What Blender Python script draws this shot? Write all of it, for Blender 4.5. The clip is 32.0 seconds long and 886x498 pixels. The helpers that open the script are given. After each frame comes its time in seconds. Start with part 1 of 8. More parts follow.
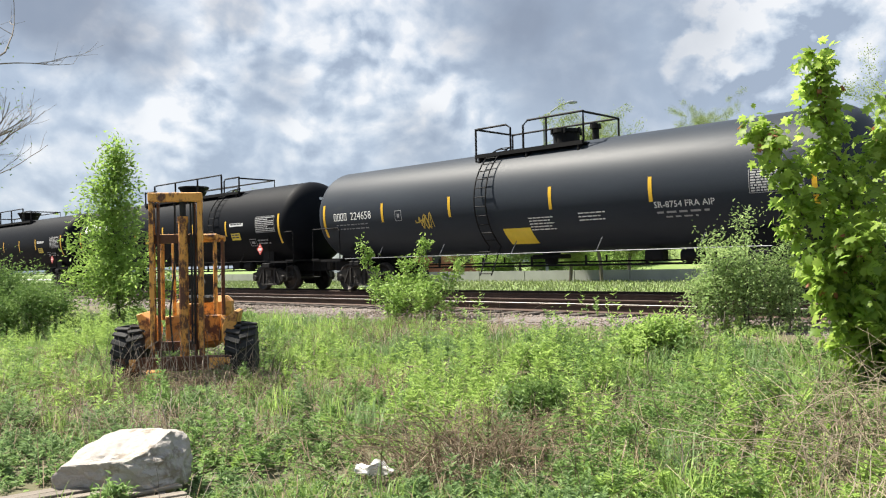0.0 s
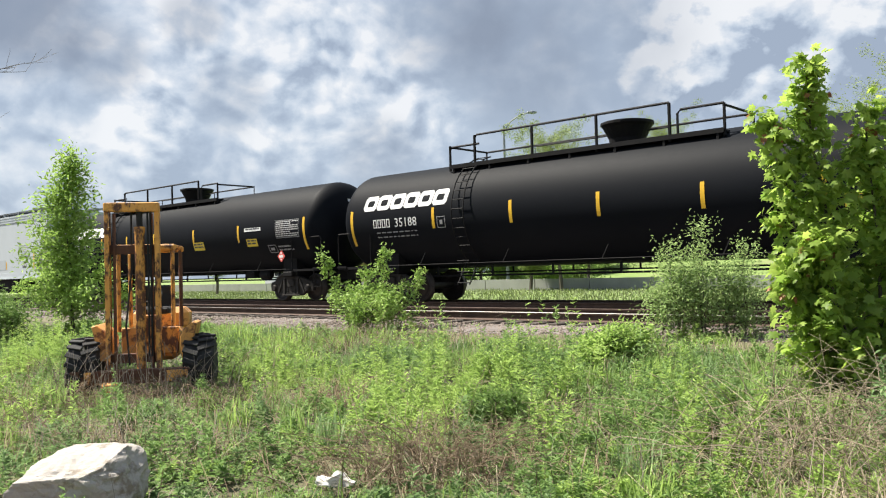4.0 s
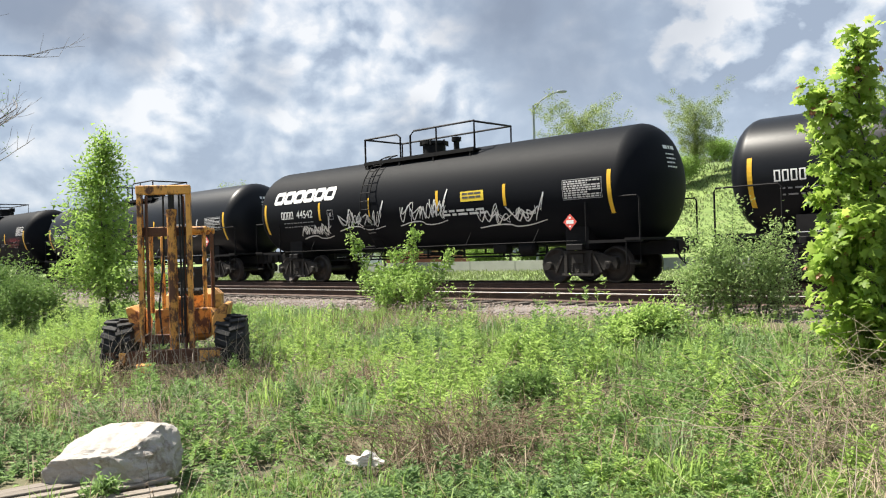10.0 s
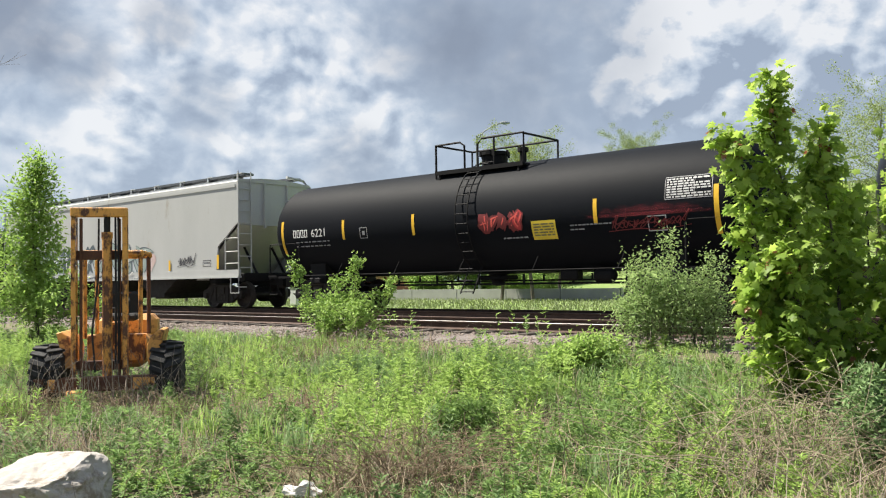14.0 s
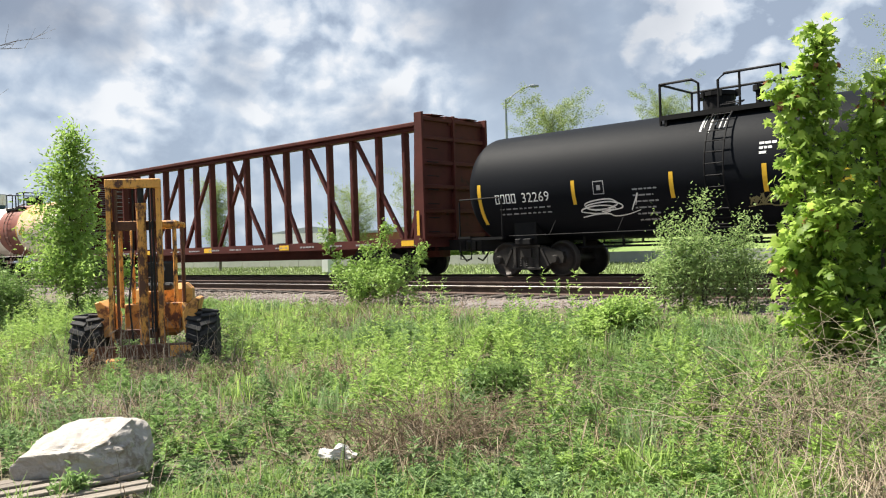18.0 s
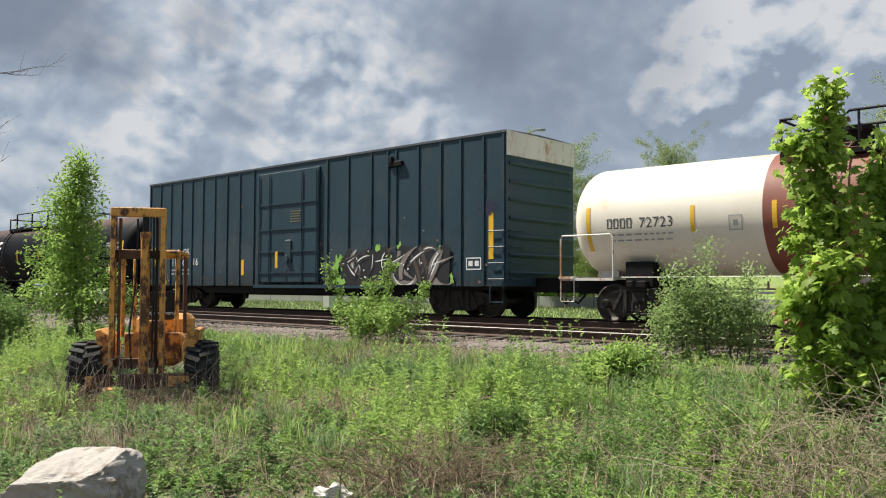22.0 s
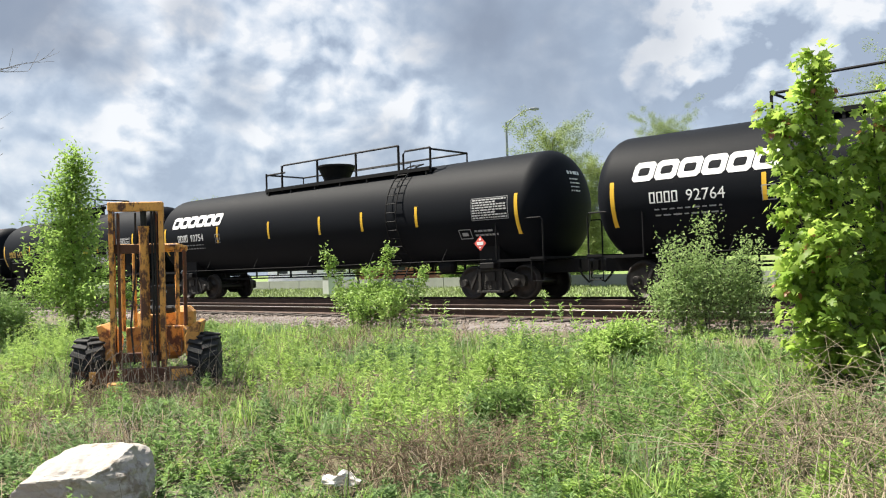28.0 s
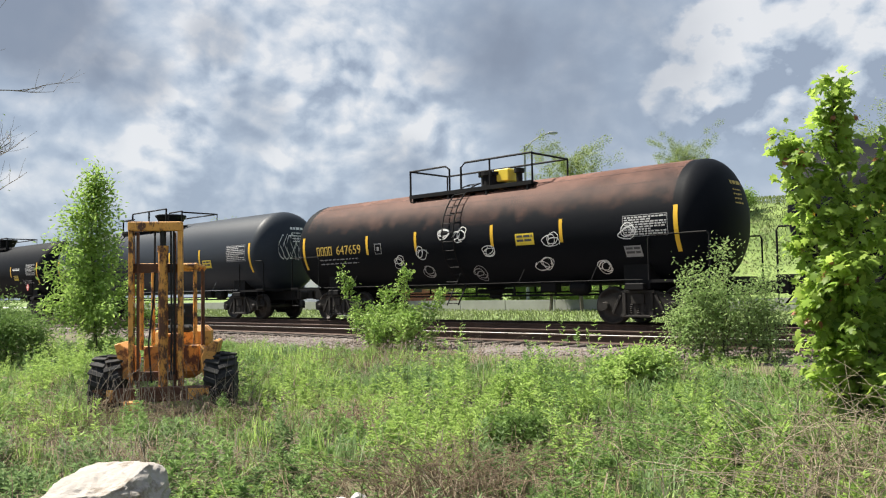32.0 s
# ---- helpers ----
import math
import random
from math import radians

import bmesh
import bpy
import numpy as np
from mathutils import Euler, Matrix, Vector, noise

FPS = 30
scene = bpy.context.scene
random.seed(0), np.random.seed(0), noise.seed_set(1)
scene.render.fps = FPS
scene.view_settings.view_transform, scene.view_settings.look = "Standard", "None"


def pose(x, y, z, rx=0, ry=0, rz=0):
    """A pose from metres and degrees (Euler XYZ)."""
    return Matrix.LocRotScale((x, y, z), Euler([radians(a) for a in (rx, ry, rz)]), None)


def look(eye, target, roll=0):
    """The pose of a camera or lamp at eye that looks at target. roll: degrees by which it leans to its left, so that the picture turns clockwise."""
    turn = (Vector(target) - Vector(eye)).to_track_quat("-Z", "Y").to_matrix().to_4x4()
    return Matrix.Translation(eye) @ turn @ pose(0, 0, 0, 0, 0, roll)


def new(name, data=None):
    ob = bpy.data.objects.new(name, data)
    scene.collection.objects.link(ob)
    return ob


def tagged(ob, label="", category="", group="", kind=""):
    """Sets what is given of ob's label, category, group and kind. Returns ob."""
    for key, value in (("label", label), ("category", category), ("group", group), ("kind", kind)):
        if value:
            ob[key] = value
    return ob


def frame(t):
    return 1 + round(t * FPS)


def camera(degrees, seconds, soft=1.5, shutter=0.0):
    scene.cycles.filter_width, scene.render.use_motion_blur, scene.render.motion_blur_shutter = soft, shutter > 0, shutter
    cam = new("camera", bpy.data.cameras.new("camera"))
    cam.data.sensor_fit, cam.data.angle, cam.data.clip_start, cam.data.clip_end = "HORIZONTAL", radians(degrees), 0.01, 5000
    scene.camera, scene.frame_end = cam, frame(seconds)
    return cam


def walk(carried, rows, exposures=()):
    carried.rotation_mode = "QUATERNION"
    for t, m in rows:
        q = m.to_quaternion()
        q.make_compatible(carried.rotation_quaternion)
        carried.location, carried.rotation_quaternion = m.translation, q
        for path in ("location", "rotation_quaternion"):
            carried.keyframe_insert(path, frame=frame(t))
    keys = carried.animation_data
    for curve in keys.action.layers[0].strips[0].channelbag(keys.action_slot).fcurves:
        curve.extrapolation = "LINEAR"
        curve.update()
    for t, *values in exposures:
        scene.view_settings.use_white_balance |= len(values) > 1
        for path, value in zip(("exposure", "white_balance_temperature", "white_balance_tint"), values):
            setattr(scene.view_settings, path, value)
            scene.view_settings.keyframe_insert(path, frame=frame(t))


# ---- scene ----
EYE_Z = 1.65
# seconds, x, y, z from the standing place, pitch, roll, yaw
PATH = [
    (0, -0.003, 0.013, -0.008, 1.00, 1.23, 0.18), (0.5, -0.003, 0.009, -0.006, 0.96, 1.03, 0.08), (1, 0.000, 0.008, -0.001, 1.06, 1.21, -0.12),
    (1.5, 0.003, -0.001, 0.001, 1.44, 1.19, -0.76), (2, 0.003, -0.002, 0.003, 2.21, 1.28, -1.60), (2.5, 0.001, -0.001, 0.003, 2.65, 1.16, -2.21),
    (3, -0.001, 0.010, 0.002, 2.48, 1.37, -2.41), (3.5, -0.004, 0.008, -0.000, 1.94, 1.41, -2.69), (5.5, 0.005, -0.009, -0.003, 0.76, 2.43, -0.90),
    (6, 0.003, -0.005, -0.004, 0.13, 2.90, -0.90), (6.5, 0.011, -0.002, -0.007, -0.38, 3.05, -1.22), (7, 0.017, -0.005, -0.005, -0.70, 3.17, -1.20),
    (7.5, 0.017, 0.003, -0.009, -0.87, 3.47, -1.09), (8, 0.012, 0.007, -0.010, -0.51, 3.27, -0.91), (8.5, 0.014, 0.010, -0.010, -0.19, 2.81, -0.40),
    (9, 0.006, 0.017, -0.006, -0.17, 2.33, -0.06), (9.5, 0.012, 0.016, -0.000, -0.12, 2.14, -0.16), (10, 0.012, 0.009, -0.002, 0.32, 1.70, -0.45),
    (10.5, 0.003, 0.001, -0.001, 0.63, 1.03, -1.12), (11, 0.002, 0.001, 0.004, 0.55, 0.06, -2.51), (11.5, 0.008, 0.003, 0.003, 0.60, -0.20, -4.87),
    (12, 0.006, -0.003, 0.004, 0.86, 0.25, -6.15), (12.5, 0.011, -0.006, 0.004, 1.07, 0.71, -6.73), (13, 0.006, -0.006, 0.004, 1.62, 0.78, -6.78),
    (13.5, 0.003, -0.015, -0.003, 2.19, 0.78, -5.63), (14, 0.008, -0.003, -0.003, 2.15, 0.94, -4.41), (14.5, 0.001, -0.003, -0.005, 1.59, 1.48, -4.31),
    (16.5, 0.006, -0.007, -0.006, 0.09, 1.58, -3.81), (17, 0.004, -0.007, -0.008, -0.34, 1.70, -3.71), (17.5, 0.004, -0.014, -0.010, -0.21, 1.92, -2.93),
    (18, 0.016, -0.008, -0.011, -0.13, 1.84, -2.30), (18.5, 0.005, -0.010, -0.009, -0.02, 2.01, -1.97), (19, 0.001, -0.009, -0.010, -0.14, 2.12, -1.78),
    (19.5, -0.002, -0.009, -0.007, -0.21, 2.00, -1.63), (20, 0.003, -0.009, -0.005, 0.04, 1.65, -1.71), (20.5, 0.003, -0.006, -0.001, 0.31, 1.33, -1.78),
    (21, 0.006, -0.008, -0.003, 0.64, 0.67, -2.00), (21.5, 0.002, -0.007, -0.011, 1.43, 0.38, -2.06), (22, -0.000, 0.005, -0.011, 2.57, -0.20, -2.18),
    (22.5, -0.004, 0.006, -0.008, 2.98, -0.73, -2.45), (23, 0.007, 0.015, -0.005, 3.11, -0.59, -2.96), (23.5, -0.004, 0.017, -0.005, 3.46, -0.36, -3.30),
    (24, -0.016, 0.020, -0.002, 2.78, -0.37, -3.57), (24.5, -0.015, 0.026, -0.001, 1.36, -0.44, -3.22), (26.5, -0.010, -0.005, 0.010, 0.84, 1.88, -3.37),
    (27, -0.013, -0.011, 0.013, 1.44, 1.70, -3.16), (27.5, -0.014, -0.000, 0.013, 1.50, 1.72, -2.70), (28, -0.016, 0.001, 0.012, 1.36, 1.77, -2.29),
    (28.5, -0.022, 0.005, 0.016, 1.27, 1.75, -1.76), (29, -0.024, 0.008, 0.015, 1.22, 1.68, -1.39), (29.5, -0.018, 0.003, 0.011, 1.53, 1.81, -1.50),
    (30, -0.014, -0.001, 0.016, 1.99, 1.50, -1.75), (30.5, -0.013, -0.006, 0.019, 2.20, 1.21, -1.68), (31, -0.015, -0.012, 0.019, 2.61, 1.15, -1.81),
    (31.5, -0.011, -0.015, 0.018, 3.08, 0.90, -1.57), (32, -0.012, -0.013, 0.016, 2.93, 1.04, -1.14),
]

# seconds, stops: the film camera opens and closes a little as bright and dark cars pass
EXPOSURE = ((0, 0.12), (2, 0.09), (3, 0.06), (6, 0.1), (7, 0.02), (9, 0.05), (10, 0.14), (12, 0.12), (13, 0.15), (14, 0.02), (17, -0.02), (18, 0.1), (19, 0.04), (20, -0.07), (21, -0.22),
            (22, -0.36), (22.5, -0.25), (23, 0.05), (24, 0.02), (27, 0.18), (28, 0.14), (30, 0.14), (31, 0.0), (32, -0.08))
cam = camera(55.68, 32.0, soft=1.15)
walk(cam, [(t, pose(x, y, EYE_Z + z, 90 + pitch, roll, yaw)) for t, x, y, z, pitch, roll, yaw in PATH], [(t, 1.25 + e) for t, e in EXPOSURE])

# ---- light ----
SUN_TO = Vector((-0.50, 0.22, 0.80)).normalized()
world = bpy.data.worlds.new("sky")
scene.world = world
world.use_nodes = True
wn, wl = world.node_tree.nodes, world.node_tree.links
wn.clear()


def wnode(kind, **values):
    n = wn.new(kind)
    for k, v in values.items():
        n.inputs[k].default_value = v
    return n


def wmath(op, a, b=None, c=None):
    n = wn.new("ShaderNodeMath")
    n.operation = op
    for i, v in enumerate((a, b, c)):
        if v is None:
            continue
        if isinstance(v, (int, float)):
            n.inputs[i].default_value = v
        else:
            wl.new(v, n.inputs[i])
    return n.outputs[0]


sky = wn.new("ShaderNodeTexSky")
sky.sky_type = "NISHITA"
sky.sun_disc = False
sky.sun_elevation = math.asin(SUN_TO.z)
sky.sun_rotation = math.atan2(SUN_TO.x, SUN_TO.y)
sky_bg = wn.new("ShaderNodeBackground")
wl.new(sky.outputs[0], sky_bg.inputs[0])
sky_bg.inputs[1].default_value = 0.06
geo = wn.new("ShaderNodeTexCoord")
way = geo.outputs["Generated"]

def wvec(op, a, b=None, c=None):
    n = wn.new("ShaderNodeVectorMath")
    n.operation = op
    for i, v in enumerate((a, b, c)):
        if v is None:
            continue
        if isinstance(v, tuple):
            n.inputs[i].default_value = v
        else:
            wl.new(v, n.inputs[i])
    return n.outputs["Value"] if op == "DOT_PRODUCT" else n.outputs[0]


def wnoise(vec, scale, detail, rough, out="Fac"):
    n = wnode("ShaderNodeTexNoise", Scale=scale, Detail=detail, Roughness=rough)
    wl.new(vec, n.inputs["Vector"])
    return n.outputs[out]


def wramp(value, stops):
    n = wn.new("ShaderNodeValToRGB")
    wl.new(value, n.inputs[0])
    er = n.color_ramp.elements
    er[0].position, er[0].color = stops[0][0], (*stops[0][1], 1)
    er[1].position, er[1].color = stops[-1][0], (*stops[-1][1], 1)
    for pos, col in stops[1:-1]:
        er.new(pos).color = (*col, 1)
    return n.outputs[0]


def wstep(value, lo, hi, most=1.0):
    n = wn.new("ShaderNodeMapRange")
    n.interpolation_type = "SMOOTHSTEP"
    wl.new(value, n.inputs["Value"])
    n.inputs["From Min"].default_value, n.inputs["From Max"].default_value, n.inputs["To Max"].default_value = lo, hi, most
    return n.outputs[0]


def banks(vec, rows, core=0.2):
    """Soft round banks: azimuth to the right, elevation and radius in degrees, weight."""
    total = None
    for az, el, size, weight in rows:
        d = wvec("DOT_PRODUCT", vec, (math.sin(radians(az)) * math.cos(radians(el)), math.cos(radians(az)) * math.cos(radians(el)), math.sin(radians(el))))
        v = wstep(d, math.cos(radians(size * 1.35)), math.cos(radians(size * core)), weight)
        total = v if total is None else wmath("ADD", total, v)
    return total


# white banks with lit edges, a heap cloud at the right, and grey thick ones between
WHITE = [(-9.0, 14.5, 13.0, 0.22), (-19.0, 10.0, 8.0, 0.12), (-9.4, 16.0, 6.0, 0.30), (-4.5, 13.6, 5.4, 0.30), (-0.7, 11.6, 4.2, 0.28), (-7.0, 17.5, 3.6, 0.2), (-16.2, 13.3, 3.2, 0.22), (-20.4, 10.4, 5.0, 0.20), (-16.9, 9.8, 2.8, 0.28),
         (-7.9, 8.5, 2.3, 0.3), (1.6, 10.3, 2.3, 0.25), (-23.4, 7.6, 3.2, 0.12), (-25.6, 5.2, 2.4, 0.35), (-21.3, 16.3, 2.8, 0.26), (-14.8, 17.0, 2.4, 0.22)]
HEAP = [(19.6, 14.7, 2.9, 0.7), (17.2, 12.7, 2.0, 0.5), (21.3, 12.9, 3.2, 0.5), (24.3, 14.7, 4.8, 0.75), (27.0, 17.0, 4.8, 0.42), (29.8, 15.7, 4.4, 0.42), (29.0, 12.6, 3.0, 0.36), (22.6, 17.2, 3.2, 0.3)]
GREY = [(-23.6, 16.6, 3.8, 0.85), (-28.0, 18.0, 4.4, 0.6), (-19.2, 14.0, 2.3, 0.55), (-13.9, 16.7, 1.8, 0.5), (-11.5, 11.9, 2.2, 0.3), (3.3, 16.8, 4.0, 0.45), (11.5, 15.3, 7.5, 0.42), (-1.6, 7.9, 2.6, 0.35), (8.0, 14.0, 4.0, 0.2)]


def cloud_depth(vec):
    flat = wvec("MULTIPLY", vec, (1.0, 1.0, 1.3))
    bent = wvec("MULTIPLY_ADD", wvec("SUBTRACT", wnoise(flat, 9.0, 3.0, 0.5, "Color"), (0.5, 0.5, 0.5)), (0.06, 0.06, 0.06), flat)
    tatter = wvec("MULTIPLY_ADD", wvec("SUBTRACT", wnoise(flat, 26.0, 6.0, 0.6, "Color"), (0.5, 0.5, 0.5)), (0.05, 0.05, 0.05), vec)
    tatter = wvec("NORMALIZE", tatter)
    heaps = []
    for scale in (17.0, 43.0):
        vo = wn.new("ShaderNodeTexVoronoi")
        vo.feature = "SMOOTH_F1"
        vo.inputs["Scale"].default_value, vo.inputs["Smoothness"].default_value = scale, 0.5
        wl.new(bent, vo.inputs["Vector"])
        heaps.append(vo.outputs["Distance"])
    lumps = wmath("SUBTRACT", 0.26, wmath("MULTIPLY_ADD", heaps[0], 0.20, wmath("MULTIPLY", heaps[1], 0.16)))
    base = wmath("MULTIPLY_ADD", wmath("SUBTRACT", wnoise(bent, 10.5, 11.0, 0.58), 0.5), 0.78, lumps)
    return base, wmath("ADD", wmath("ADD", base, banks(tatter, WHITE)), banks(tatter, HEAP, 0.78))


billow, depth = cloud_depth(way)
billow_sunward, depth_sunward = cloud_depth(wvec("NORMALIZE", wvec("ADD", way, (-0.012, 0.0, 0.020))))
lit = wmath("MULTIPLY_ADD", wmath("SUBTRACT", depth, depth_sunward), 0.9, wmath("MULTIPLY_ADD", wstep(depth, -0.1, 0.75), 0.34, 0.26))
lit = wmath("MULTIPLY_ADD", wmath("SUBTRACT", billow, billow_sunward), 1.5, lit)
lit = wmath("MULTIPLY_ADD", wmath("SUBTRACT", billow, billow_sunward), wmath("MULTIPLY", wstep(depth, 0.45, 1.0), 2.0), lit)
lit = wmath("MULTIPLY_ADD", wmath("SUBTRACT", wnoise(way, 18.0, 8.0, 0.55), 0.5), 0.32, lit)
thick = wmath("MULTIPLY", banks(way, GREY), wmath("MULTIPLY_ADD", wnoise(way, 14.0, 6.0, 0.55), 1.2, 0.35))
white_col = wramp(lit, [(0.0, (0.36, 0.43, 0.545)), (0.3, (0.49, 0.57, 0.685)), (0.52, (0.62, 0.69, 0.785)), (0.78, (0.745, 0.79, 0.855)), (1.0, (0.88, 0.895, 0.92))])
clear_col = wramp(wnoise(way, 5.0, 5.0, 0.5), [(0.25, (0.355, 0.435, 0.56)), (0.5, (0.425, 0.515, 0.645)), (0.78, (0.52, 0.61, 0.725))])


def wmix(fac, a, b):
    n = wn.new("ShaderNodeMix")
    n.data_type = "RGBA"
    wl.new(fac, n.inputs["Factor"])
    for key, v in (("A", a), ("B", b)):
        if isinstance(v, tuple):
            n.inputs[key].default_value = (*v, 1)
        else:
            wl.new(v, n.inputs[key])
    return n.outputs["Result"]


cloud_col = wmix(wstep(depth, -0.35, 0.85), clear_col, white_col)
cloud_col = wmix(wmath("MINIMUM", thick, 0.9), cloud_col, (0.255, 0.30, 0.385))
cloud_bg = wn.new("ShaderNodeBackground")
wl.new(cloud_col, cloud_bg.inputs[0])
cloud_bg.inputs[1].default_value = 0.415
mixw = wn.new("ShaderNodeMixShader")
mixw.inputs[0].default_value = 0.93
wl.new(sky_bg.outputs[0], mixw.inputs[1])
wl.new(cloud_bg.outputs[0], mixw.inputs[2])
wout = wn.new("ShaderNodeOutputWorld")
wl.new(mixw.outputs[0], wout.inputs[0])

sun = new("sun", bpy.data.lights.new("sun", "SUN"))
sun.data.energy, sun.data.angle, sun.data.color = 5.0, radians(1.5), (1.0, 0.94, 0.83)
sun.matrix_world = look(SUN_TO * 100, (0, 0, 0))


# ---- materials ----
def material(name, dark, light, scale=3.0, rough=0.7, metal=0.0, bump=0.3, grain=40.0, spread=0.5, stain=None, stain_scale=1.2,
             stain_at=0.6, island=0.0, each=0.0, thin=0.0, stretch=(1, 1, 1), spec=0.5):
    """A surface of two colours mixed by broad and fine noise, with relief and, where given, stains."""
    m = bpy.data.materials.new(name)
    m.use_nodes = True
    nt = m.node_tree
    n, l = nt.nodes, nt.links
    bsdf = n["Principled BSDF"]
    tc = n.new("ShaderNodeTexCoord")
    mp = n.new("ShaderNodeMapping")
    mp.inputs["Scale"].default_value = stretch
    l.new(tc.outputs["Object"], mp.inputs[0])

    def noise_of(s, detail, r=0.6):
        t = n.new("ShaderNodeTexNoise")
        t.inputs["Scale"].default_value, t.inputs["Detail"].default_value, t.inputs["Roughness"].default_value = s, detail, r
        l.new(mp.outputs[0], t.inputs["Vector"])
        return t.outputs["Fac"]

    def calc(op, a, b):
        t = n.new("ShaderNodeMath")
        t.operation = op
        for i, v in enumerate((a, b)):
            if isinstance(v, (int, float)):
                t.inputs[i].default_value = v
            else:
                l.new(v, t.inputs[i])
        return t.outputs[0]

    broad, small = noise_of(scale, 4), noise_of(grain, 3)
    f = calc("ADD", calc("MULTIPLY", broad, 0.65), calc("MULTIPLY", small, 0.35))
    mr = n.new("ShaderNodeMapRange")
    l.new(f, mr.inputs["Value"])
    mr.inputs["From Min"].default_value, mr.inputs["From Max"].default_value = 0.5 - spread * 0.4, 0.5 + spread * 0.4
    f = mr.outputs[0]
    if island:
        g = n.new("ShaderNodeNewGeometry")
        f = calc("ADD", calc("MULTIPLY", f, 1 - island), calc("MULTIPLY", g.outputs["Random Per Island"], island))
    if each:
        o = n.new("ShaderNodeObjectInfo")
        f = calc("ADD", calc("MULTIPLY", f, 1 - each), calc("MULTIPLY", o.outputs["Random"], each))
    mix = n.new("ShaderNodeMix")
    mix.data_type = "RGBA"
    l.new(f, mix.inputs["Factor"])
    mix.inputs["A"].default_value, mix.inputs["B"].default_value = (*dark, 1), (*light, 1)
    col = mix.outputs["Result"]
    if stain:
        st = noise_of(stain_scale, 7, 0.7)
        sr = n.new("ShaderNodeMapRange")
        l.new(st, sr.inputs["Value"])
        sr.inputs["From Min"].default_value, sr.inputs["From Max"].default_value = stain_at, stain_at + 0.09
        m2 = n.new("ShaderNodeMix")
        m2.data_type = "RGBA"
        l.new(sr.outputs[0], m2.inputs["Factor"])
        l.new(col, m2.inputs["A"])
        m2.inputs["B"].default_value = (*stain, 1)
        col = m2.outputs["Result"]
    l.new(col, bsdf.inputs["Base Color"])
    rr = n.new("ShaderNodeMapRange")
    l.new(small, rr.inputs["Value"])
    rr.inputs["To Min"].default_value, rr.inputs["To Max"].default_value = max(rough - 0.12, 0.05), min(rough + 0.12, 1)
    l.new(rr.outputs[0], bsdf.inputs["Roughness"])
    bsdf.inputs["Metallic"].default_value = metal
    bsdf.inputs["Specular IOR Level"].default_value = spec
    if bump:
        bp = n.new("ShaderNodeBump")
        bp.inputs["Strength"].default_value = bump
        bp.inputs["Distance"].default_value = 0.02
        l.new(f, bp.inputs["Height"])
        l.new(bp.outputs[0], bsdf.inputs["Normal"])
    if thin:
        tr = n.new("ShaderNodeBsdfTranslucent")
        l.new(col, tr.inputs["Color"])
        ms = n.new("ShaderNodeMixShader")
        ms.inputs[0].default_value = thin
        l.new(bsdf.outputs[0], ms.inputs[1])
        l.new(tr.outputs[0], ms.inputs[2])
        l.new(ms.outputs[0], n["Material Output"].inputs[0])
    return m


M = {}
M["tank"] = material("black_tank_paint", (0.0040, 0.0050, 0.0072), (0.0076, 0.0088, 0.0118), 0.8, 0.6, spec=0.065, bump=0.0, stain=(0.0115, 0.0122, 0.0138), stain_scale=0.5, stain_at=0.62, stretch=(0.4, 1, 1.6))
M["tank_grey"] = material("dusty_black_tank_paint", (0.022, 0.027, 0.036), (0.034, 0.041, 0.052), 0.8, 0.5, spec=0.14, bump=0.0, stain=(0.034, 0.038, 0.044), stain_scale=0.5, stain_at=0.62, stretch=(0.4, 1, 1.6))
M["tank_satin"] = material("satin_black_tank_paint", (0.0040, 0.0050, 0.0072), (0.0076, 0.0088, 0.0118), 0.8, 0.40, spec=0.16, bump=0.0, stain=(0.0115, 0.012, 0.0135), stain_scale=0.6, stain_at=0.66, stretch=(0.4, 1, 1.6))
M["tank_white"] = material("cream_tank_paint", (0.62, 0.57, 0.47), (0.76, 0.72, 0.63), 0.7, 0.45, bump=0.04, stain=(0.60, 0.40, 0.17), stain_scale=0.55, stain_at=0.57, stretch=(1, 1, 0.6))
M["band_red"] = material("red_brown_band_paint", (0.15, 0.042, 0.026), (0.23, 0.07, 0.045), 1.5, 0.6, bump=0.05, stain=(0.13, 0.085, 0.06), stain_scale=2.0)
M["black"] = material("black_steel", (0.006, 0.006, 0.0068), (0.013, 0.0125, 0.013), 4, 0.7, bump=0.1, spec=0.13)
M["truck"] = material("grimy_cast_steel", (0.009, 0.008, 0.0075), (0.030, 0.026, 0.022), 6, 0.75, bump=0.3, stain=(0.055, 0.036, 0.026), stain_scale=5, stain_at=0.64, spec=0.3)
M["wheel"] = material("worn_wheel_steel", (0.018, 0.015, 0.013), (0.050, 0.040, 0.034), 8, 0.6, metal=0.4, bump=0.15)
M["yellow"] = material("yellow_reflective_tape", (0.62, 0.36, 0.015), (0.80, 0.48, 0.03), 3, 0.45, bump=0.03, stain=(0.35, 0.2, 0.03), stain_scale=9, stain_at=0.66)
M["label_yellow"] = material("yellow_label_paint", (0.62, 0.46, 0.03), (0.78, 0.58, 0.05), 3, 0.5, bump=0.03)
M["white_mark"] = material("white_stencil_paint", (0.62, 0.62, 0.61), (0.80, 0.80, 0.79), 6, 0.6, bump=0.03)
M["grey_mark"] = material("dull_grey_stencil_paint", (0.22, 0.22, 0.23), (0.34, 0.34, 0.35), 6, 0.65, bump=0.03)
M["yellow_mark"] = material("dull_yellow_stencil_paint", (0.45, 0.30, 0.04), (0.6, 0.42, 0.08), 6, 0.6, bump=0.03)
M["dark_mark"] = material("dark_stencil_paint", (0.03, 0.03, 0.035), (0.07, 0.07, 0.08), 6, 0.6, bump=0.03)
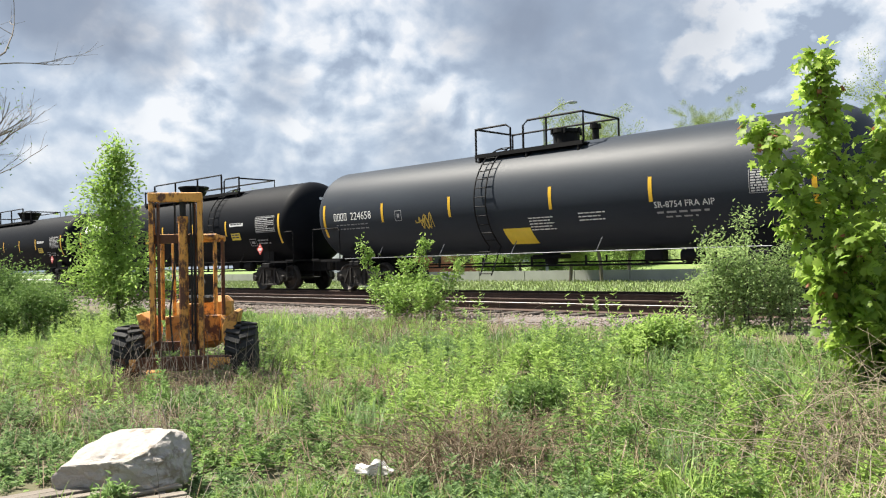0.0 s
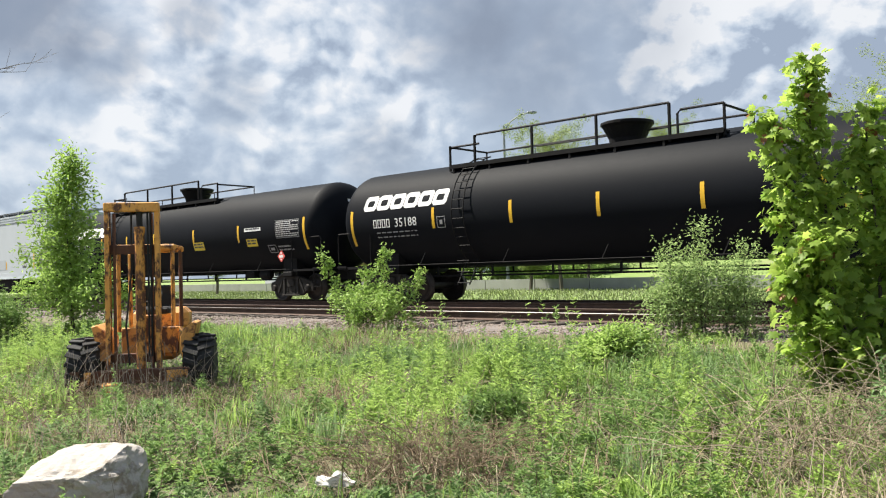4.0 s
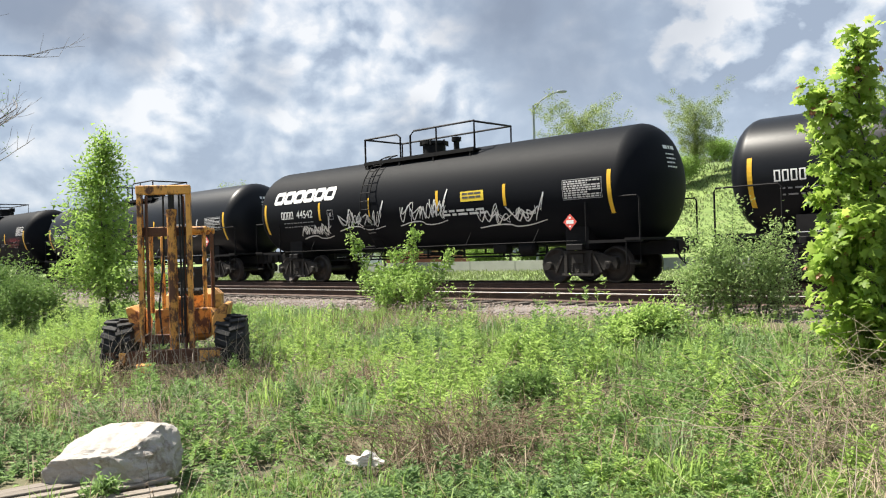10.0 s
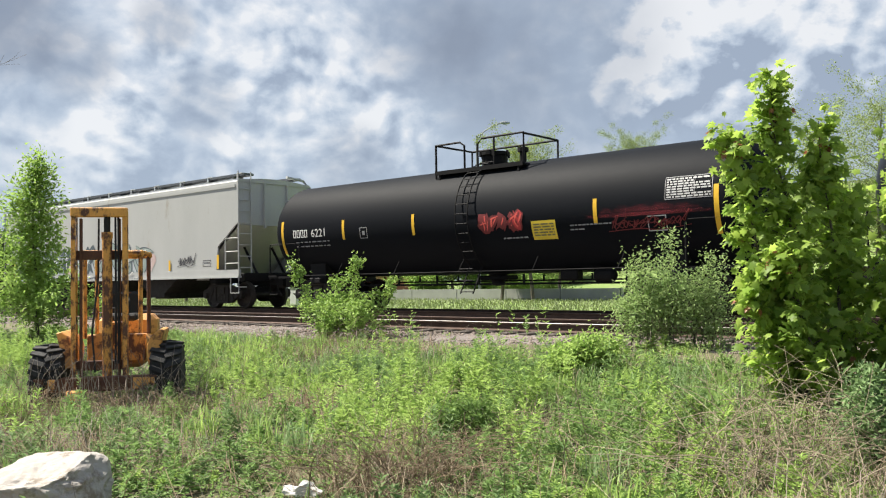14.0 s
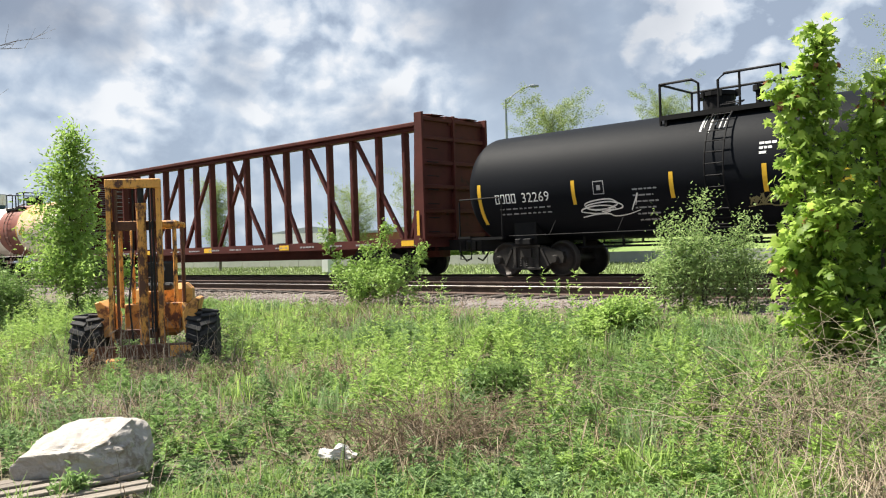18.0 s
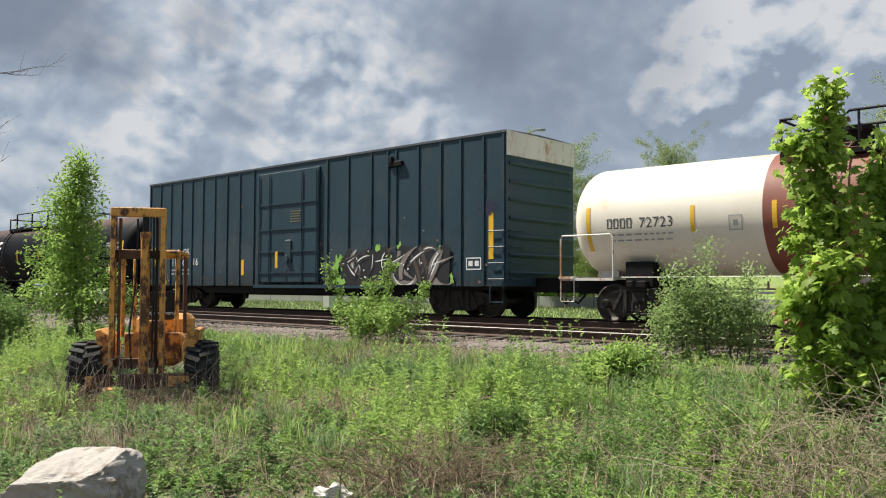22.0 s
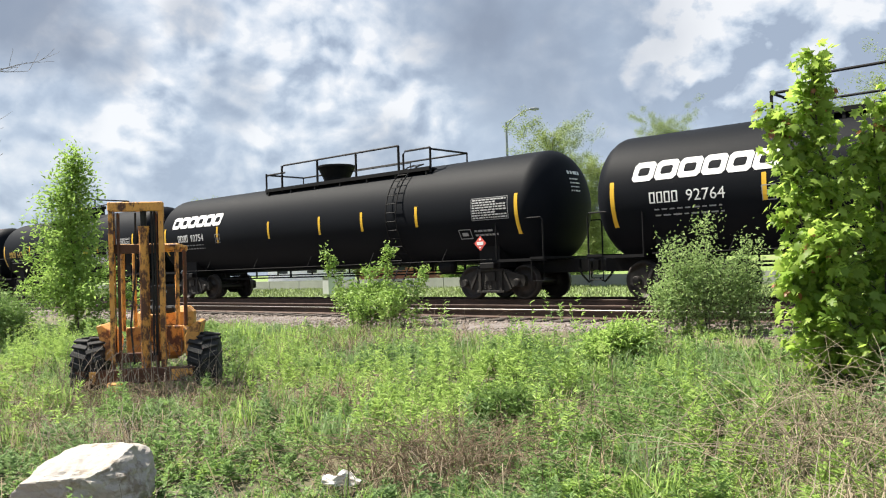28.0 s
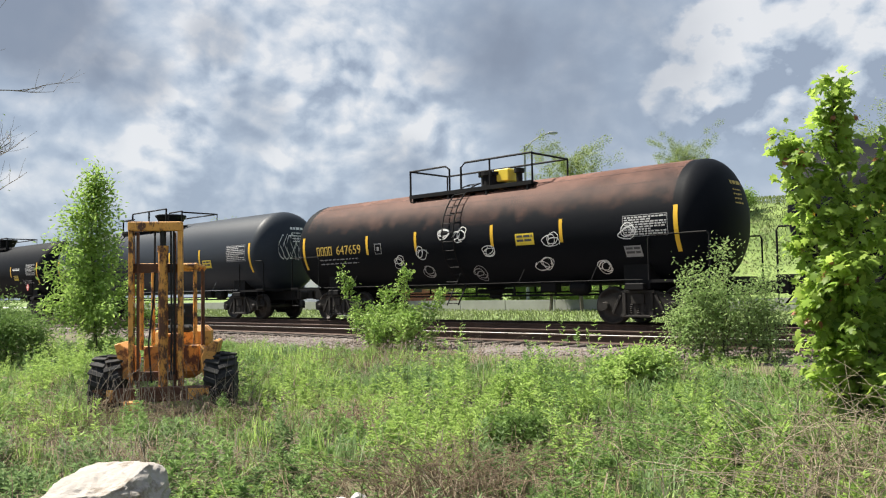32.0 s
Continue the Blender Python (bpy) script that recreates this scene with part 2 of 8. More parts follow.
M["red_mark"] = material("red_spray_paint", (0.30, 0.012, 0.018), (0.46, 0.03, 0.032), 3, 0.5, bump=0.03)
M["placard"] = material("red_placard", (0.55, 0.06, 0.05), (0.72, 0.12, 0.09), 6, 0.5, bump=0.03)
M["green_mark"] = material("green_spray_paint", (0.16, 0.38, 0.05), (0.35, 0.6, 0.12), 3, 0.5, bump=0.03)
M["brown_mark"] = material("brown_spray_paint", (0.040, 0.026, 0.021), (0.10, 0.072, 0.062), 3, 0.5, bump=0.03)
M["ink_mark"] = material("black_spray_paint", (0.006, 0.006, 0.008), (0.016, 0.015, 0.018), 6, 0.55, bump=0.03)
M["violet_mark"] = material("violet_spray_paint", (0.018, 0.015, 0.04), (0.045, 0.038, 0.085), 3, 0.5, bump=0.03)
M["hopper"] = material("pale_grey_hopper_paint", (0.415, 0.455, 0.48), (0.49, 0.53, 0.555), 0.6, 0.5, bump=0.02, stain=(0.36, 0.385, 0.40), stain_scale=0.9, stain_at=0.62, stretch=(1, 1, 0.4))
M["hopper_tan"] = material("grey_cream_hopper_paint", (0.36, 0.365, 0.355), (0.445, 0.45, 0.435), 0.6, 0.55, bump=0.04, stain=(0.29, 0.25, 0.20), stain_scale=0.8, stain_at=0.6, stretch=(1, 1, 0.3))
M["hopper_patch"] = material("grey_patch_paint", (0.36, 0.39, 0.41), (0.43, 0.46, 0.48), 1, 0.55, bump=0.03)
M["roofwalk"] = material("dark_galvanised_grating", (0.07, 0.075, 0.085), (0.14, 0.15, 0.16), 5, 0.5, metal=0.5, bump=0.2)
M["galv"] = material("galvanised_steel", (0.30, 0.32, 0.33), (0.43, 0.45, 0.46), 6, 0.45, metal=0.5, bump=0.1)
M["box"] = material("slate_blue_boxcar_paint", (0.0115, 0.032, 0.049), (0.024, 0.054, 0.076), 0.9, 0.5, spec=0.3, bump=0.06, stain=(0.036, 0.055, 0.064), stain_scale=2.2, stain_at=0.56, stretch=(1, 1, 0.22))
M["box_white"] = material("rust_streaked_white_paint", (0.50, 0.47, 0.43), (0.66, 0.64, 0.60), 1.2, 0.6, bump=0.05, stain=(0.36, 0.19, 0.09), stain_scale=1.9, stain_at=0.52, stretch=(1, 1, 0.5))
M["beam"] = material("oxide_red_brown_paint", (0.050, 0.0125, 0.0095), (0.10, 0.025, 0.019), 1.2, 0.7, bump=0.08, stain=(0.035, 0.016, 0.014), stain_scale=3, stain_at=0.6, spec=0.2)
M["lift"] = material("chipped_orange_yellow_paint", (0.60, 0.26, 0.045), (0.76, 0.38, 0.09), 2.5, 0.6, bump=0.15, stain=(0.085, 0.032, 0.018), stain_scale=7.0, stain_at=0.485, stretch=(1, 1, 0.55))
M["rock_white"] = material("white_broken_limestone", (0.42, 0.40, 0.37), (0.60, 0.58, 0.55), 5.0, 0.85, bump=0.6, grain=16)
M["lift_panel"] = material("faded_orange_panel_paint", (0.54, 0.24, 0.05), (0.72, 0.37, 0.11), 2.0, 0.6, bump=0.12, stain=(0.16, 0.06, 0.025), stain_scale=6.0, stain_at=0.52)
M["lift_worn"] = material("rust_eaten_orange_paint", (0.56, 0.24, 0.042), (0.72, 0.35, 0.085), 2.5, 0.65, bump=0.2, stain=(0.10, 0.038, 0.02), stain_scale=9.0, stain_at=0.44, stretch=(1, 1, 0.5))
M["lift_rust"] = material("rusted_steel", (0.055, 0.026, 0.018), (0.15, 0.065, 0.035), 5, 0.85, bump=0.4, stain=(0.36, 0.15, 0.03), stain_scale=5, stain_at=0.62)
M["tyre"] = material("weathered_tyre_rubber", (0.009, 0.009, 0.010), (0.026, 0.025, 0.024), 6, 0.85, bump=0.3)
M["rock"] = material("pale_limestone", (0.25, 0.222, 0.195), (0.42, 0.39, 0.36), 3.0, 0.85, bump=0.8, grain=16, stain=(0.19, 0.155, 0.12), stain_scale=3.2, stain_at=0.54)
M["plank"] = material("weathered_grey_timber", (0.10, 0.083, 0.066), (0.27, 0.23, 0.19), 3, 0.85, bump=0.4, grain=22, each=0.35, stretch=(0.25, 5, 5))
M["rail"] = material("rusty_rail_steel", (0.045, 0.026, 0.020), (0.10, 0.062, 0.046), 4, 0.75, metal=0.3, bump=0.2)
M["rail_head"] = material("worn_rail_head", (0.07, 0.062, 0.058), (0.14, 0.13, 0.12), 4, 0.45, metal=0.8, bump=0.03)
M["thatch"] = material("brown_matted_stalks", (0.12, 0.085, 0.055), (0.29, 0.22, 0.15), 0.6, 0.85, bump=0.0, grain=4, island=0.75, thin=0.1, spec=0.2)
M["tie"] = material("creosoted_tie_timber", (0.035, 0.027, 0.022), (0.10, 0.08, 0.065), 4, 0.85, bump=0.4, each=0.4, stretch=(4, 0.4, 4))
M["ballast"] = material("grey_pink_ballast_stone", (0.08, 0.066, 0.06), (0.22, 0.19, 0.175), 2.0, 0.9, bump=0.8, grain=26)
M["stone"] = material("loose_ballast_stone", (0.080, 0.060, 0.050), (0.27, 0.222, 0.19), 3, 0.9, bump=0.3, island=0.75)
M["soil"] = material("soil_and_thatch", (0.045, 0.047, 0.020), (0.13, 0.115, 0.06), 0.5, 0.95, bump=0.8, grain=14, stain=(0.17, 0.135, 0.085), stain_scale=0.9, stain_at=0.6)
M["turf"] = material("rough_turf", (0.085, 0.14, 0.03), (0.21, 0.285, 0.075), 0.12, 0.9, bump=0.5, grain=1.2, stain=(0.20, 0.21, 0.09), stain_scale=0.25, stain_at=0.58)
M["weed"] = material("fresh_weed_leaf", (0.135, 0.230, 0.072), (0.325, 0.475, 0.158), 0.35, 0.5, bump=0.0, grain=2.5, island=0.45, thin=0.45, spec=0.25)
M["weed_blue"] = material("grey_green_weed_leaf", (0.120, 0.20, 0.078), (0.295, 0.42, 0.178), 0.35, 0.6, bump=0.0, grain=2.5, island=0.45, thin=0.4, spec=0.25)
M["weed_pale"] = material("yellow_green_weed_leaf", (0.235, 0.365, 0.085), (0.465, 0.61, 0.180), 0.35, 0.5, bump=0.0, grain=2.5, island=0.4, thin=0.48, spec=0.25)
M["grass"] = material("green_grass_blade", (0.155, 0.25, 0.06), (0.33, 0.46, 0.135), 0.4, 0.55, bump=0.0, grain=3, island=0.5, thin=0.48, spec=0.25)
M["straw"] = material("dry_straw", (0.19, 0.15, 0.10), (0.40, 0.335, 0.245), 0.6, 0.8, bump=0.0, grain=4, island=0.7, thin=0.15, spec=0.2)
M["twig"] = material("grey_brown_twig", (0.10, 0.08, 0.065), (0.26, 0.22, 0.18), 2, 0.85, bump=0.1, island=0.5)
M["bark"] = material("grey_bark", (0.05, 0.04, 0.032), (0.13, 0.11, 0.09), 5, 0.9, bump=0.5, stretch=(2, 2, 0.5))
M["leaf_sapling"] = material("bright_sapling_leaf", (0.18, 0.30, 0.06), (0.42, 0.58, 0.15), 1.2, 0.5, bump=0.0, grain=6, island=0.5, thin=0.5, spec=0.2)
M["leaf_maple"] = material("maple_leaf", (0.15, 0.26, 0.046), (0.47, 0.61, 0.128), 1.3, 0.45, bump=0.0, grain=6, island=0.7, thin=0.64, spec=0.3)
M["leaf_red"] = material("reddish_young_leaf", (0.25, 0.10, 0.05), (0.42, 0.17, 0.09), 3, 0.5, bump=0.0, island=0.5, thin=0.3)
M["leaf_bush"] = material("light_green_shrub_leaf", (0.154, 0.256, 0.051), (0.384, 0.538, 0.141), 1.5, 0.5, bump=0.0, grain=6, island=0.55, thin=0.3, spec=0.2)
M["leaf_silver"] = material("silvery_shrub_leaf", (0.175, 0.275, 0.085), (0.42, 0.535, 0.22), 1.5, 0.55, bump=0.0, grain=6, island=0.55, thin=0.45, spec=0.2)
M["leaf_dark"] = material("dark_shrub_leaf", (0.10, 0.18, 0.045), (0.25, 0.37, 0.11), 1.0, 0.6, bump=0.0, grain=6, island=0.45, thin=0.3, spec=0.15)
M["leaf_far"] = material("spring_tree_leaf", (0.16, 0.215, 0.055), (0.31, 0.375, 0.125), 0.3, 0.6, bump=0.0, grain=2, island=0.5, thin=0.35)
M["far_grass"] = material("pale_rough_grass", (0.09, 0.125, 0.04), (0.18, 0.22, 0.08), 0.3, 0.7, bump=0.0, grain=3, island=0.5, thin=0.3)
M["road"] = material("pale_concrete_road", (0.36, 0.36, 0.35), (0.46, 0.46, 0.45), 0.4, 0.85, bump=0.1)
M["concrete"] = material("weathered_concrete", (0.21, 0.215, 0.20), (0.32, 0.32, 0.30), 0.8, 0.85, bump=0.2)
M["lamp"] = material("grey_lamp_metal", (0.20, 0.22, 0.24), (0.30, 0.32, 0.34), 3, 0.5, metal=0.4, bump=0.03)
M["white_wall"] = material("white_painted_wall", (0.66, 0.66, 0.65), (0.78, 0.78, 0.77), 0.5, 0.7, bump=0.05)
M["brick"] = material("red_brick_wall", (0.22, 0.075, 0.05), (0.34, 0.13, 0.09), 1, 0.85, bump=0.2)
M["dark_glass"] = material("dark_window_glass", (0.02, 0.022, 0.025), (0.04, 0.045, 0.05), 1, 0.15, bump=0.0)
M["cabinet"] = material("pale_grey_enamel", (0.48, 0.50, 0.50), (0.58, 0.60, 0.60), 2, 0.5, bump=0.03)

M["old_yellow"] = material("worn_yellow_stencil_paint", (0.12, 0.11, 0.05), (0.22, 0.19, 0.08), 6, 0.65, bump=0.03)
M["faint_red"] = material("faint_red_spray_paint", (0.10, 0.008, 0.01), (0.18, 0.015, 0.016), 3, 0.6, bump=0.03)
M["rust_walk"] = material("rust_brown_grating", (0.09, 0.045, 0.032), (0.19, 0.10, 0.075), 5, 0.8, bump=0.3)
M["taupe_mark"] = material("taupe_spray_paint", (0.16, 0.135, 0.125), (0.27, 0.235, 0.215), 4, 0.55, bump=0.03)
M["pink_mark"] = material("faded_pink_spray_paint", (0.45, 0.33, 0.31), (0.56, 0.43, 0.40), 2, 0.6, bump=0.03)
M["slate_mark"] = material("slate_spray_paint", (0.035, 0.05, 0.062), (0.085, 0.11, 0.125), 3, 0.6, bump=0.03)
M["sage_mark"] = material("faded_sage_spray_paint", (0.20, 0.255, 0.235), (0.31, 0.36, 0.335), 2, 0.6, bump=0.03)
M["pale_mark"] = material("pale_grey_stencil_paint", (0.36, 0.36, 0.36), (0.50, 0.50, 0.50), 6, 0.6, bump=0.03)


def film(name, colour, centre, reach, most=0.9, scale=3.0):
    """A thin stain over paint: broken by noise, fading away from its centre; reach is how far it goes each way."""
    m = bpy.data.materials.new(name)
    m.use_nodes = True
    n, l = m.node_tree.nodes, m.node_tree.links
    bsdf = n["Principled BSDF"]
    bsdf.inputs["Base Color"].default_value = (*colour, 1)
    bsdf.inputs["Roughness"].default_value = 0.8
    tc = n.new("ShaderNodeTexCoord")
    mp = n.new("ShaderNodeMapping")
    mp.vector_type = "TEXTURE"
    mp.inputs["Location"].default_value = centre
    mp.inputs["Scale"].default_value = reach
    l.new(tc.outputs["Object"], mp.inputs[0])
    ln = n.new("ShaderNodeVectorMath")
    ln.operation = "LENGTH"
    l.new(mp.outputs[0], ln.inputs[0])
    nz = n.new("ShaderNodeTexNoise")
    nz.inputs["Scale"].default_value, nz.inputs["Detail"].default_value, nz.inputs["Roughness"].default_value = scale, 7, 0.7
    l.new(tc.outputs["Object"], nz.inputs["Vector"])
    ma = n.new("ShaderNodeMath")
    ma.operation = "SUBTRACT"
    l.new(nz.outputs["Fac"], ma.inputs[0])
    l.new(ln.outputs["Value"], ma.inputs[1])
    mr = n.new("ShaderNodeMapRange")
    l.new(ma.outputs[0], mr.inputs["Value"])
    mr.inputs["From Min"].default_value, mr.inputs["From Max"].default_value, mr.inputs["To Max"].default_value = -0.45, 0.35, most
    l.new(mr.outputs[0], bsdf.inputs["Alpha"])
    return m


# ---- mesh helpers ----
TURN = -44.484
DIST = 18.66
RAIL_Z = 0.79
ALONG = Vector((math.cos(radians(-TURN)), -math.sin(radians(-TURN)), 0))
AWAY = Vector((math.sin(radians(-TURN)), math.cos(radians(-TURN)), 0))


def at_track(s, n, z=0.0):
    return ALONG * s + AWAY * (DIST + n) + Vector((0, 0, z))


def travel(t):
    """How far the train has come at t seconds, in metres."""
    return 10.3413 * t - 0.011902 * (t - 16) ** 2 + 0.00023941 * (t - 16) ** 3


def part(name, bm, mat, parent=None, label="", smooth=False):
    me = bpy.data.meshes.new(name)
    bm.normal_update()
    bm.to_mesh(me)
    bm.free()
    return part_of(name, me, mat, parent, label, smooth)


def part_of(name, me, mat, parent=None, label="", smooth=False):
    if not me.materials:
        me.materials.append(mat)
    if smooth:
        me.polygons.foreach_set("use_smooth", [True] * len(me.polygons))
    ob = new(name, me)
    if parent is not None:
        ob.parent = parent
    if label:
        ob["label"] = label
    return ob


def thing(name, label, category, m=None, group="", kind=""):
    ob = new(name)
    ob.empty_display_size = 0.3
    if m is not None:
        ob.matrix_world = m
    return tagged(ob, label, category, group, kind)


def box(bm, c, size, turn=None, bevel=0.0):
    g = bmesh.ops.create_cube(bm, size=1)
    m = Matrix.Translation(c) @ (turn.to_4x4() if turn else Matrix()) @ Matrix.Diagonal((*size, 1))
    bmesh.ops.transform(bm, matrix=m, verts=g["verts"])
    if bevel:
        es = {e for v in g["verts"] for e in v.link_edges}
        bmesh.ops.bevel(bm, geom=list(es), offset=bevel, segments=1, affect="EDGES")


def tube(bm, pts, r, sides=6, taper=None, cap=True):
    """A round bar through the points; taper gives the radius at the end."""
    pts = [Vector(p) for p in pts]
    rings = []
    for i, p in enumerate(pts):
        a = pts[max(i - 1, 0)]
        b = pts[min(i + 1, len(pts) - 1)]
        t = (b - a).normalized()
        u = t.cross(Vector((0, 0, 1)) if abs(t.z) < 0.9 else Vector((1, 0, 0))).normalized()
        v = t.cross(u)
        rad = r if taper is None else r + (taper - r) * i / (len(pts) - 1)
        rings.append([bm.verts.new(p + (u * math.cos(k * math.tau / sides) + v * math.sin(k * math.tau / sides)) * rad) for k in range(sides)])
    for a, b in zip(rings, rings[1:]):
        for k in range(sides):
            bm.faces.new((a[k], a[(k + 1) % sides], b[(k + 1) % sides], b[k]))
    if cap:
        bm.faces.new(rings[0][::-1])
        bm.faces.new(rings[-1])


def lathe(bm, profile, axis="x", sides=32, centre=(0, 0, 0), cap=True):
    """Turn a profile of (along, radius) round an axis."""
    rings = []
    for a, r in profile:
        ring = []
        for k in range(sides):
            c, s = r * math.cos(k * math.tau / sides), r * math.sin(k * math.tau / sides)
            q = (a, c, s) if axis == "x" else (c, a, s) if axis == "y" else (c, s, a)
            ring.append(bm.verts.new(Vector(q) + Vector(centre)))
        rings.append(ring)
    for a, b in zip(rings, rings[1:]):
        for k in range(sides):
            bm.faces.new((a[k], a[(k + 1) % sides], b[(k + 1) % sides], b[k]))
    if cap:
        bm.faces.new(rings[0][::-1])
        bm.faces.new(rings[-1])
    bmesh.ops.recalc_face_normals(bm, faces=bm.faces[:])


def prism(bm, outline, y0, y1):
    """A plate: an outline in x and z, from y0 to y1."""
    a = [bm.verts.new((x, y0, z)) for x, z in outline]
    b = [bm.verts.new((x, y1, z)) for x, z in outline]
    n = len(outline)
    bm.faces.new(a)
    bm.faces.new(b[::-1])
    for i in range(n):
        bm.faces.new((a[i], b[i], b[(i + 1) % n], a[(i + 1) % n]))
    bmesh.ops.recalc_face_normals(bm, faces=bm.faces[:])


def soup(name, verts, faces, mats, parent=None, index=None, smooth=False):
    """A mesh of many small loose pieces: verts (n, k, 3), faces a pattern of corner numbers within one piece."""
    n, k, _ = verts.shape
    me = bpy.data.meshes.new(name)
    me.vertices.add(n * k)
    me.vertices.foreach_set("co", verts.astype(np.float32).ravel())
    base = np.arange(n)[:, None] * k
    loops = np.concatenate([base + np.array(f)[None] for f in faces], axis=1)
    sizes = np.array([len(f) for f in faces])
    me.loops.add(loops.size)
    me.loops.foreach_set("vertex_index", loops.ravel().astype(np.int32))
    starts = np.concatenate([[0], np.cumsum(np.tile(sizes, n))[:-1]])
    me.polygons.add(len(starts))
    me.polygons.foreach_set("loop_start", starts.astype(np.int32))
    for m in (mats if isinstance(mats, (list, tuple)) else [mats]):
        me.materials.append(m)
    if index is not None:
        me.polygons.foreach_set("material_index", np.repeat(index, len(faces)).astype(np.int32))
    me.update(calc_edges=True)
    ob = new(name, me)
    if parent is not None:
        ob.parent = parent
    return ob

# ---- lettering and marks ----
def on_tank(r, hc):
    return lambda x, z, lift: (x, -math.sqrt(max((r + lift) ** 2 - (z - hc) ** 2, 0.001)), z)


def on_side(y):
    return lambda x, z, lift: (x, y - lift, z)


def lay(bm, put, lift, step=0.1):
    """Lay a flat figure (x, z in the mesh's x and y) on a side, cut fine enough to follow its bend."""
    zs = [v.co.y for v in bm.verts]
    if not zs:
        return
    z = math.ceil(min(zs) / step) * step
    while z < max(zs):
        bmesh.ops.bisect_plane(bm, geom=bm.verts[:] + bm.edges[:] + bm.faces[:], plane_co=(0, z, 0), plane_no=(0, 1, 0))
        z += step
    for v in bm.verts:
        v.co = put(v.co.x, v.co.y, lift)
    bmesh.ops.recalc_face_normals(bm, faces=bm.faces[:])
    for f in bm.faces:
        f.normal_update()
        if f.normal.y > 0:
            f.normal_flip()


def rect(bm, x0, x1, z0, z1):
    bm.faces.new([bm.verts.new((x, z, 0)) for x, z in ((x0, z0), (x1, z0), (x1, z1), (x0, z1))])


def mark_rects(name, rects, mat, parent, put, label="", lift=0.006):
    bm = bmesh.new()
    for r in rects:
        rect(bm, *r)
    lay(bm, put, lift)
    return part(name, bm, mat, parent, label)


def text_part(name, words, x, z, height, mat, parent, put, label="", width=None, lift=0.006, align="LEFT"):
    """Painted letters; width squeezes the line to that length."""
    cu = bpy.data.curves.new("letters", "FONT")
    cu.body, cu.size, cu.align_x = words, height / 0.69, align
    cu.resolution_u = 2
    ob = bpy.data.objects.new("letters", cu)
    me = bpy.data.meshes.new_from_object(ob)
    bpy.data.objects.remove(ob)
    bm = bmesh.new()
    bm.from_mesh(me)
    bpy.data.meshes.remove(me)
    if width:
        w = max(v.co.x for v in bm.verts) - min(v.co.x for v in bm.verts)
        for v in bm.verts:
            v.co.x *= width / w
    for v in bm.verts:
        v.co.x += x
        v.co.y += z
        v.co.z = 0
    lay(bm, put, lift)
    return part(name, bm, mat, parent, label)


def bars(x0, x1, z, h, seed, gap=0.35, unit=0.22):
    """A line of writing too small to read: bars of uneven length."""
    rnd = random.Random(seed)
    out, x = [], x0
    while x < x1 - 0.02:
        w = min(unit * rnd.uniform(0.5, 1.6), x1 - x)
        out.append((x, x + w, z, z + h))
        x += w + unit * gap
    return out


def ring_blocks(x0, x1, z0, z1, count):
    """A company's small mark as a row of plain open frames."""
    w, t = (x1 - x0) / count, (z1 - z0) * 0.115
    out = []
    for i in range(count):
        a, b = x0 + i * w, x0 + i * w + w * 0.78
        out += [(a, b, z0, z0 + t), (a, b, z1 - t, z1), (a, a + t * 1.15, z0 + t, z1 - t), (b - t * 1.15, b, z0 + t, z1 - t)]
    return out


def slanted_ring(name, x0, x1, z0, z1, mat, parent, put, label="", lift=0.006):
    """One plain heavy ring of a company's large mark: cut corners, leaning forward."""
    bm = bmesh.new()
    t, c, lean = (z1 - z0) * 0.29, (z1 - z0) * 0.16, 0.20

    def loop(inset, cut):
        a, b, lo, hi = x0 + inset, x1 - inset, z0 + inset, z1 - inset
        pts = [(a + cut, lo), (b - cut, lo), (b, lo + cut), (b, hi - cut), (b - cut, hi), (a + cut, hi), (a, hi - cut), (a, lo + cut)]
        return [bm.verts.new((x + lean * (z - z0), z, 0)) for x, z in pts]

    outer, inner = loop(0.0, c), loop(t, c * 0.45)
    for i in range(8):
        bm.faces.new((outer[i], outer[(i + 1) % 8], inner[(i + 1) % 8], inner[i]))
    lay(bm, put, lift)
    return part(name, bm, mat, parent, label)


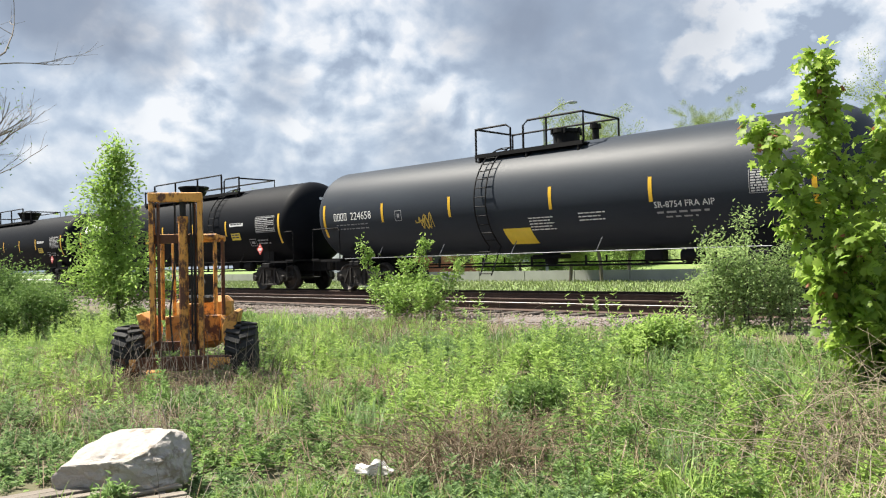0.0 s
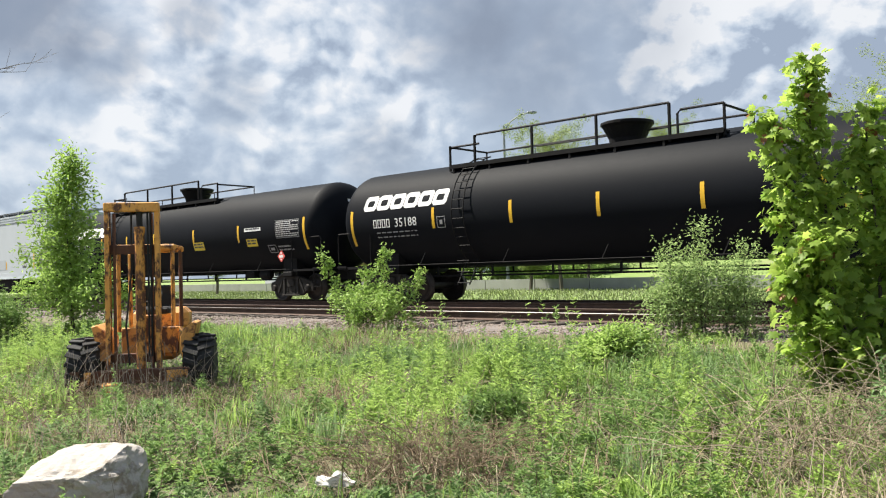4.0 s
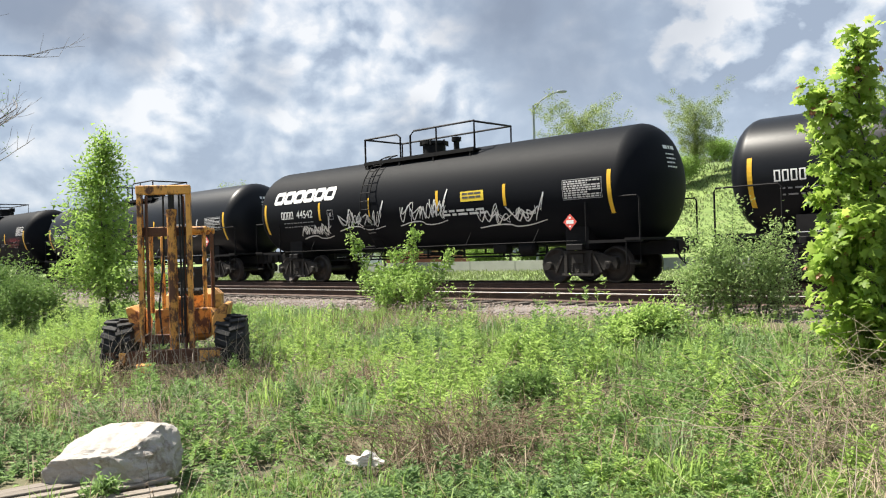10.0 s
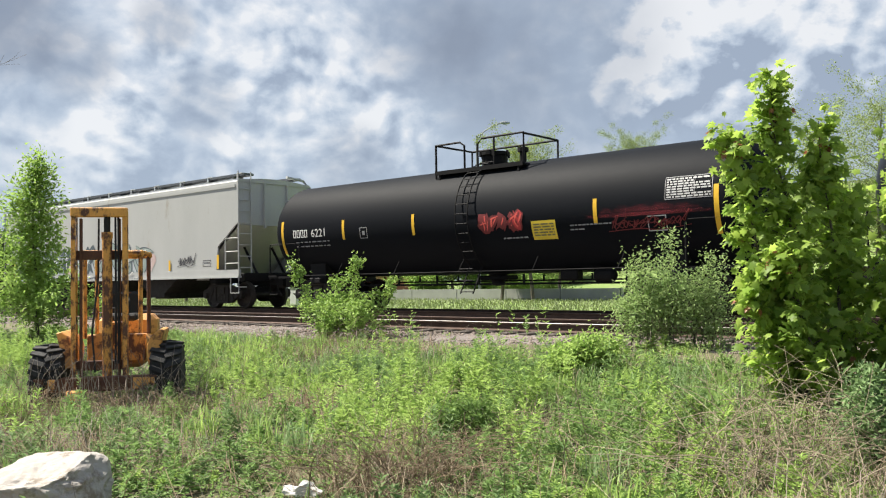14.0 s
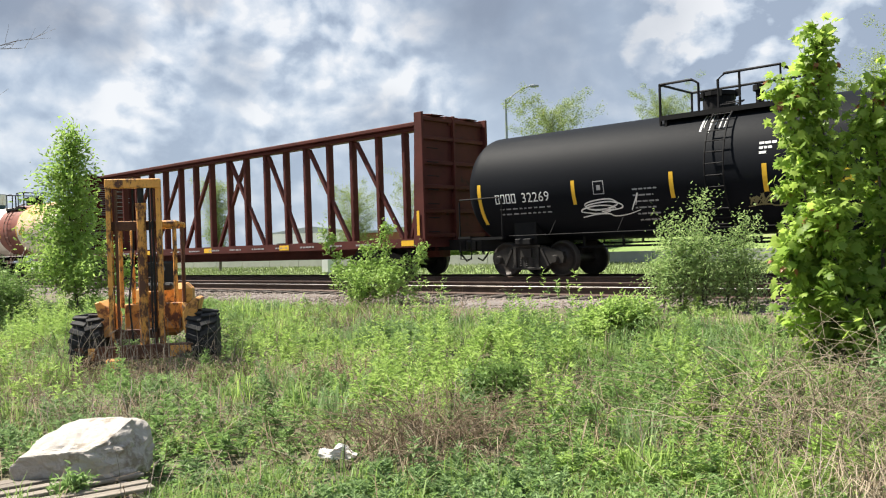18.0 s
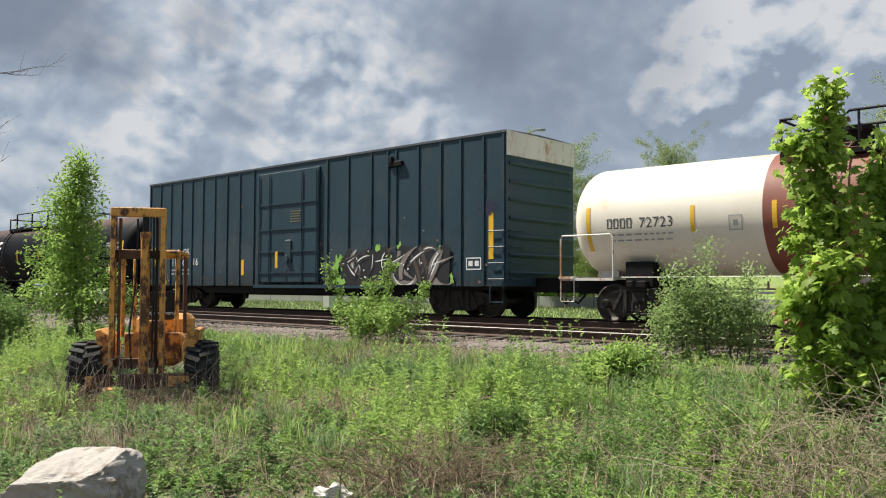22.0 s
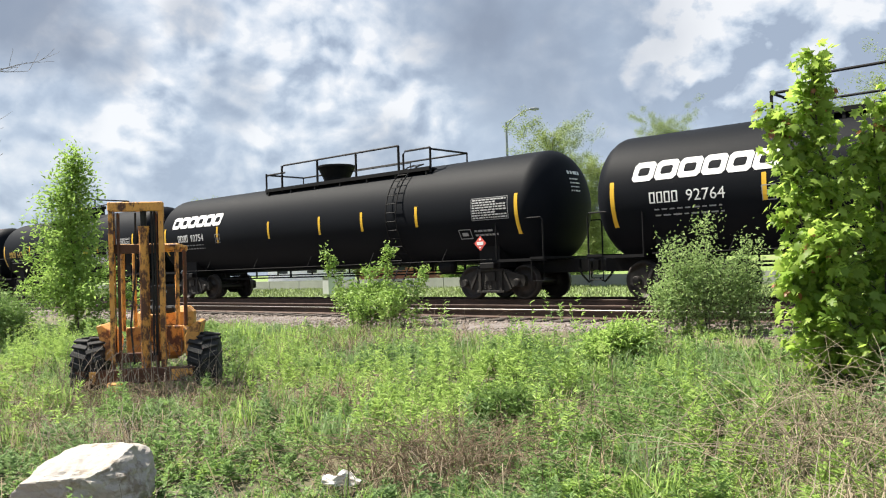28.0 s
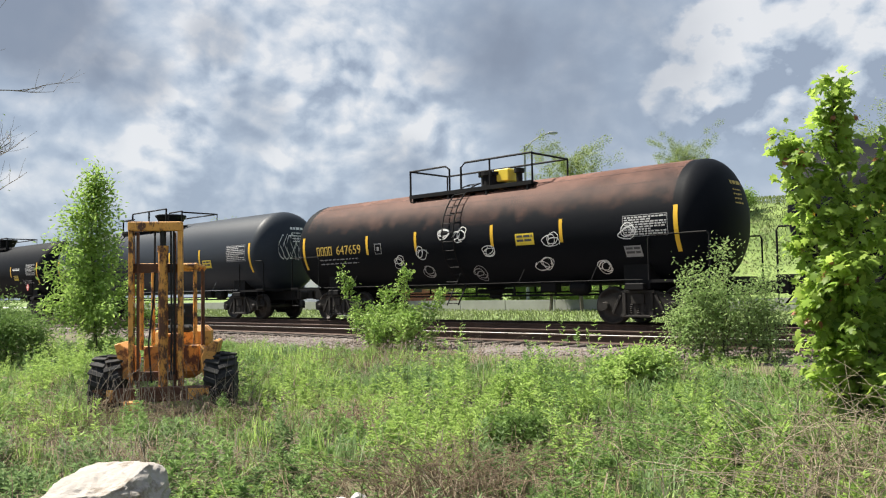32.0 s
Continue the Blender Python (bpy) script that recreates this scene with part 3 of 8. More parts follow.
def scrawl(name, x0, z0, w, h, mat, parent, put, seed, loops=4, thick=0.03, label="", lift=0.009, round_tag=False):
    """Sprayed letters nobody can read: quick slanted strokes and loops over one another, with a stroke drawn under them."""
    rnd = random.Random(seed)
    bm = bmesh.new()
    strokes = []
    if round_tag:
        for i in range(3):
            cx, cz, rx, rz = x0 + w * rnd.uniform(0.25, 0.75), z0 + h * rnd.uniform(0.3, 0.7), w * rnd.uniform(0.22, 0.42), h * rnd.uniform(0.22, 0.42)
            a0 = rnd.uniform(0, 6.28)
            strokes.append(([(cx + rx * rnd.uniform(0.75, 1.15) * math.cos(a0 + k * 1.0), cz + rz * rnd.uniform(0.75, 1.15) * math.sin(a0 + k * 1.0)) for k in range(8)], 0.5))
    for i in range(0 if round_tag else loops):
        cw = w / loops
        cx = x0 + cw * (i + 0.5)
        tall = rnd.uniform(0.65, 1.0)
        for again in range(rnd.choice((2, 2, 3))):
            n = rnd.randint(4, 6)
            up = rnd.random() < 0.5
            knots = []
            for k in range(n):
                u = -0.55 + 1.1 * k / (n - 1)
                top = (k % 2 == 0) == up
                knots.append((cx + cw * (u + rnd.uniform(-0.38, 0.38)), z0 + h * (tall * rnd.uniform(0.62, 1.0) if top else rnd.uniform(0.0, 0.42))))
            strokes.append((knots, rnd.uniform(0.35, 0.75)))
    if w > 0.7:
        strokes.append(([(x0 - 0.05 * w, z0 - 0.1 * h), (x0 + 0.4 * w, z0 + rnd.uniform(-0.05, 0.12) * h), (x0 + 0.7 * w, z0 - 0.12 * h), (x0 + 1.12 * w, z0 + rnd.uniform(0.0, 0.25) * h)], 0.9))
        strokes.append(([(x0 + 0.95 * w, z0 + 0.2 * h), (x0 + 1.02 * w, z0 + 0.8 * h), (x0 + 1.06 * w, z0 + 1.25 * h), (x0 + 1.03 * w, z0 + 0.5 * h)], 0.8))
    for knots, tension in strokes:
        pts, n = [], len(knots)
        for k in range(n - 1):
            p0, p1, p2, p3 = knots[max(k - 1, 0)], knots[k], knots[k + 1], knots[min(k + 2, n - 1)]
            for m in range(5):
                t = m / 5
                q = [b + tension * (c - a) * t + (3 * (c - b) - 2 * tension * (c - a) - tension * (d - b)) * t * t + (-2 * (c - b) + tension * (c - a) + tension * (d - b)) * t ** 3 for a, b, c, d in zip(p0, p1, p2, p3)]
                pts.append((q[0] + 0.25 * (q[1] - z0), q[1]))
        pts.append((knots[-1][0] + 0.25 * (knots[-1][1] - z0), knots[-1][1]))
        last = None
        for k, (x, z) in enumerate(pts):
            xa, za = pts[max(k - 1, 0)]
            xb, zb = pts[min(k + 1, len(pts) - 1)]
            d = math.hypot(xb - xa, zb - za) or 1
            fat = thick * (0.55 + 0.45 * math.sin(math.pi * min(k / (len(pts) - 1) + 0.12, 1.0)))
            nx, nz = -(zb - za) / d * fat, (xb - xa) / d * fat
            cur = (bm.verts.new((x + nx, z + nz, 0)), bm.verts.new((x - nx, z - nz, 0)))
            if last:
                bm.faces.new((last[0], cur[0], cur[1], last[1]))
            last = cur
    for i, v in enumerate(bm.verts):
        v.co = put(v.co.x, v.co.y, lift + 0.00001 * i)
    return part(name, bm, mat, parent, label)


def sprayed_piece(car, put, x0, x1, z0, z1, count, seed, ink, fills, light, lift, fat=0.30, label="", bars_each=4):
    """Interlocked sprayed letters nobody can read: bent, pointed bars with dark edges, a fill and a few pale lines, letter over letter."""
    rnd = random.Random(seed)
    cw, h = (x1 - x0) / count, z1 - z0

    def ribbon(bm, pts, wide, at, tip=0.12):
        rows = []
        n = len(pts)
        for k in range(n):
            xa, za = pts[max(k - 1, 0)]
            xb, zb = pts[min(k + 1, n - 1)]
            d = math.hypot(xb - xa, zb - za) or 1
            u = k / (n - 1)
            w = wide * (1.0 - (1 - tip) * u ** 3) * (0.8 + 0.35 * math.sin(u * math.pi))
            x, z = pts[k]
            rows.append([bm.verts.new(put(x + s * -(zb - za) / d * w, max(z + s * (xb - xa) / d * w, z0 - 0.02), at)) for s in (1, -1)])
        for a, b in zip(rows, rows[1:]):
            f = bm.faces.new((a[0], b[0], b[1], a[1]))
            f.normal_update()
            if f.normal.y > 0:
                f.normal_flip()

    def bend(a, b, c, n=8):
        return [((1 - t) ** 2 * a[0] + 2 * t * (1 - t) * b[0] + t * t * c[0], (1 - t) ** 2 * a[1] + 2 * t * (1 - t) * b[1] + t * t * c[1]) for t in [k / (n - 1) for k in range(n)]]

    for i in range(count):
        cx = x0 + cw * (i + 0.5)
        strokes = []
        for k in range(bars_each):
            lean = rnd.uniform(-0.5, 0.5) * cw
            xa = cx + rnd.uniform(-0.62, 0.62) * cw
            up = k % 2 == 0
            za, zb = (z0 + rnd.uniform(-0.02, 0.2) * h, z0 + rnd.uniform(0.72, 1.0) * h)
            if not up:
                za, zb = zb, za
            strokes.append((bend((xa, za), (xa + lean * 1.5, (za + zb) / 2 + rnd.uniform(-0.2, 0.2) * h), (xa + rnd.uniform(-0.9, 0.9) * cw, zb)), fat * cw * rnd.uniform(0.55, 1.0)))
        strokes.append((bend((cx - 0.6 * cw, z0 + rnd.uniform(0.3, 0.6) * h), (cx, z0 + rnd.uniform(0.3, 0.9) * h), (cx + 0.75 * cw, z0 + rnd.uniform(0.4, 0.9) * h)), fat * cw * 0.5))
        rnd.shuffle(strokes)
        at = lift + 0.004 * (i % 2)
        dark, body, edge = bmesh.new(), bmesh.new(), bmesh.new()
        for k, (pts, w) in enumerate(strokes):
            ribbon(dark, pts, w + 0.05, at + 0.0005 * k)
            ribbon(body, [(x, z) for x, z in pts], w, at + 0.00025 + 0.0005 * k)
            if rnd.random() < 0.75:
                off = w * rnd.choice((-0.6, 0.6))
                ribbon(edge, [(x + off, z + 0.02) for x, z in pts[1:-2]], rnd.uniform(0.012, 0.026), at + 0.0031 + 0.00002 * k)
        part("sprayed_outline", dark, M[ink], car, label)
        part("sprayed_letter", body, M[fills[(i * 2 + rnd.randint(0, 1)) % len(fills)]], car, label)
        part("sprayed_highlight", edge, M[light], car)


def build_meshes():
    """Meshes shared by all the cars' running gear."""
    out = {}
    # wheelset: two flanged wheels on an axle
    bm = bmesh.new()
    for side in (-1, 1):
        y = 0.7175 * side
        prof = [(y + 0.07 * side, 0.10), (y + 0.07 * side, 0.13), (y + 0.02 * side, 0.15), (y + 0.0 * side, 0.30), (y + 0.05 * side, 0.39),
                (y + 0.07 * side, 0.40), (y + 0.07 * side, 0.452), (y - 0.045 * side, 0.458), (y - 0.06 * side, 0.485), (y - 0.075 * side, 0.48), (y - 0.075 * side, 0.40),
                (y - 0.03 * side, 0.38), (y - 0.05 * side, 0.16), (y - 0.09 * side, 0.13), (y - 0.09 * side, 0.09)]
        lathe(bm, prof, "y", 28)
    lathe(bm, [(-1.05, 0.05), (-1.05, 0.075), (-0.8, 0.085), (-0.7, 0.1), (0.7, 0.1), (0.8, 0.085), (1.05, 0.075), (1.05, 0.05)], "y", 12)
    me = bpy.data.meshes.new("wheelset")
    bm.to_mesh(me)
    bm.free()
    me.materials.append(M["wheel"])
    me.polygons.foreach_set("use_smooth", [True] * len(me.polygons))
    out["wheelset"] = me
    # cast side frame with its pedestals and window
    bm = bmesh.new()
    prism(bm, [(-1.14, 0.50), (-1.10, 0.64), (-0.85, 0.70), (-0.45, 0.82), (0.45, 0.82), (0.85, 0.70), (1.10, 0.64), (1.14, 0.50), (1.10, 0.36), (0.98, 0.34),
               (0.97, 0.52), (0.80, 0.52), (0.78, 0.36), (0.50, 0.20), (-0.50, 0.20), (-0.78, 0.36), (-0.80, 0.52), (-0.97, 0.52), (-0.98, 0.34), (-1.10, 0.36)], -0.07, 0.07)
    box(bm, (0.0, -0.09, 0.80), (0.9, 0.05, 0.07), bevel=0.01)
    box(bm, (0.0, -0.09, 0.22), (0.95, 0.06, 0.06), bevel=0.01)
    for x in (-0.36, 0.36):
        box(bm, (x, -0.09, 0.5), (0.10, 0.06, 0.56), bevel=0.015)
    for x in (-0.58, 0.58):
        box(bm, (x, -0.085, 0.5), (0.07, 0.05, 0.5), Euler((0, radians(28 if x < 0 else -28), 0)).to_matrix(), bevel=0.01)
    me = bpy.data.meshes.new("side_frame")
    bm.to_mesh(me)
    bm.free()
    me.materials.append(M["truck"])
    out["side_frame"] = me
    # spring nest
    bm = bmesh.new()
    for x in (-0.19, 0.0, 0.19):
        pts = [(x + 0.062 * math.cos(a), -0.02 + 0.062 * math.sin(a), 0.26 + 0.24 * k / 40) for k, a in ((k, k / 40 * math.tau * 5) for k in range(41))]
        tube(bm, pts, 0.016, 5)
    me = bpy.data.meshes.new("spring_nest")
    bm.to_mesh(me)
    bm.free()
    me.materials.append(M["truck"])
    out["springs"] = me
    # bearing cap
    bm = bmesh.new()
    lathe(bm, [(-0.16, 0.03), (-0.16, 0.085), (-0.11, 0.11), (0.05, 0.12), (0.06, 0.1)], "y", 14)
    me = bpy.data.meshes.new("bearing_cap")
    bm.to_mesh(me)
    bm.free()
    me.materials.append(M["truck"])
    out["cap"] = me
    # bolster across the truck
    bm = bmesh.new()
    prism(bm, [(-0.17, 0.52), (-0.17, 0.74), (0.17, 0.74), (0.17, 0.52)], -1.12, 1.12)
    lathe(bm, [(0.70, 0.2), (0.86, 0.2), (0.86, 0.05)], "z", 14)
    me = bpy.data.meshes.new("bolster")
    bm.to_mesh(me)
    bm.free()
    me.materials.append(M["truck"])
    out["bolster"] = me
    # coupler: shank, head and knuckle
    bm = bmesh.new()
    box(bm, (0.10, 0, 0.86), (0.7, 0.16, 0.17), bevel=0.02)
    prism(bm, [(0.42, 0.72), (0.42, 1.0), (0.62, 1.02), (0.70, 0.96), (0.70, 0.76), (0.62, 0.70)], -0.20, 0.08)
    box(bm, (0.68, 0.14, 0.86), (0.16, 0.12, 0.28), Euler((0, 0, radians(25))).to_matrix(), bevel=0.02)
    tube(bm, [(0.30, -0.18, 0.86), (0.45, -0.2, 0.6), (0.62, -0.18, 0.42), (0.74, -0.1, 0.5)], 0.028, 6)
    me = bpy.data.meshes.new("coupler")
    bm.to_mesh(me)
    bm.free()
    me.materials.append(M["truck"])
    out["coupler"] = me
    return out


GEAR = build_meshes()
WHEELSETS = []


def truck(parent, x):
    t = new("truck")
    t.parent = parent
    t.location = (x, 0, 0)
    for dx in (-0.89, 0.89):
        w = part_of("wheelset", GEAR["wheelset"], None, t)
        w.location = (dx, 0, 0.458)
        WHEELSETS.append((w, parent))
        for side in (-1, 1):
            c = part_of("bearing_cap", GEAR["cap"], None, t)
            c.location = (dx, side * 1.0, 0.458)
            if side > 0:
                c.rotation_euler = (0, 0, math.pi)
    for side in (-1, 1):
        f = part_of("side_frame", GEAR["side_frame"], None, t)
        f.location = (0, side * 1.0, 0)
        s = part_of("spring_nest", GEAR["springs"], None, t)
        s.location = (0, side * 1.0, 0)
        if side > 0:
            f.rotation_euler = (0, 0, math.pi)
    part_of("bolster", GEAR["bolster"], None, t)
    return t


def couplers(parent, half):
    for side in (-1, 1):
        c = part_of("coupler", GEAR["coupler"], None, parent)
        c.location = (side * (half - 0.62), 0, 0)
        if side < 0:
            c.rotation_euler = (0, 0, math.pi)


# ---- tank cars ----
def tank_car(label, half, r=1.48, hc=2.48, paint="tank", stripes=(), deck=(-2.2, 2.2), kind="gp", bowl=0.0, ladder=-1.9, mark="GATX", number="",
             big=False, ink="white_mark", seed=1, gauge=True, band=None, trim="black", shield=False, tall=False, raised=0.0, drop=0.0):
    """half: from the middle to the tape at the tank's end. Origin at the rail, midway along the car."""
    car = thing("tank_car", label, "tank car", group="cars of the freight train")
    put = on_tank(r, hc)
    rnd = random.Random(seed)
    end = half + 0.12
    head = r * 0.5
    # shell with dished ends and weld rings
    prof = [(-end - head * math.cos(a), r * math.sin(a)) for a in [radians(d) for d in (2, 10, 22, 34, 46, 58, 68, 78, 86)]]
    prof.append((-end, r))
    ring, x = [], -end
    count = max(4, int(2 * end / 2.9))
    for k in range(1, count):
        x = -end + 2 * end * k / count
        ring += [(x, r)]
    prof += ring + [(end, r)] + [(-a, q) for a, q in prof[:9][::-1]]
    bm = bmesh.new()
    lathe(bm, prof, "x", 56, (0, 0, hc))
    shell = part("tank", bm, M[paint], car, smooth=True)
    if band:
        bm = bmesh.new()
        lathe(bm, [(band[0], r + 0.004), (band[1], r + 0.004)], "x", 56, (0, 0, hc), cap=False)
        part("painted_band", bm, M["band_red"], car, "wide red-brown band round the tank", smooth=True)
    steel = M[trim]
    # sills, bolsters and end platforms
    tx = end - 1.35
    for side in (-1, 1):
        bm = bmesh.new()
        box(bm, (side * (end - 0.55), 0, 0.86), (2.9, 0.42, 0.36), bevel=0.02)
        for y in (-1, 1):
            prism_pts = [(side * (tx - 0.35), 0.86), (side * (tx - 0.35), 1.45), (side * (tx + 0.35), 1.45), (side * (tx + 0.35), 0.86)]
            prism(bm, prism_pts, y * 0.35, y * 1.1)
        box(bm, (side * (tx), 0, 0.92), (0.5, 2.5, 0.16), bevel=0.02)
        part("stub_sill", bm, M["black"], car)
        bm = bmesh.new()
        box(bm, (side * (end + 0.45), 0, 1.08), (0.42, 2.9, 0.06))
        box(bm, (side * (end - 0.1), -1.36, 1.04), (1.5, 0.12, 0.07))
        box(bm, (side * (end - 0.1), 1.36, 1.04), (1.5, 0.12, 0.07))
        part("end_platform", bm, steel, car)
        for y in (-1, 1):
            bm = bmesh.new()
            tube(bm, [(side * (end - 0.85), y * 1.42, 1.06), (side * (end - 0.85), y * 1.42, 2.02), (side * (end - 0.78), y * 1.42, 2.1), (side * (end + 0.58), y * 1.42, 2.1),
                      (side * (end + 0.63), y * 1.4, 2.02), (side * (end + 0.63), y * 1.4, 1.08)], 0.022, 6)
            tube(bm, [(side * (end + 0.63), y * 1.4, 1.06), (side * (end + 0.63), y * 1.4, 0.5), (side * (end + 0.25), y * 1.4, 0.5), (side * (end + 0.25), y * 1.4, 1.06)], 0.018, 5)
            part("end_handrail", bm, steel, car)
        for y in (-0.55, 0.55):
            bm = bmesh.new()
            prism(bm, [(side * (end + 0.1), 1.1), (side * (end - 0.05), 1.7), (side * (end - 0.5), 1.5), (side * (end - 0.5), 1.1)], y - 0.02, y + 0.02)
            part("saddle_plate", bm, steel, car)
        truck(car, side * tx)
    couplers(car, half + 1.28)
    if shield:
        bm = bmesh.new()
        prism(bm, [(end + 0.1, 1.1), (end + 0.1, hc + 0.35), (end + 0.7, hc + 0.30), (end + 0.78, hc - 0.2), (end + 0.78, 1.1)], -1.05, 1.05)
        bmesh.ops.bevel(bm, geom=bm.edges[:], offset=0.06, segments=2, affect="EDGES")
        part("head_shield", bm, M["black"], car, "black box-like shield over the lower end")
    # side rod and pipes below the tank
    bm = bmesh.new()
    tube(bm, [(-tx - 0.3, -1.38, 1.08), (tx + 0.3, -1.38, 1.08)], 0.013, 6)
    for k in range(5):
        x = -tx + 2 * tx * (k + 0.5) / 5
        tube(bm, [(x, -1.38, 1.08), (x + 0.12, -1.28, 1.42)], 0.012, 5)
    part("side_rod", bm, M["roofwalk"] if trim == "black" and paint != "tank" else steel, car)
    bm = bmesh.new()
    tube(bm, [(-tx + 1.2, -0.5, 0.74), (tx - 1.2, -0.5, 0.74)], 0.03, 6)
    tube(bm, [(-tx + 1.2, 0.45, 0.82), (tx - 1.2, 0.45, 0.82)], 0.025, 6)
    for k in range(7):
        x = -tx + 1.4 + (2 * tx - 2.8) * k / 6
        box(bm, (x, -0.5, 0.86), (0.05, 0.05, 0.28))
        box(bm, (x, 0.45, 0.9), (0.04, 0.04, 0.2))
    part("brake_rod", bm, steel, car)
    bm = bmesh.new()
    lathe(bm, [(-0.1, 0.06), (-0.1, 0.16), (0.35, 0.16), (0.42, 0.08)], "x", 14, (tx - 2.0, -0.7, 0.92))
    part("brake_cylinder", bm, steel, car)
    bm = bmesh.new()
    box(bm, (tx - 2.9, -0.55, 0.95), (0.5, 0.3, 0.25), bevel=0.03)
    part("brake_valve", bm, steel, car)
    if kind == "gp":
        bm = bmesh.new()
        lathe(bm, [(hc - r - 0.32, 0.08), (hc - r - 0.30, 0.17), (hc - r - 0.12, 0.2), (hc - r + 0.05, 0.3)], "z", 16, (0.3, 0, 0))
        box(bm, (0.3, 0, hc - r - 0.1), (1.0, 0.5, 0.12), bevel=0.03)
        part("bottom_outlet", bm, steel, car)
    # walkway with its rail on top
    top = hc + r
    x0, x1 = deck
    yd = 0.72
    zd = hc + math.sqrt(r * r - 0.9 * 0.9) + 0.14
    bm = bmesh.new()
    box(bm, ((x0 + x1) / 2, -yd, zd), (x1 - x0, 0.5, 0.05))
    box(bm, ((x0 + x1) / 2, -yd - 0.25, zd), (x1 - x0, 0.03, 0.11))
    k = int((x1 - x0) / 1.3)
    for i in range(k + 1):
        x = x0 + 0.15 + (x1 - x0 - 0.3) * i / k
        box(bm, (x, -yd - 0.1, zd - 0.13), (0.06, 0.3, 0.26))
    part("walkway", bm, M["black"], car)
    bm = bmesh.new()
    zr = zd + 0.8
    if kind == "lpg":
        mid = x0 + (x1 - x0) * (0.72 if bowl > (x0 + x1) / 2 else 0.28)
        spans = [(x0, x0 + 1.05, 0.55), (x0 + 0.9, x1 - 1.3, 0.8), (x1 - 1.1, x1, 0.6)]
        for a, b, h in spans:
            tube(bm, [(a, -yd - 0.2, zd), (a, -yd - 0.2, zd + h - 0.08), (a + 0.08, -yd - 0.2, zd + h), (b, -yd - 0.2, zd + h)], 0.032, 5)
        kk = max(2, int((x1 - x0 - 2.2) / 1.5))
        for i in range(kk + 1):
            x = x0 + 0.9 + (x1 - x0 - 2.2) * i / kk
            tube(bm, [(x, -yd - 0.2, zd - 0.1), (x, -yd - 0.2, zd + 0.8)], 0.04, 5)
        for x in (x0, x1):
            tube(bm, [(x, -yd - 0.2, zd - 0.12), (x, -yd - 0.2, zd + 0.6)], 0.036, 5)
            tube(bm, [(x, -yd - 0.2, zd + 0.56), (x, yd, zd + 0.56), (x, yd, zd)], 0.032, 5)
        tube(bm, [(x0, yd, zd + 0.56), (x1, yd, zd + 0.56)], 0.030, 5)
        tube(bm, [(x0 + 2.2, 0.1, zd + 0.05), (x0 + 2.2, 0.1, zd + 0.42), (x1 - 1.8, 0.1, zd + 0.42), (x1 - 1.8, 0.1, zd + 0.05)], 0.02, 5)
    else:
        tube(bm, [(x0, -yd - 0.2, zd - 0.14), (x0, -yd - 0.2, zd + 0.8)], 0.032, 5)
        tube(bm, [(x0, -yd - 0.2, zd + 0.78), (x0, yd, zd + 0.78), (x0, yd, zd)], 0.032, 5)
        xm = x0 + (x1 - x0) * 0.36
        tube(bm, [(x0, -yd - 0.2, zd + 0.78), (xm - 0.2, -yd - 0.2, zd + 0.78), (xm - 0.05, -yd - 0.2, zd + 0.68), (xm - 0.05, -yd - 0.2, zd)], 0.030, 5)
        tube(bm, [(xm + 0.4, -yd - 0.2, zd), (xm + 0.4, -yd - 0.2, zd + 0.68), (xm + 0.55, -yd - 0.2, zd + 0.8), (x1, -yd - 0.2, zd + 0.8), (x1, -yd - 0.2, zd)], 0.032, 5)
        tube(bm, [(x1, -yd - 0.2, zd + 0.78), (x1, yd, zd + 0.78), (x1, yd, zd)], 0.032, 5)
        tube(bm, [((xm + x1) / 2, -yd - 0.2, zd), ((xm + x1) / 2, -yd - 0.2, zd + 0.8)], 0.028, 5)
        tube(bm, [(x0, yd, zd + 0.78), (x1, yd, zd + 0.78)], 0.030, 5)
    part("walkway_rail", bm, M["black"], car)
    if tall:
        xm = (x0 + x1) / 2
        for a, b, h0, h1 in ((x0, x0 + 0.85, -0.06, 0.2), (xm - 0.35, xm + 0.6, -0.02, 0.62), (x1 - 0.9, x1, -0.06, 0.14)):
            bm = bmesh.new()
            box(bm, ((a + b) / 2, -yd - 0.2, zd + (h0 + h1) / 2), (b - a, 0.02, h1 - h0))
            part("guard_plate", bm, M["black"], car, "black sheet steel guard plate")
        bm = bmesh.new()
        for z in (0.4, 1.05):
            tube(bm, [(xm - 0.4, -yd - 0.2, zd + z), (x1, -yd - 0.2, zd + z), (x1, yd, zd + z)], 0.028, 5)
        for x in (xm - 0.4, xm + 0.62, x1):
            tube(bm, [(x, -yd - 0.2, zd - 0.2), (x, -yd - 0.2, zd + 1.05)], 0.034, 5)
        tube(bm, [(x0, -yd - 0.2, zd + 0.4), (xm - 0.6, -yd - 0.2, zd + 0.4)], 0.026, 5)
        part("upper_rail", bm, M["black"], car)
    # fittings on top
    if kind == "lpg":
        bm = bmesh.new()
        lathe(bm, [(0, 0.2), (0, 0.44), (0.12, 0.46), (0.40, 0.60), (0.46, 0.66), (0.52, 0.66), (0.54, 0.6), (0.56, 0.2)], "z", 24, (bowl, 0, top - 0.02))
        part("fittings_bowl", bm, M["black"], car, "black bowl-shaped cover of the valves", smooth=False)
    else:
        bm = bmesh.new()
        lathe(bm, [(0, 0.2), (0, 0.36), (0.3, 0.36), (0.31, 0.42), (0.40, 0.42), (0.42, 0.3), (0.44, 0.1)], "z", 20, (bowl, 0, top - 0.02))
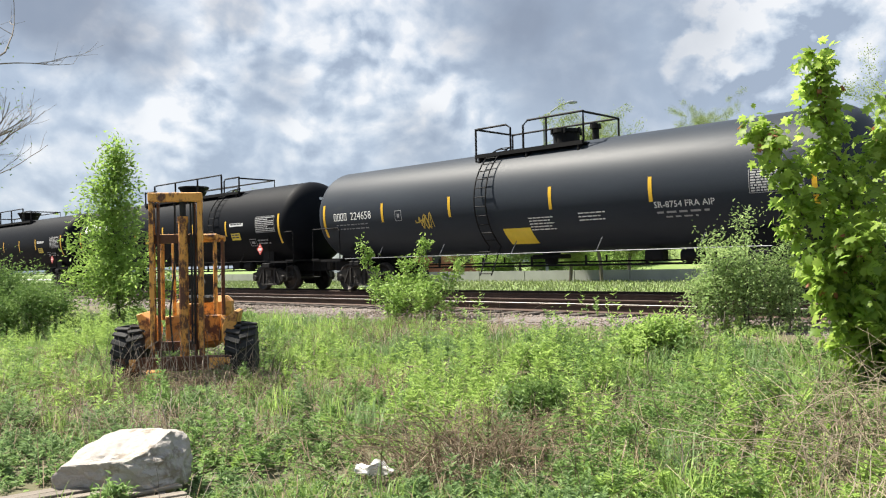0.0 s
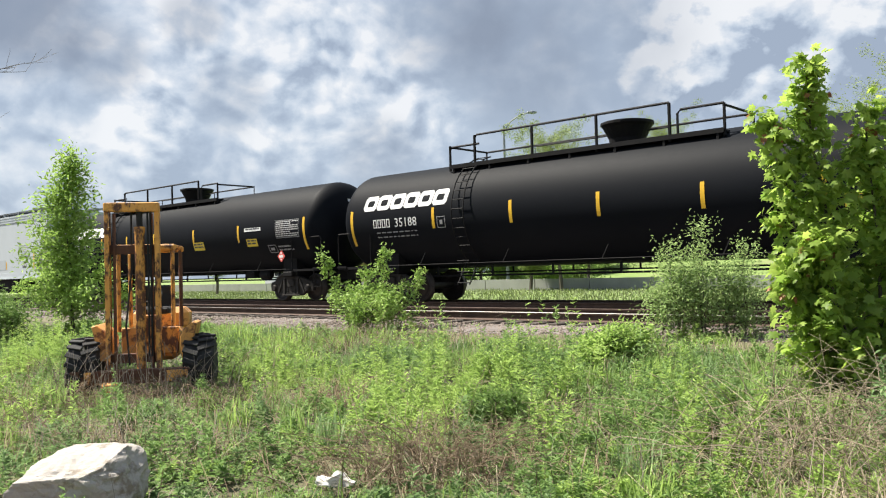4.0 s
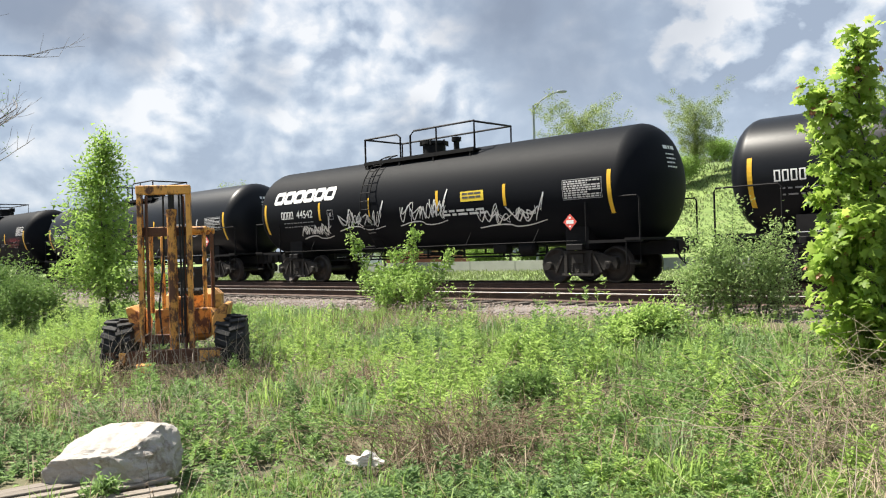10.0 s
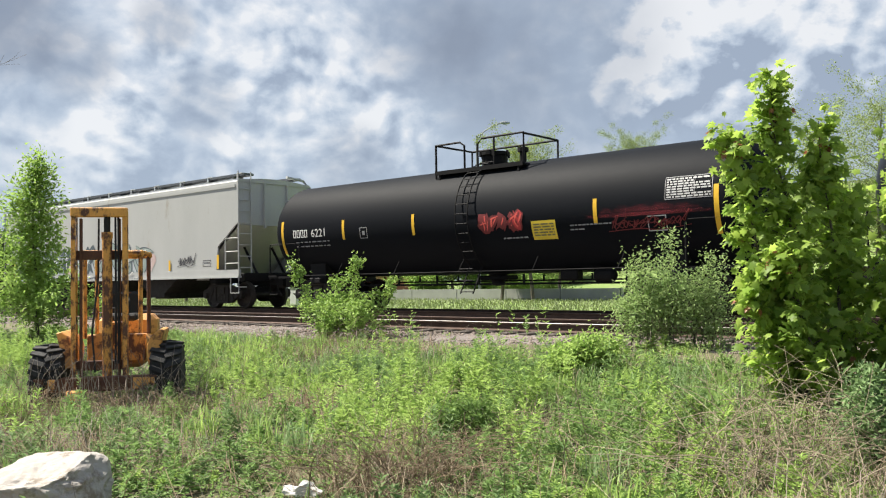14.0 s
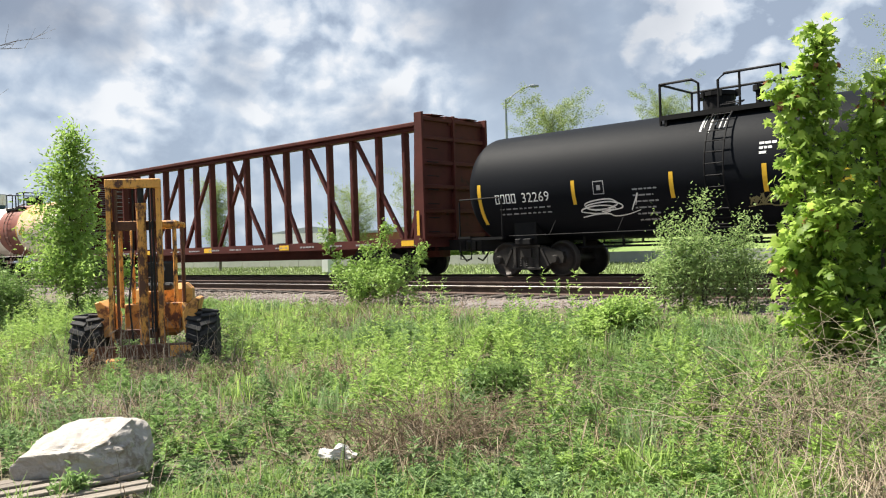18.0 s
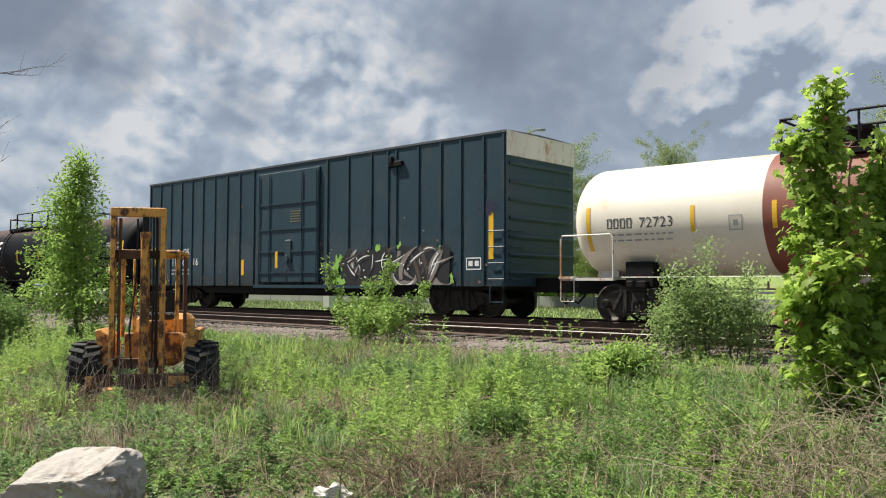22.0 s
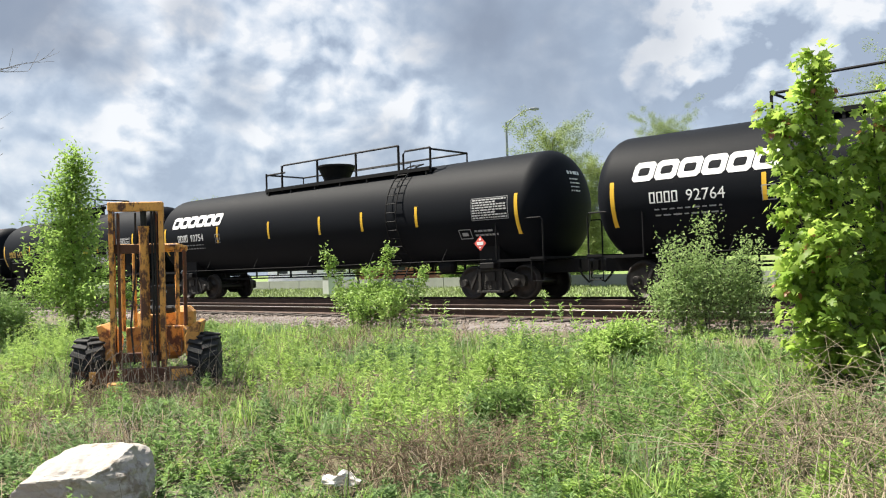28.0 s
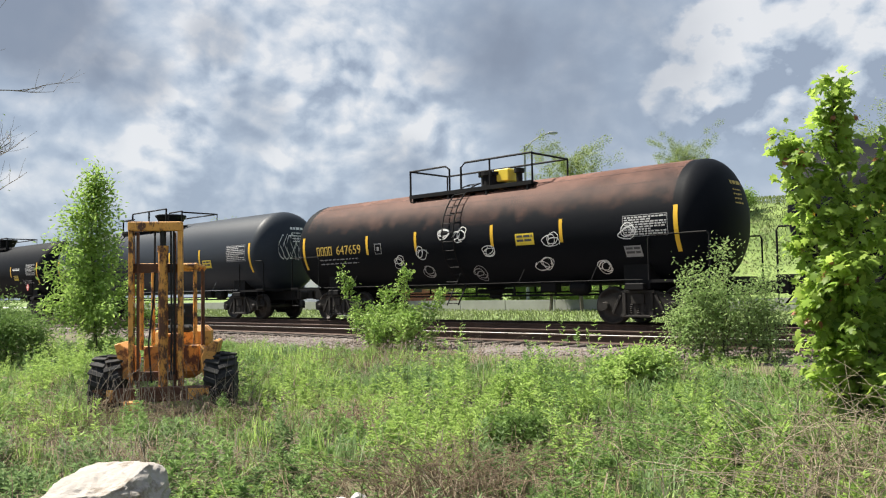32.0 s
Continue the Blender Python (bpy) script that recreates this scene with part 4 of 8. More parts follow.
        for k in range(6):
            a = k * math.tau / 6
            box(bm, (bowl + 0.43 * math.cos(a), 0.43 * math.sin(a), top + 0.33), (0.05, 0.05, 0.16))
        part("manway", bm, M["black"], car)
        bm = bmesh.new()
        lathe(bm, [(0, 0.05), (0, 0.09), (0.3, 0.09), (0.32, 0.15), (0.44, 0.15), (0.46, 0.05)], "z", 12, (bowl + 0.95, 0, top - 0.02))
        part("relief_valve", bm, M["black"], car)
    # ladder down the side
    bm = bmesh.new()
    steps = []
    for k in range(15):
        a = radians(-52 + k * 9.2)
        steps.append((-(r + 0.12) * math.cos(a), hc + (r + 0.12) * math.sin(a)))
    for dx in (-0.21, 0.21):
        tube(bm, [(ladder + dx, y, z) for y, z in steps], 0.02, 5)
        tube(bm, [(ladder + dx, steps[0][0], steps[0][1]), (ladder + dx, -1.42, 0.5)], 0.02, 5)
    for y, z in steps[1:]:
        tube(bm, [(ladder - 0.21, y, z), (ladder + 0.21, y, z)], 0.014, 5)
    for z in (0.55, 0.85, 1.15):
        tube(bm, [(ladder - 0.21, -1.42, z), (ladder + 0.21, -1.42, z)], 0.014, 5)
    part("side_ladder", bm, steel if trim == "black" else M["rust_walk"], car)
    # reflective tape, data panels and writing
    for sx in stripes:
        mark_rects("reflective_tape", [(sx - 0.05, sx + 0.05, hc - 0.38 - drop, hc + 0.2 - drop)], M["yellow"], car, put)
    for side in (-1, 1):
        mark_rects("reflective_tape", [(side * half - 0.055, side * half + 0.055, hc - 0.75 - drop, hc + 0.3 - drop)], M["yellow"], car, put)
    L = -half
    if big:
        for k in range(6):
            slanted_ring("company_mark", L + 0.50 + 0.56 * k, L + 0.50 + 0.56 * (k + 0.95), hc + 0.26, hc + 0.70, M["white_mark"], car, put, "plain white slanted ring")
    zn = hc - 0.10 if big else hc - 0.08
    ms, mh = (0.95, 0.25) if big else (0.52, 0.24)
    if ink == "yellow_mark":
        zn, ms, mh = hc - 0.16, 0.68, 0.28
    zn -= drop
    mark_rects("company_initials", ring_blocks(L + ms, L + ms + mh * 2.9, zn - 0.16, zn - 0.16 + mh, 4), M[ink], car, put)
    if number:
        text_part("car_number", number, L + ms + mh * 3.5, zn - 0.16, mh, M[ink], car, put)
    for i, zz in enumerate((-0.32, -0.45)):
        mark_rects("weight_stencil", bars(L + ms + 0.1, L + ms + mh * 7, zn + zz, 0.032, seed + i, 0.45, 0.13), M["grey_mark"], car, put)
    fr = [(L + 3.5, L + 3.8, hc - 0.38, hc - 0.36), (L + 3.5, L + 3.8, hc - 0.08, hc - 0.06), (L + 3.5, L + 3.52, hc - 0.36, hc - 0.08), (L + 3.78, L + 3.8, hc - 0.36, hc - 0.08), (L + 3.6, L + 3.7, hc - 0.28, hc - 0.16)]
    mark_rects("stencil_frame", fr, M["grey_mark"], car, put)
    if gauge:
        xa, xb, za, zb = (half - 1.50, half - 0.26, hc - 0.33, hc + 0.26) if kind == "lpg" else (half - 1.36 + 0.5 * raised, half - 0.2 + 0.3 * raised, hc - 0.36 + raised, hc + 0.14 + raised)
        mark_rects("panel_frame", [(xa, xb, za, za + 0.014), (xa, xb, zb - 0.014, zb), (xa, xa + 0.014, za, zb), (xb - 0.014, xb, za, zb), (xa + 0.62 * (xb - xa), xa + 0.62 * (xb - xa) + 0.012, za, zb)], M["grey_mark"], car, put)
        rows = []
        for i in range(8):
            rows += bars(xa + 0.04, xb - (0.04 if i not in (1, 5) else 0.42), zb - 0.072 - (zb - za - 0.05) / 8 * i, 0.034, seed + 20 + i, 0.3, 0.085)
        mark_rects("data_panel", rows, M["pale_mark"], car, put, "pale table of test data")
        rows = []
        for i in range(2):
            rows += bars(half - 4.0, half - 2.4, hc - 0.08 - 0.13 * i, 0.075, seed + 40 + i, 0.1, 0.3)
        if half > 8.2 and kind != "lpg":
            mark_rects("stencil_lines", rows, M["grey_mark"], car, put)
    rows = []
    for i in range(5):
        zz = hc + 0.80 - 0.105 * i - (0.04 if i else 0)
        for a, b, z, t in bars(-0.12 + 0.03 * (i > 0), 0.46 - 0.1 * (i > 0) - 0.06 * (i % 2), zz, 0.09 if i == 0 else 0.035, seed + 70 + i, 0.3, 0.13 if i == 0 else 0.1):
            rows.append((a, b, z, t))
    bm = bmesh.new()
    for y0, y1, z0, z1 in rows:
        xs = end + 0.02 + head * math.sqrt(max(1 - (0.55 ** 2 + 0.36 ** 2) / r ** 2 * 1.0, 0))
        vs = []
        for y, z in ((y0, z0), (y1, z0), (y1, z1), (y0, z1)):
            yy = y - 0.1
            q = max(1 - (yy * yy + (z - hc) ** 2) / (r * r), 0.0)
            vs.append(bm.verts.new((end + head * math.sqrt(q) + 0.012, yy, z)))
        bm.faces.new(vs)
    part("end_stencil", bm, M[ink], car)
    return car


def stain_on(car, name, colour, r, hc, x0, x1, centre, reach, label, most=0.9, scale=3.0):
    """A stain on the near upper side of a tank, between x0 and x1."""
    bm = bmesh.new()
    rows = []
    for k in range(15):
        a = radians(-10 + k * 9)
        rows.append([bm.verts.new((x, -(r + 0.004) * math.cos(a), hc + (r + 0.004) * math.sin(a))) for x in (x0, x1)])
    for a, b in zip(rows, rows[1:]):
        bm.faces.new((a[0], a[1], b[1], b[0]))
    bmesh.ops.recalc_face_normals(bm, faces=bm.faces[:])
    ob = part(name, bm, film(name, colour, centre, reach, most, scale), car, label, smooth=True)
    ob.visible_shadow = False
    return ob


def sign_on(car, name, x, z, w, h, mat, put, label="", lines=0, ink="dark_mark", seed=5):
    mark_rects(name, [(x - w / 2, x + w / 2, z - h / 2, z + h / 2)], mat, car, put, label)
    if lines:
        rows = []
        for i in range(lines):
            rows += bars(x - w * 0.42, x + w * 0.42, z + h * 0.34 - h * 0.72 * (i + 0.5) / lines, h * 0.4 / lines, seed + i, 0.2, 0.16)
        mark_rects(name + "_writing", rows, M[ink], car, put, lift=0.01)


def placard(car, x, z, y, mat="placard"):
    bm = bmesh.new()
    prism(bm, [(x, z - 0.2), (x + 0.2, z), (x, z + 0.2), (x - 0.2, z)], y, y + 0.012)
    p = part("placard", bm, M[mat], car, "diamond-shaped warning placard")
    bm = bmesh.new()
    for a, b, c, d in ((-0.11, 0.11, -0.045, 0.045), (-0.035, 0.035, 0.08, 0.13), (-0.03, 0.03, -0.13, -0.09)):
        prism(bm, [(x + a, z + c), (x + b, z + c), (x + b, z + d), (x + a, z + d)], y - 0.004, y - 0.001)
    part("placard_figure", bm, M["white_mark"], p)

# ---- hopper cars ----
def hopper_car(label, half, paint, eave=4.16, seed=3):
    car = thing("hopper_car", label, "hopper car", group="cars of the freight train")
    W = 1.6
    sill = 1.08
    mat = M[paint]
    # body: slab sides with rounded cut-outs at both ends, arched roof
    ang = 2.35          # length of the open end bay
    outline = [(-half + 0.05, eave), (-half + 0.05, 2.85), (-half + 0.35, 2.68), (-half + 0.72, 2.47), (-half + 1.2, 2.1), (-half + 1.42, 1.8), (-half + 1.4, 1.55), (-half + 1.25, 1.4), (-half + 1.05, 1.33),
               (half - 1.05, 1.33), (half - 1.25, 1.4), (half - 1.4, 1.55), (half - 1.42, 1.8), (half - 1.2, 2.1), (half - 0.72, 2.47), (half - 0.35, 2.68), (half - 0.05, 2.85), (half - 0.05, eave)]
    tan = paint == "hopper_tan"
    if tan:
        outline = [(-half + 0.05, eave), (-half + 0.05, 2.95), (-half + 1.22, 2.15), (-half + 1.32, 1.33), (half - 1.32, 1.33), (half - 1.22, 2.15), (half - 0.05, 2.95), (half - 0.05, eave)]
    for y in (-W, W - 0.06):
        bm = bmesh.new()
        prism(bm, outline, y, y + 0.06)
        part("side_panel", bm, mat, car)
    for y in (-W - 0.02, W - 0.05):
        bm = bmesh.new()
        prism(bm, [(-half, sill), (-half, 1.34), (half, 1.34), (half, sill)], y, y + 0.07)
        prism(bm, [(-half, sill + 0.03), (-half, sill - 0.02), (half, sill - 0.02), (half, sill + 0.03)], y - 0.05, y + 0.1)
        part("side_sill", bm, mat, car)
    bm = bmesh.new()
    arcs = [(-W, eave), (-W * 0.98, eave + 0.05), (-W * 0.85, eave + 0.09), (-W * 0.4, eave + 0.16), (0, eave + 0.18), (W * 0.4, eave + 0.16), (W * 0.85, eave + 0.09), (W * 0.98, eave + 0.05), (W, eave)]
    a = [bm.verts.new((-half + 0.05, y, z)) for y, z in arcs]
    b = [bm.verts.new((half - 0.05, y, z)) for y, z in arcs]
    for i in range(len(arcs) - 1):
        bm.faces.new((a[i], b[i], b[i + 1], a[i + 1]))
    bm.faces.new(a[::-1])
    bm.faces.new(b)
    bmesh.ops.recalc_face_normals(bm, faces=bm.faces[:])
    part("roof", bm, mat, car)
    bm = bmesh.new()
    for z in ((eave - 0.16, eave - 0.11) if tan else (eave - 0.22, eave - 0.10, eave + 0.03)):
        prism(bm, [(-half + 0.2, z - 0.025), (-half + 0.2, z + 0.025), (half - 0.2, z + 0.025), (half - 0.2, z - 0.025)], -W - 0.025, -W)
    part("top_chord", bm, mat, car)
    # ends: upright end sheet above, sloping sheet below
    for side in (-1, 1):
        bm = bmesh.new()
        x = side * (half - 0.08)
        v = [bm.verts.new(q) for q in ((x, -W + 0.06, eave + 0.1), (x, W - 0.06, eave + 0.1), (x, W - 0.06, 2.85), (x, -W + 0.06, 2.85), (side * (half - 2.6), W - 0.06, 1.0), (side * (half - 2.6), -W + 0.06, 1.0))]
        bm.faces.new(v[:4])
        bm.faces.new((v[3], v[2], v[4], v[5]))
        for y in (-0.5, 0.5):
            box(bm, (x + side * 0.04, y, (eave + 2.75) / 2), (0.08, 0.07, eave - 2.75))
        part("end_sheet", bm, mat, car)
        bm = bmesh.new()
        box(bm, (side * (half - 0.7), 0, 0.95), (2.6, 0.5, 0.34), bevel=0.02)
        box(bm, (side * (half - 0.05), 0, 1.08), (0.3, 3.0, 0.28), bevel=0.02)
        box(bm, (side * (half - 1.9), 0, 1.0), (0.4, 2.7, 0.24), bevel=0.02)
        for y in (-0.6, 0.6):
            tube(bm, [(side * (half - 0.3), y, 1.1), (side * (half - 1.2), y, 2.3)], 0.06, 4)
        part("end_frame", bm, M["black"], car)
        bm = bmesh.new()
        for y in (-W - 0.02, -W + 0.5):
            tube(bm, [(side * (half - 0.02), y, 1.1), (side * (half - 0.02), y, eave + 0.35)], 0.024, 5)
        tube(bm, [(side * (half - 0.75), -W - 0.02, 1.3), (side * (half - 0.75), -W - 0.02, 2.45)], 0.024, 5)
        for z in (1.55, 1.95, 2.4):
            tube(bm, [(side * (half - 0.75), -W - 0.02, z), (side * (half - 0.02), -W - 0.02, z)], 0.018, 5)
        for k in range(8):
            z = 1.4 + k * 0.38
            tube(bm, [(side * (half - 0.02), -W - 0.02, z), (side * (half - 0.02), -W + 0.5, z)], 0.016, 5)
        tube(bm, [(side * (half - 0.12), W, 1.1), (side * (half - 0.05), W, eave - 0.1), (side * (half - 0.2), W - 0.25, eave + 0.25), (side * (half - 0.2), 0.6, eave + 0.32)], 0.05, 6)
        box(bm, (side * (half - 0.1), -W + 0.2, 0.75), (0.04, 0.3, 0.04))
        tube(bm, [(side * (half - 0.05), -W, 1.1), (side * (half - 0.05), -W, 0.55), (side * (half - 0.5), -W, 0.55), (side * (half - 0.5), -W, 1.1)], 0.02, 5)
        part("end_ladder", bm, M["galv"] if paint != "hopper_tan" else mat, car)
        truck(car, side * (half - 1.75))
    couplers(car, half + 0.45)
    # hopper bottoms with outlet gates
    for k in range(3):
        x = (k - 1) * (half - 3.3) * 0.62
        w = (half - 3.3) * 0.6
        bm = bmesh.new()
        prism(bm, [(x - w * 0.52, 1.32), (x + w * 0.52, 1.32), (x + 0.55, 0.55), (x + 0.55, 0.42), (x - 0.55, 0.42), (x - 0.55, 0.55)], -W + 0.25, W - 0.25)
        box(bm, (x, 0, 0.40), (1.0, 2.2, 0.12), bevel=0.02)
        part("hopper_bottom", bm, M["black"] if paint == "hopper" else M["truck"], car)
    # roof hatches and running boards
    bm = bmesh.new()
    for y in (-1.05, 1.05):
        box(bm, (0, y, eave + 0.29), (2 * half - 0.4, 0.42, 0.08))
        for k in range(12):
            x = -half + 0.8 + (2 * half - 1.6) * k / 11
            box(bm, (x, y, eave + 0.2), (0.07, 0.4, 0.2))
    part("roof_walk", bm, M["roofwalk"], car, "dark grating along the roof")
    for k in range(11):
        x = -half + 0.5 + (2 * half - 1.0) * k / 10
        bm = bmesh.new()
        box(bm, (x, -1.29, eave + 0.20), (0.05, 0.04, 0.26))
        box(bm, (x + 0.14, -1.30, eave + 0.325), (0.33, 0.035, 0.03))
        part("walk_bracket", bm, M["galv"] if not tan else M["hopper_patch"], car)
    bm = bmesh.new()
    for k in range(2):
        box(bm, (0, -1.36 if k else 1.36, eave + 0.11), (2 * half - 0.6, 0.03, 0.05))
    for k in range(10):
        x = -half + 1.4 + (2 * half - 2.8) * k / 9
        box(bm, (x, 0, eave + 0.21), (1.3, 0.6, 0.08), bevel=0.02)
    part("hatch_cover", bm, M["galv"], car)
    put = on_side(-W)
    return car, put


# ---- centre-beam flat car ----
def centerbeam_car(label, half):
    car = thing("centerbeam_flat_car", label, "flat car", group="cars of the freight train")
    mat = M["beam"]
    top = 4.62
    bm = bmesh.new()
    box(bm, (0, 0, 0.93), (2 * half - 0.2, 2.8, 0.14))
    part("deck", bm, mat, car)
    for y in (-1.45, 1.45):
        bm = bmesh.new()
        prism(bm, [(-half, 0.87), (-half, 1.12), (half, 1.12), (half, 0.87)], y - 0.04, y + 0.04)
        part("side_sill", bm, mat, car)
    bm = bmesh.new()
    box(bm, (0, 0, 0.78), (2 * half - 1, 0.5, 0.45), bevel=0.02)
    part("centre_sill", bm, mat, car)
    n = 22
    for k in range(n + 1):
        x = -half + 0.8 + (2 * half - 1.6) * k / n
        bm = bmesh.new()
        box(bm, (x, 0, 1.03), (0.16, 2.86, 0.08))
        part("deck_riser", bm, mat, car)
    bm = bmesh.new()
    box(bm, (0, 0, top), (2 * half - 0.1, 0.6, 0.13), bevel=0.02)
    box(bm, (0, 0, top - 0.13), (2 * half - 0.1, 0.34, 0.12), bevel=0.02)
    part("top_beam", bm, mat, car)
    xs = (-9.03, -7.85, -6.6, -5.42, -4.2, -3.05, -1.89, -0.65, 0.48, 1.74, 2.93, 4.07, 5.32, 6.51, 7.75, 8.95)
    for k, x in enumerate(xs):
        bm = bmesh.new()
        box(bm, (x, 0, (1.0 + top) / 2), (0.15, 0.24, top - 1.05), bevel=0.02)
        for z in np.arange(1.3, top - 0.2, 0.42):
            box(bm, (x + 0.08, -0.08, float(z)), (0.02, 0.07, 0.14))
        part("upright", bm, mat, car)
    for low, high in ((-8.8, -6.6), (-6.42, -4.2), (-3.95, -1.89), (-1.5, 0.45), (1.5, -0.55), (3.6, 1.9), (6.25, 4.25), (8.75, 6.7), (9.1, 10.15)):
        bm = bmesh.new()
        p0, p1 = Vector((low, 0, 1.15)), Vector((high, 0, top - 0.25))
        d = p1 - p0
        box(bm, (p0 + p1) / 2, (d.length, 0.13, 0.11), Euler((0, -math.atan2(d.z, d.x), 0)).to_matrix())
        part("diagonal_brace", bm, mat, car)
    for side in (-1, 1):
        bm = bmesh.new()
        x = side * (half - 0.14)
        box(bm, (x, 0, (1.0 + top) / 2 + 0.02), (0.06, 2.86, top - 0.95))
        part("bulkhead", bm, mat, car)
        for z in (1.2, 1.9, 2.6, 3.3, 4.0, 4.55):
            bm = bmesh.new()
            box(bm, (x + side * 0.075, 0, z), (0.1, 2.7, 0.12), bevel=0.015)
            part("bulkhead_rib", bm, mat, car)
        for y in (-1.42, 0.0, 1.42):
            bm = bmesh.new()
            box(bm, (x + side * 0.06, y, (1.0 + top) / 2 + 0.03), (0.3 if y else 0.18, 0.09, top - 0.9), bevel=0.01)
            part("bulkhead_post", bm, mat, car)
        bm = bmesh.new()
        for y in (-0.75, 0.75):
            bm = bmesh.new()
            box(bm, (x + side * 0.02, y, top + 0.06), (0.35, 0.5, 0.03), Euler((0, radians(side * 8), radians(4 * y))).to_matrix())
            part("bulkhead_lip", bm, mat, car, "bent steel lips on the bulkhead's top")
        bm = bmesh.new()
        for k in range(7):
            bm = bmesh.new()
            tube(bm, [(x + side * 0.14, -1.2, 1.3 + k * 0.4), (x + side * 0.14, -0.75, 1.3 + k * 0.4)], 0.014, 5)
            part("bulkhead_rung", bm, M["black"], car)
        bm = bmesh.new()
        prism(bm, [(side * (half - 0.2), 1.1), (side * (half - 0.2), top - 0.1), (side * (half - 0.75), top - 0.1), (side * (half - 1.25), 1.1)], -0.10, 0.10)
        part("bulkhead_gusset", bm, mat, car)
        for y in (-1.3, 1.3):
            bm = bmesh.new()
            prism(bm, [(side * (half - 0.2), 1.1), (side * (half - 0.2), top - 0.3), (side * (half - 0.35), top - 0.3), (side * (half - 0.5), 1.1)], y - 0.03, y + 0.03)
            part("bulkhead_gusset", bm, mat, car)
        bm = bmesh.new()
        box(bm, (side * (half - 0.6), 0, 0.9), (2.2, 0.5, 0.3))
        tube(bm, [(side * (half - 0.1), -1.45, 0.85), (side * (half - 0.1), -1.45, 0.45), (side * (half - 0.5), -1.45, 0.45), (side * (half - 0.5), -1.45, 0.85)], 0.02, 5)
        part("end_sill", bm, M["black"], car)
        truck(car, side * (half - 2.4))
    couplers(car, half + 0.5)
    put = on_side(-1.49)
    for x in (-half + 0.6, -4.34, 0.0, 4.6, half - 0.6):
        mark_rects("reflective_tape", [(x - 0.25, x + 0.25, 0.91, 1.07)], M["yellow"], car, put)
    rows = []
    for k in range(14):
        rows += bars(-half + 1.6 + k * 1.35, -half + 2.3 + k * 1.35, 0.96, 0.05, k, 0.3, 0.1)
    mark_rects("sill_stencil", rows, M["grey_mark"], car, put)
    mark_rects("company_initials", ring_blocks(-half + 3.85, -half + 3.85 + 0.5, 0.88, 1.09, 2), M["white_mark"], car, put)
    text_part("car_number", "37", -half + 5.2, 0.88, 0.21, M["white_mark"], car, put)
    text_part("car_number", "217", -half + 5.95, 0.88, 0.21, M["white_mark"], car, put)
    # notices on the inner face of the trailing bulkhead
    bm = bmesh.new()
    rnd = random.Random(4)
    x = -half + 0.18
    for i in range(30):
        z = 4.25 - i * 0.1
        for c, w in ((-0.85, 0.42), (-0.2, 0.2), (0.75, 0.4)):
            if rnd.random() < (0.55 if c < -0.5 else 0.95 if c < 0 else 0.4):
                q = rnd.uniform(0.55, 1) * w
                bm.faces.new([bm.verts.new((x, y, h)) for y, h in ((c - q, z), (c + q, z), (c + q, z + 0.032), (c - q, z + 0.032))])
    part("bulkhead_notice", bm, M["grey_mark"], car, "lines of small white stencil writing")
    mark_rects("reflective_tape", [(half - 0.2, half - 0.1, 1.2, 1.9), (-half + 0.1, -half + 0.2, 1.2, 1.9)], M["yellow"], car, put)
    return car, put


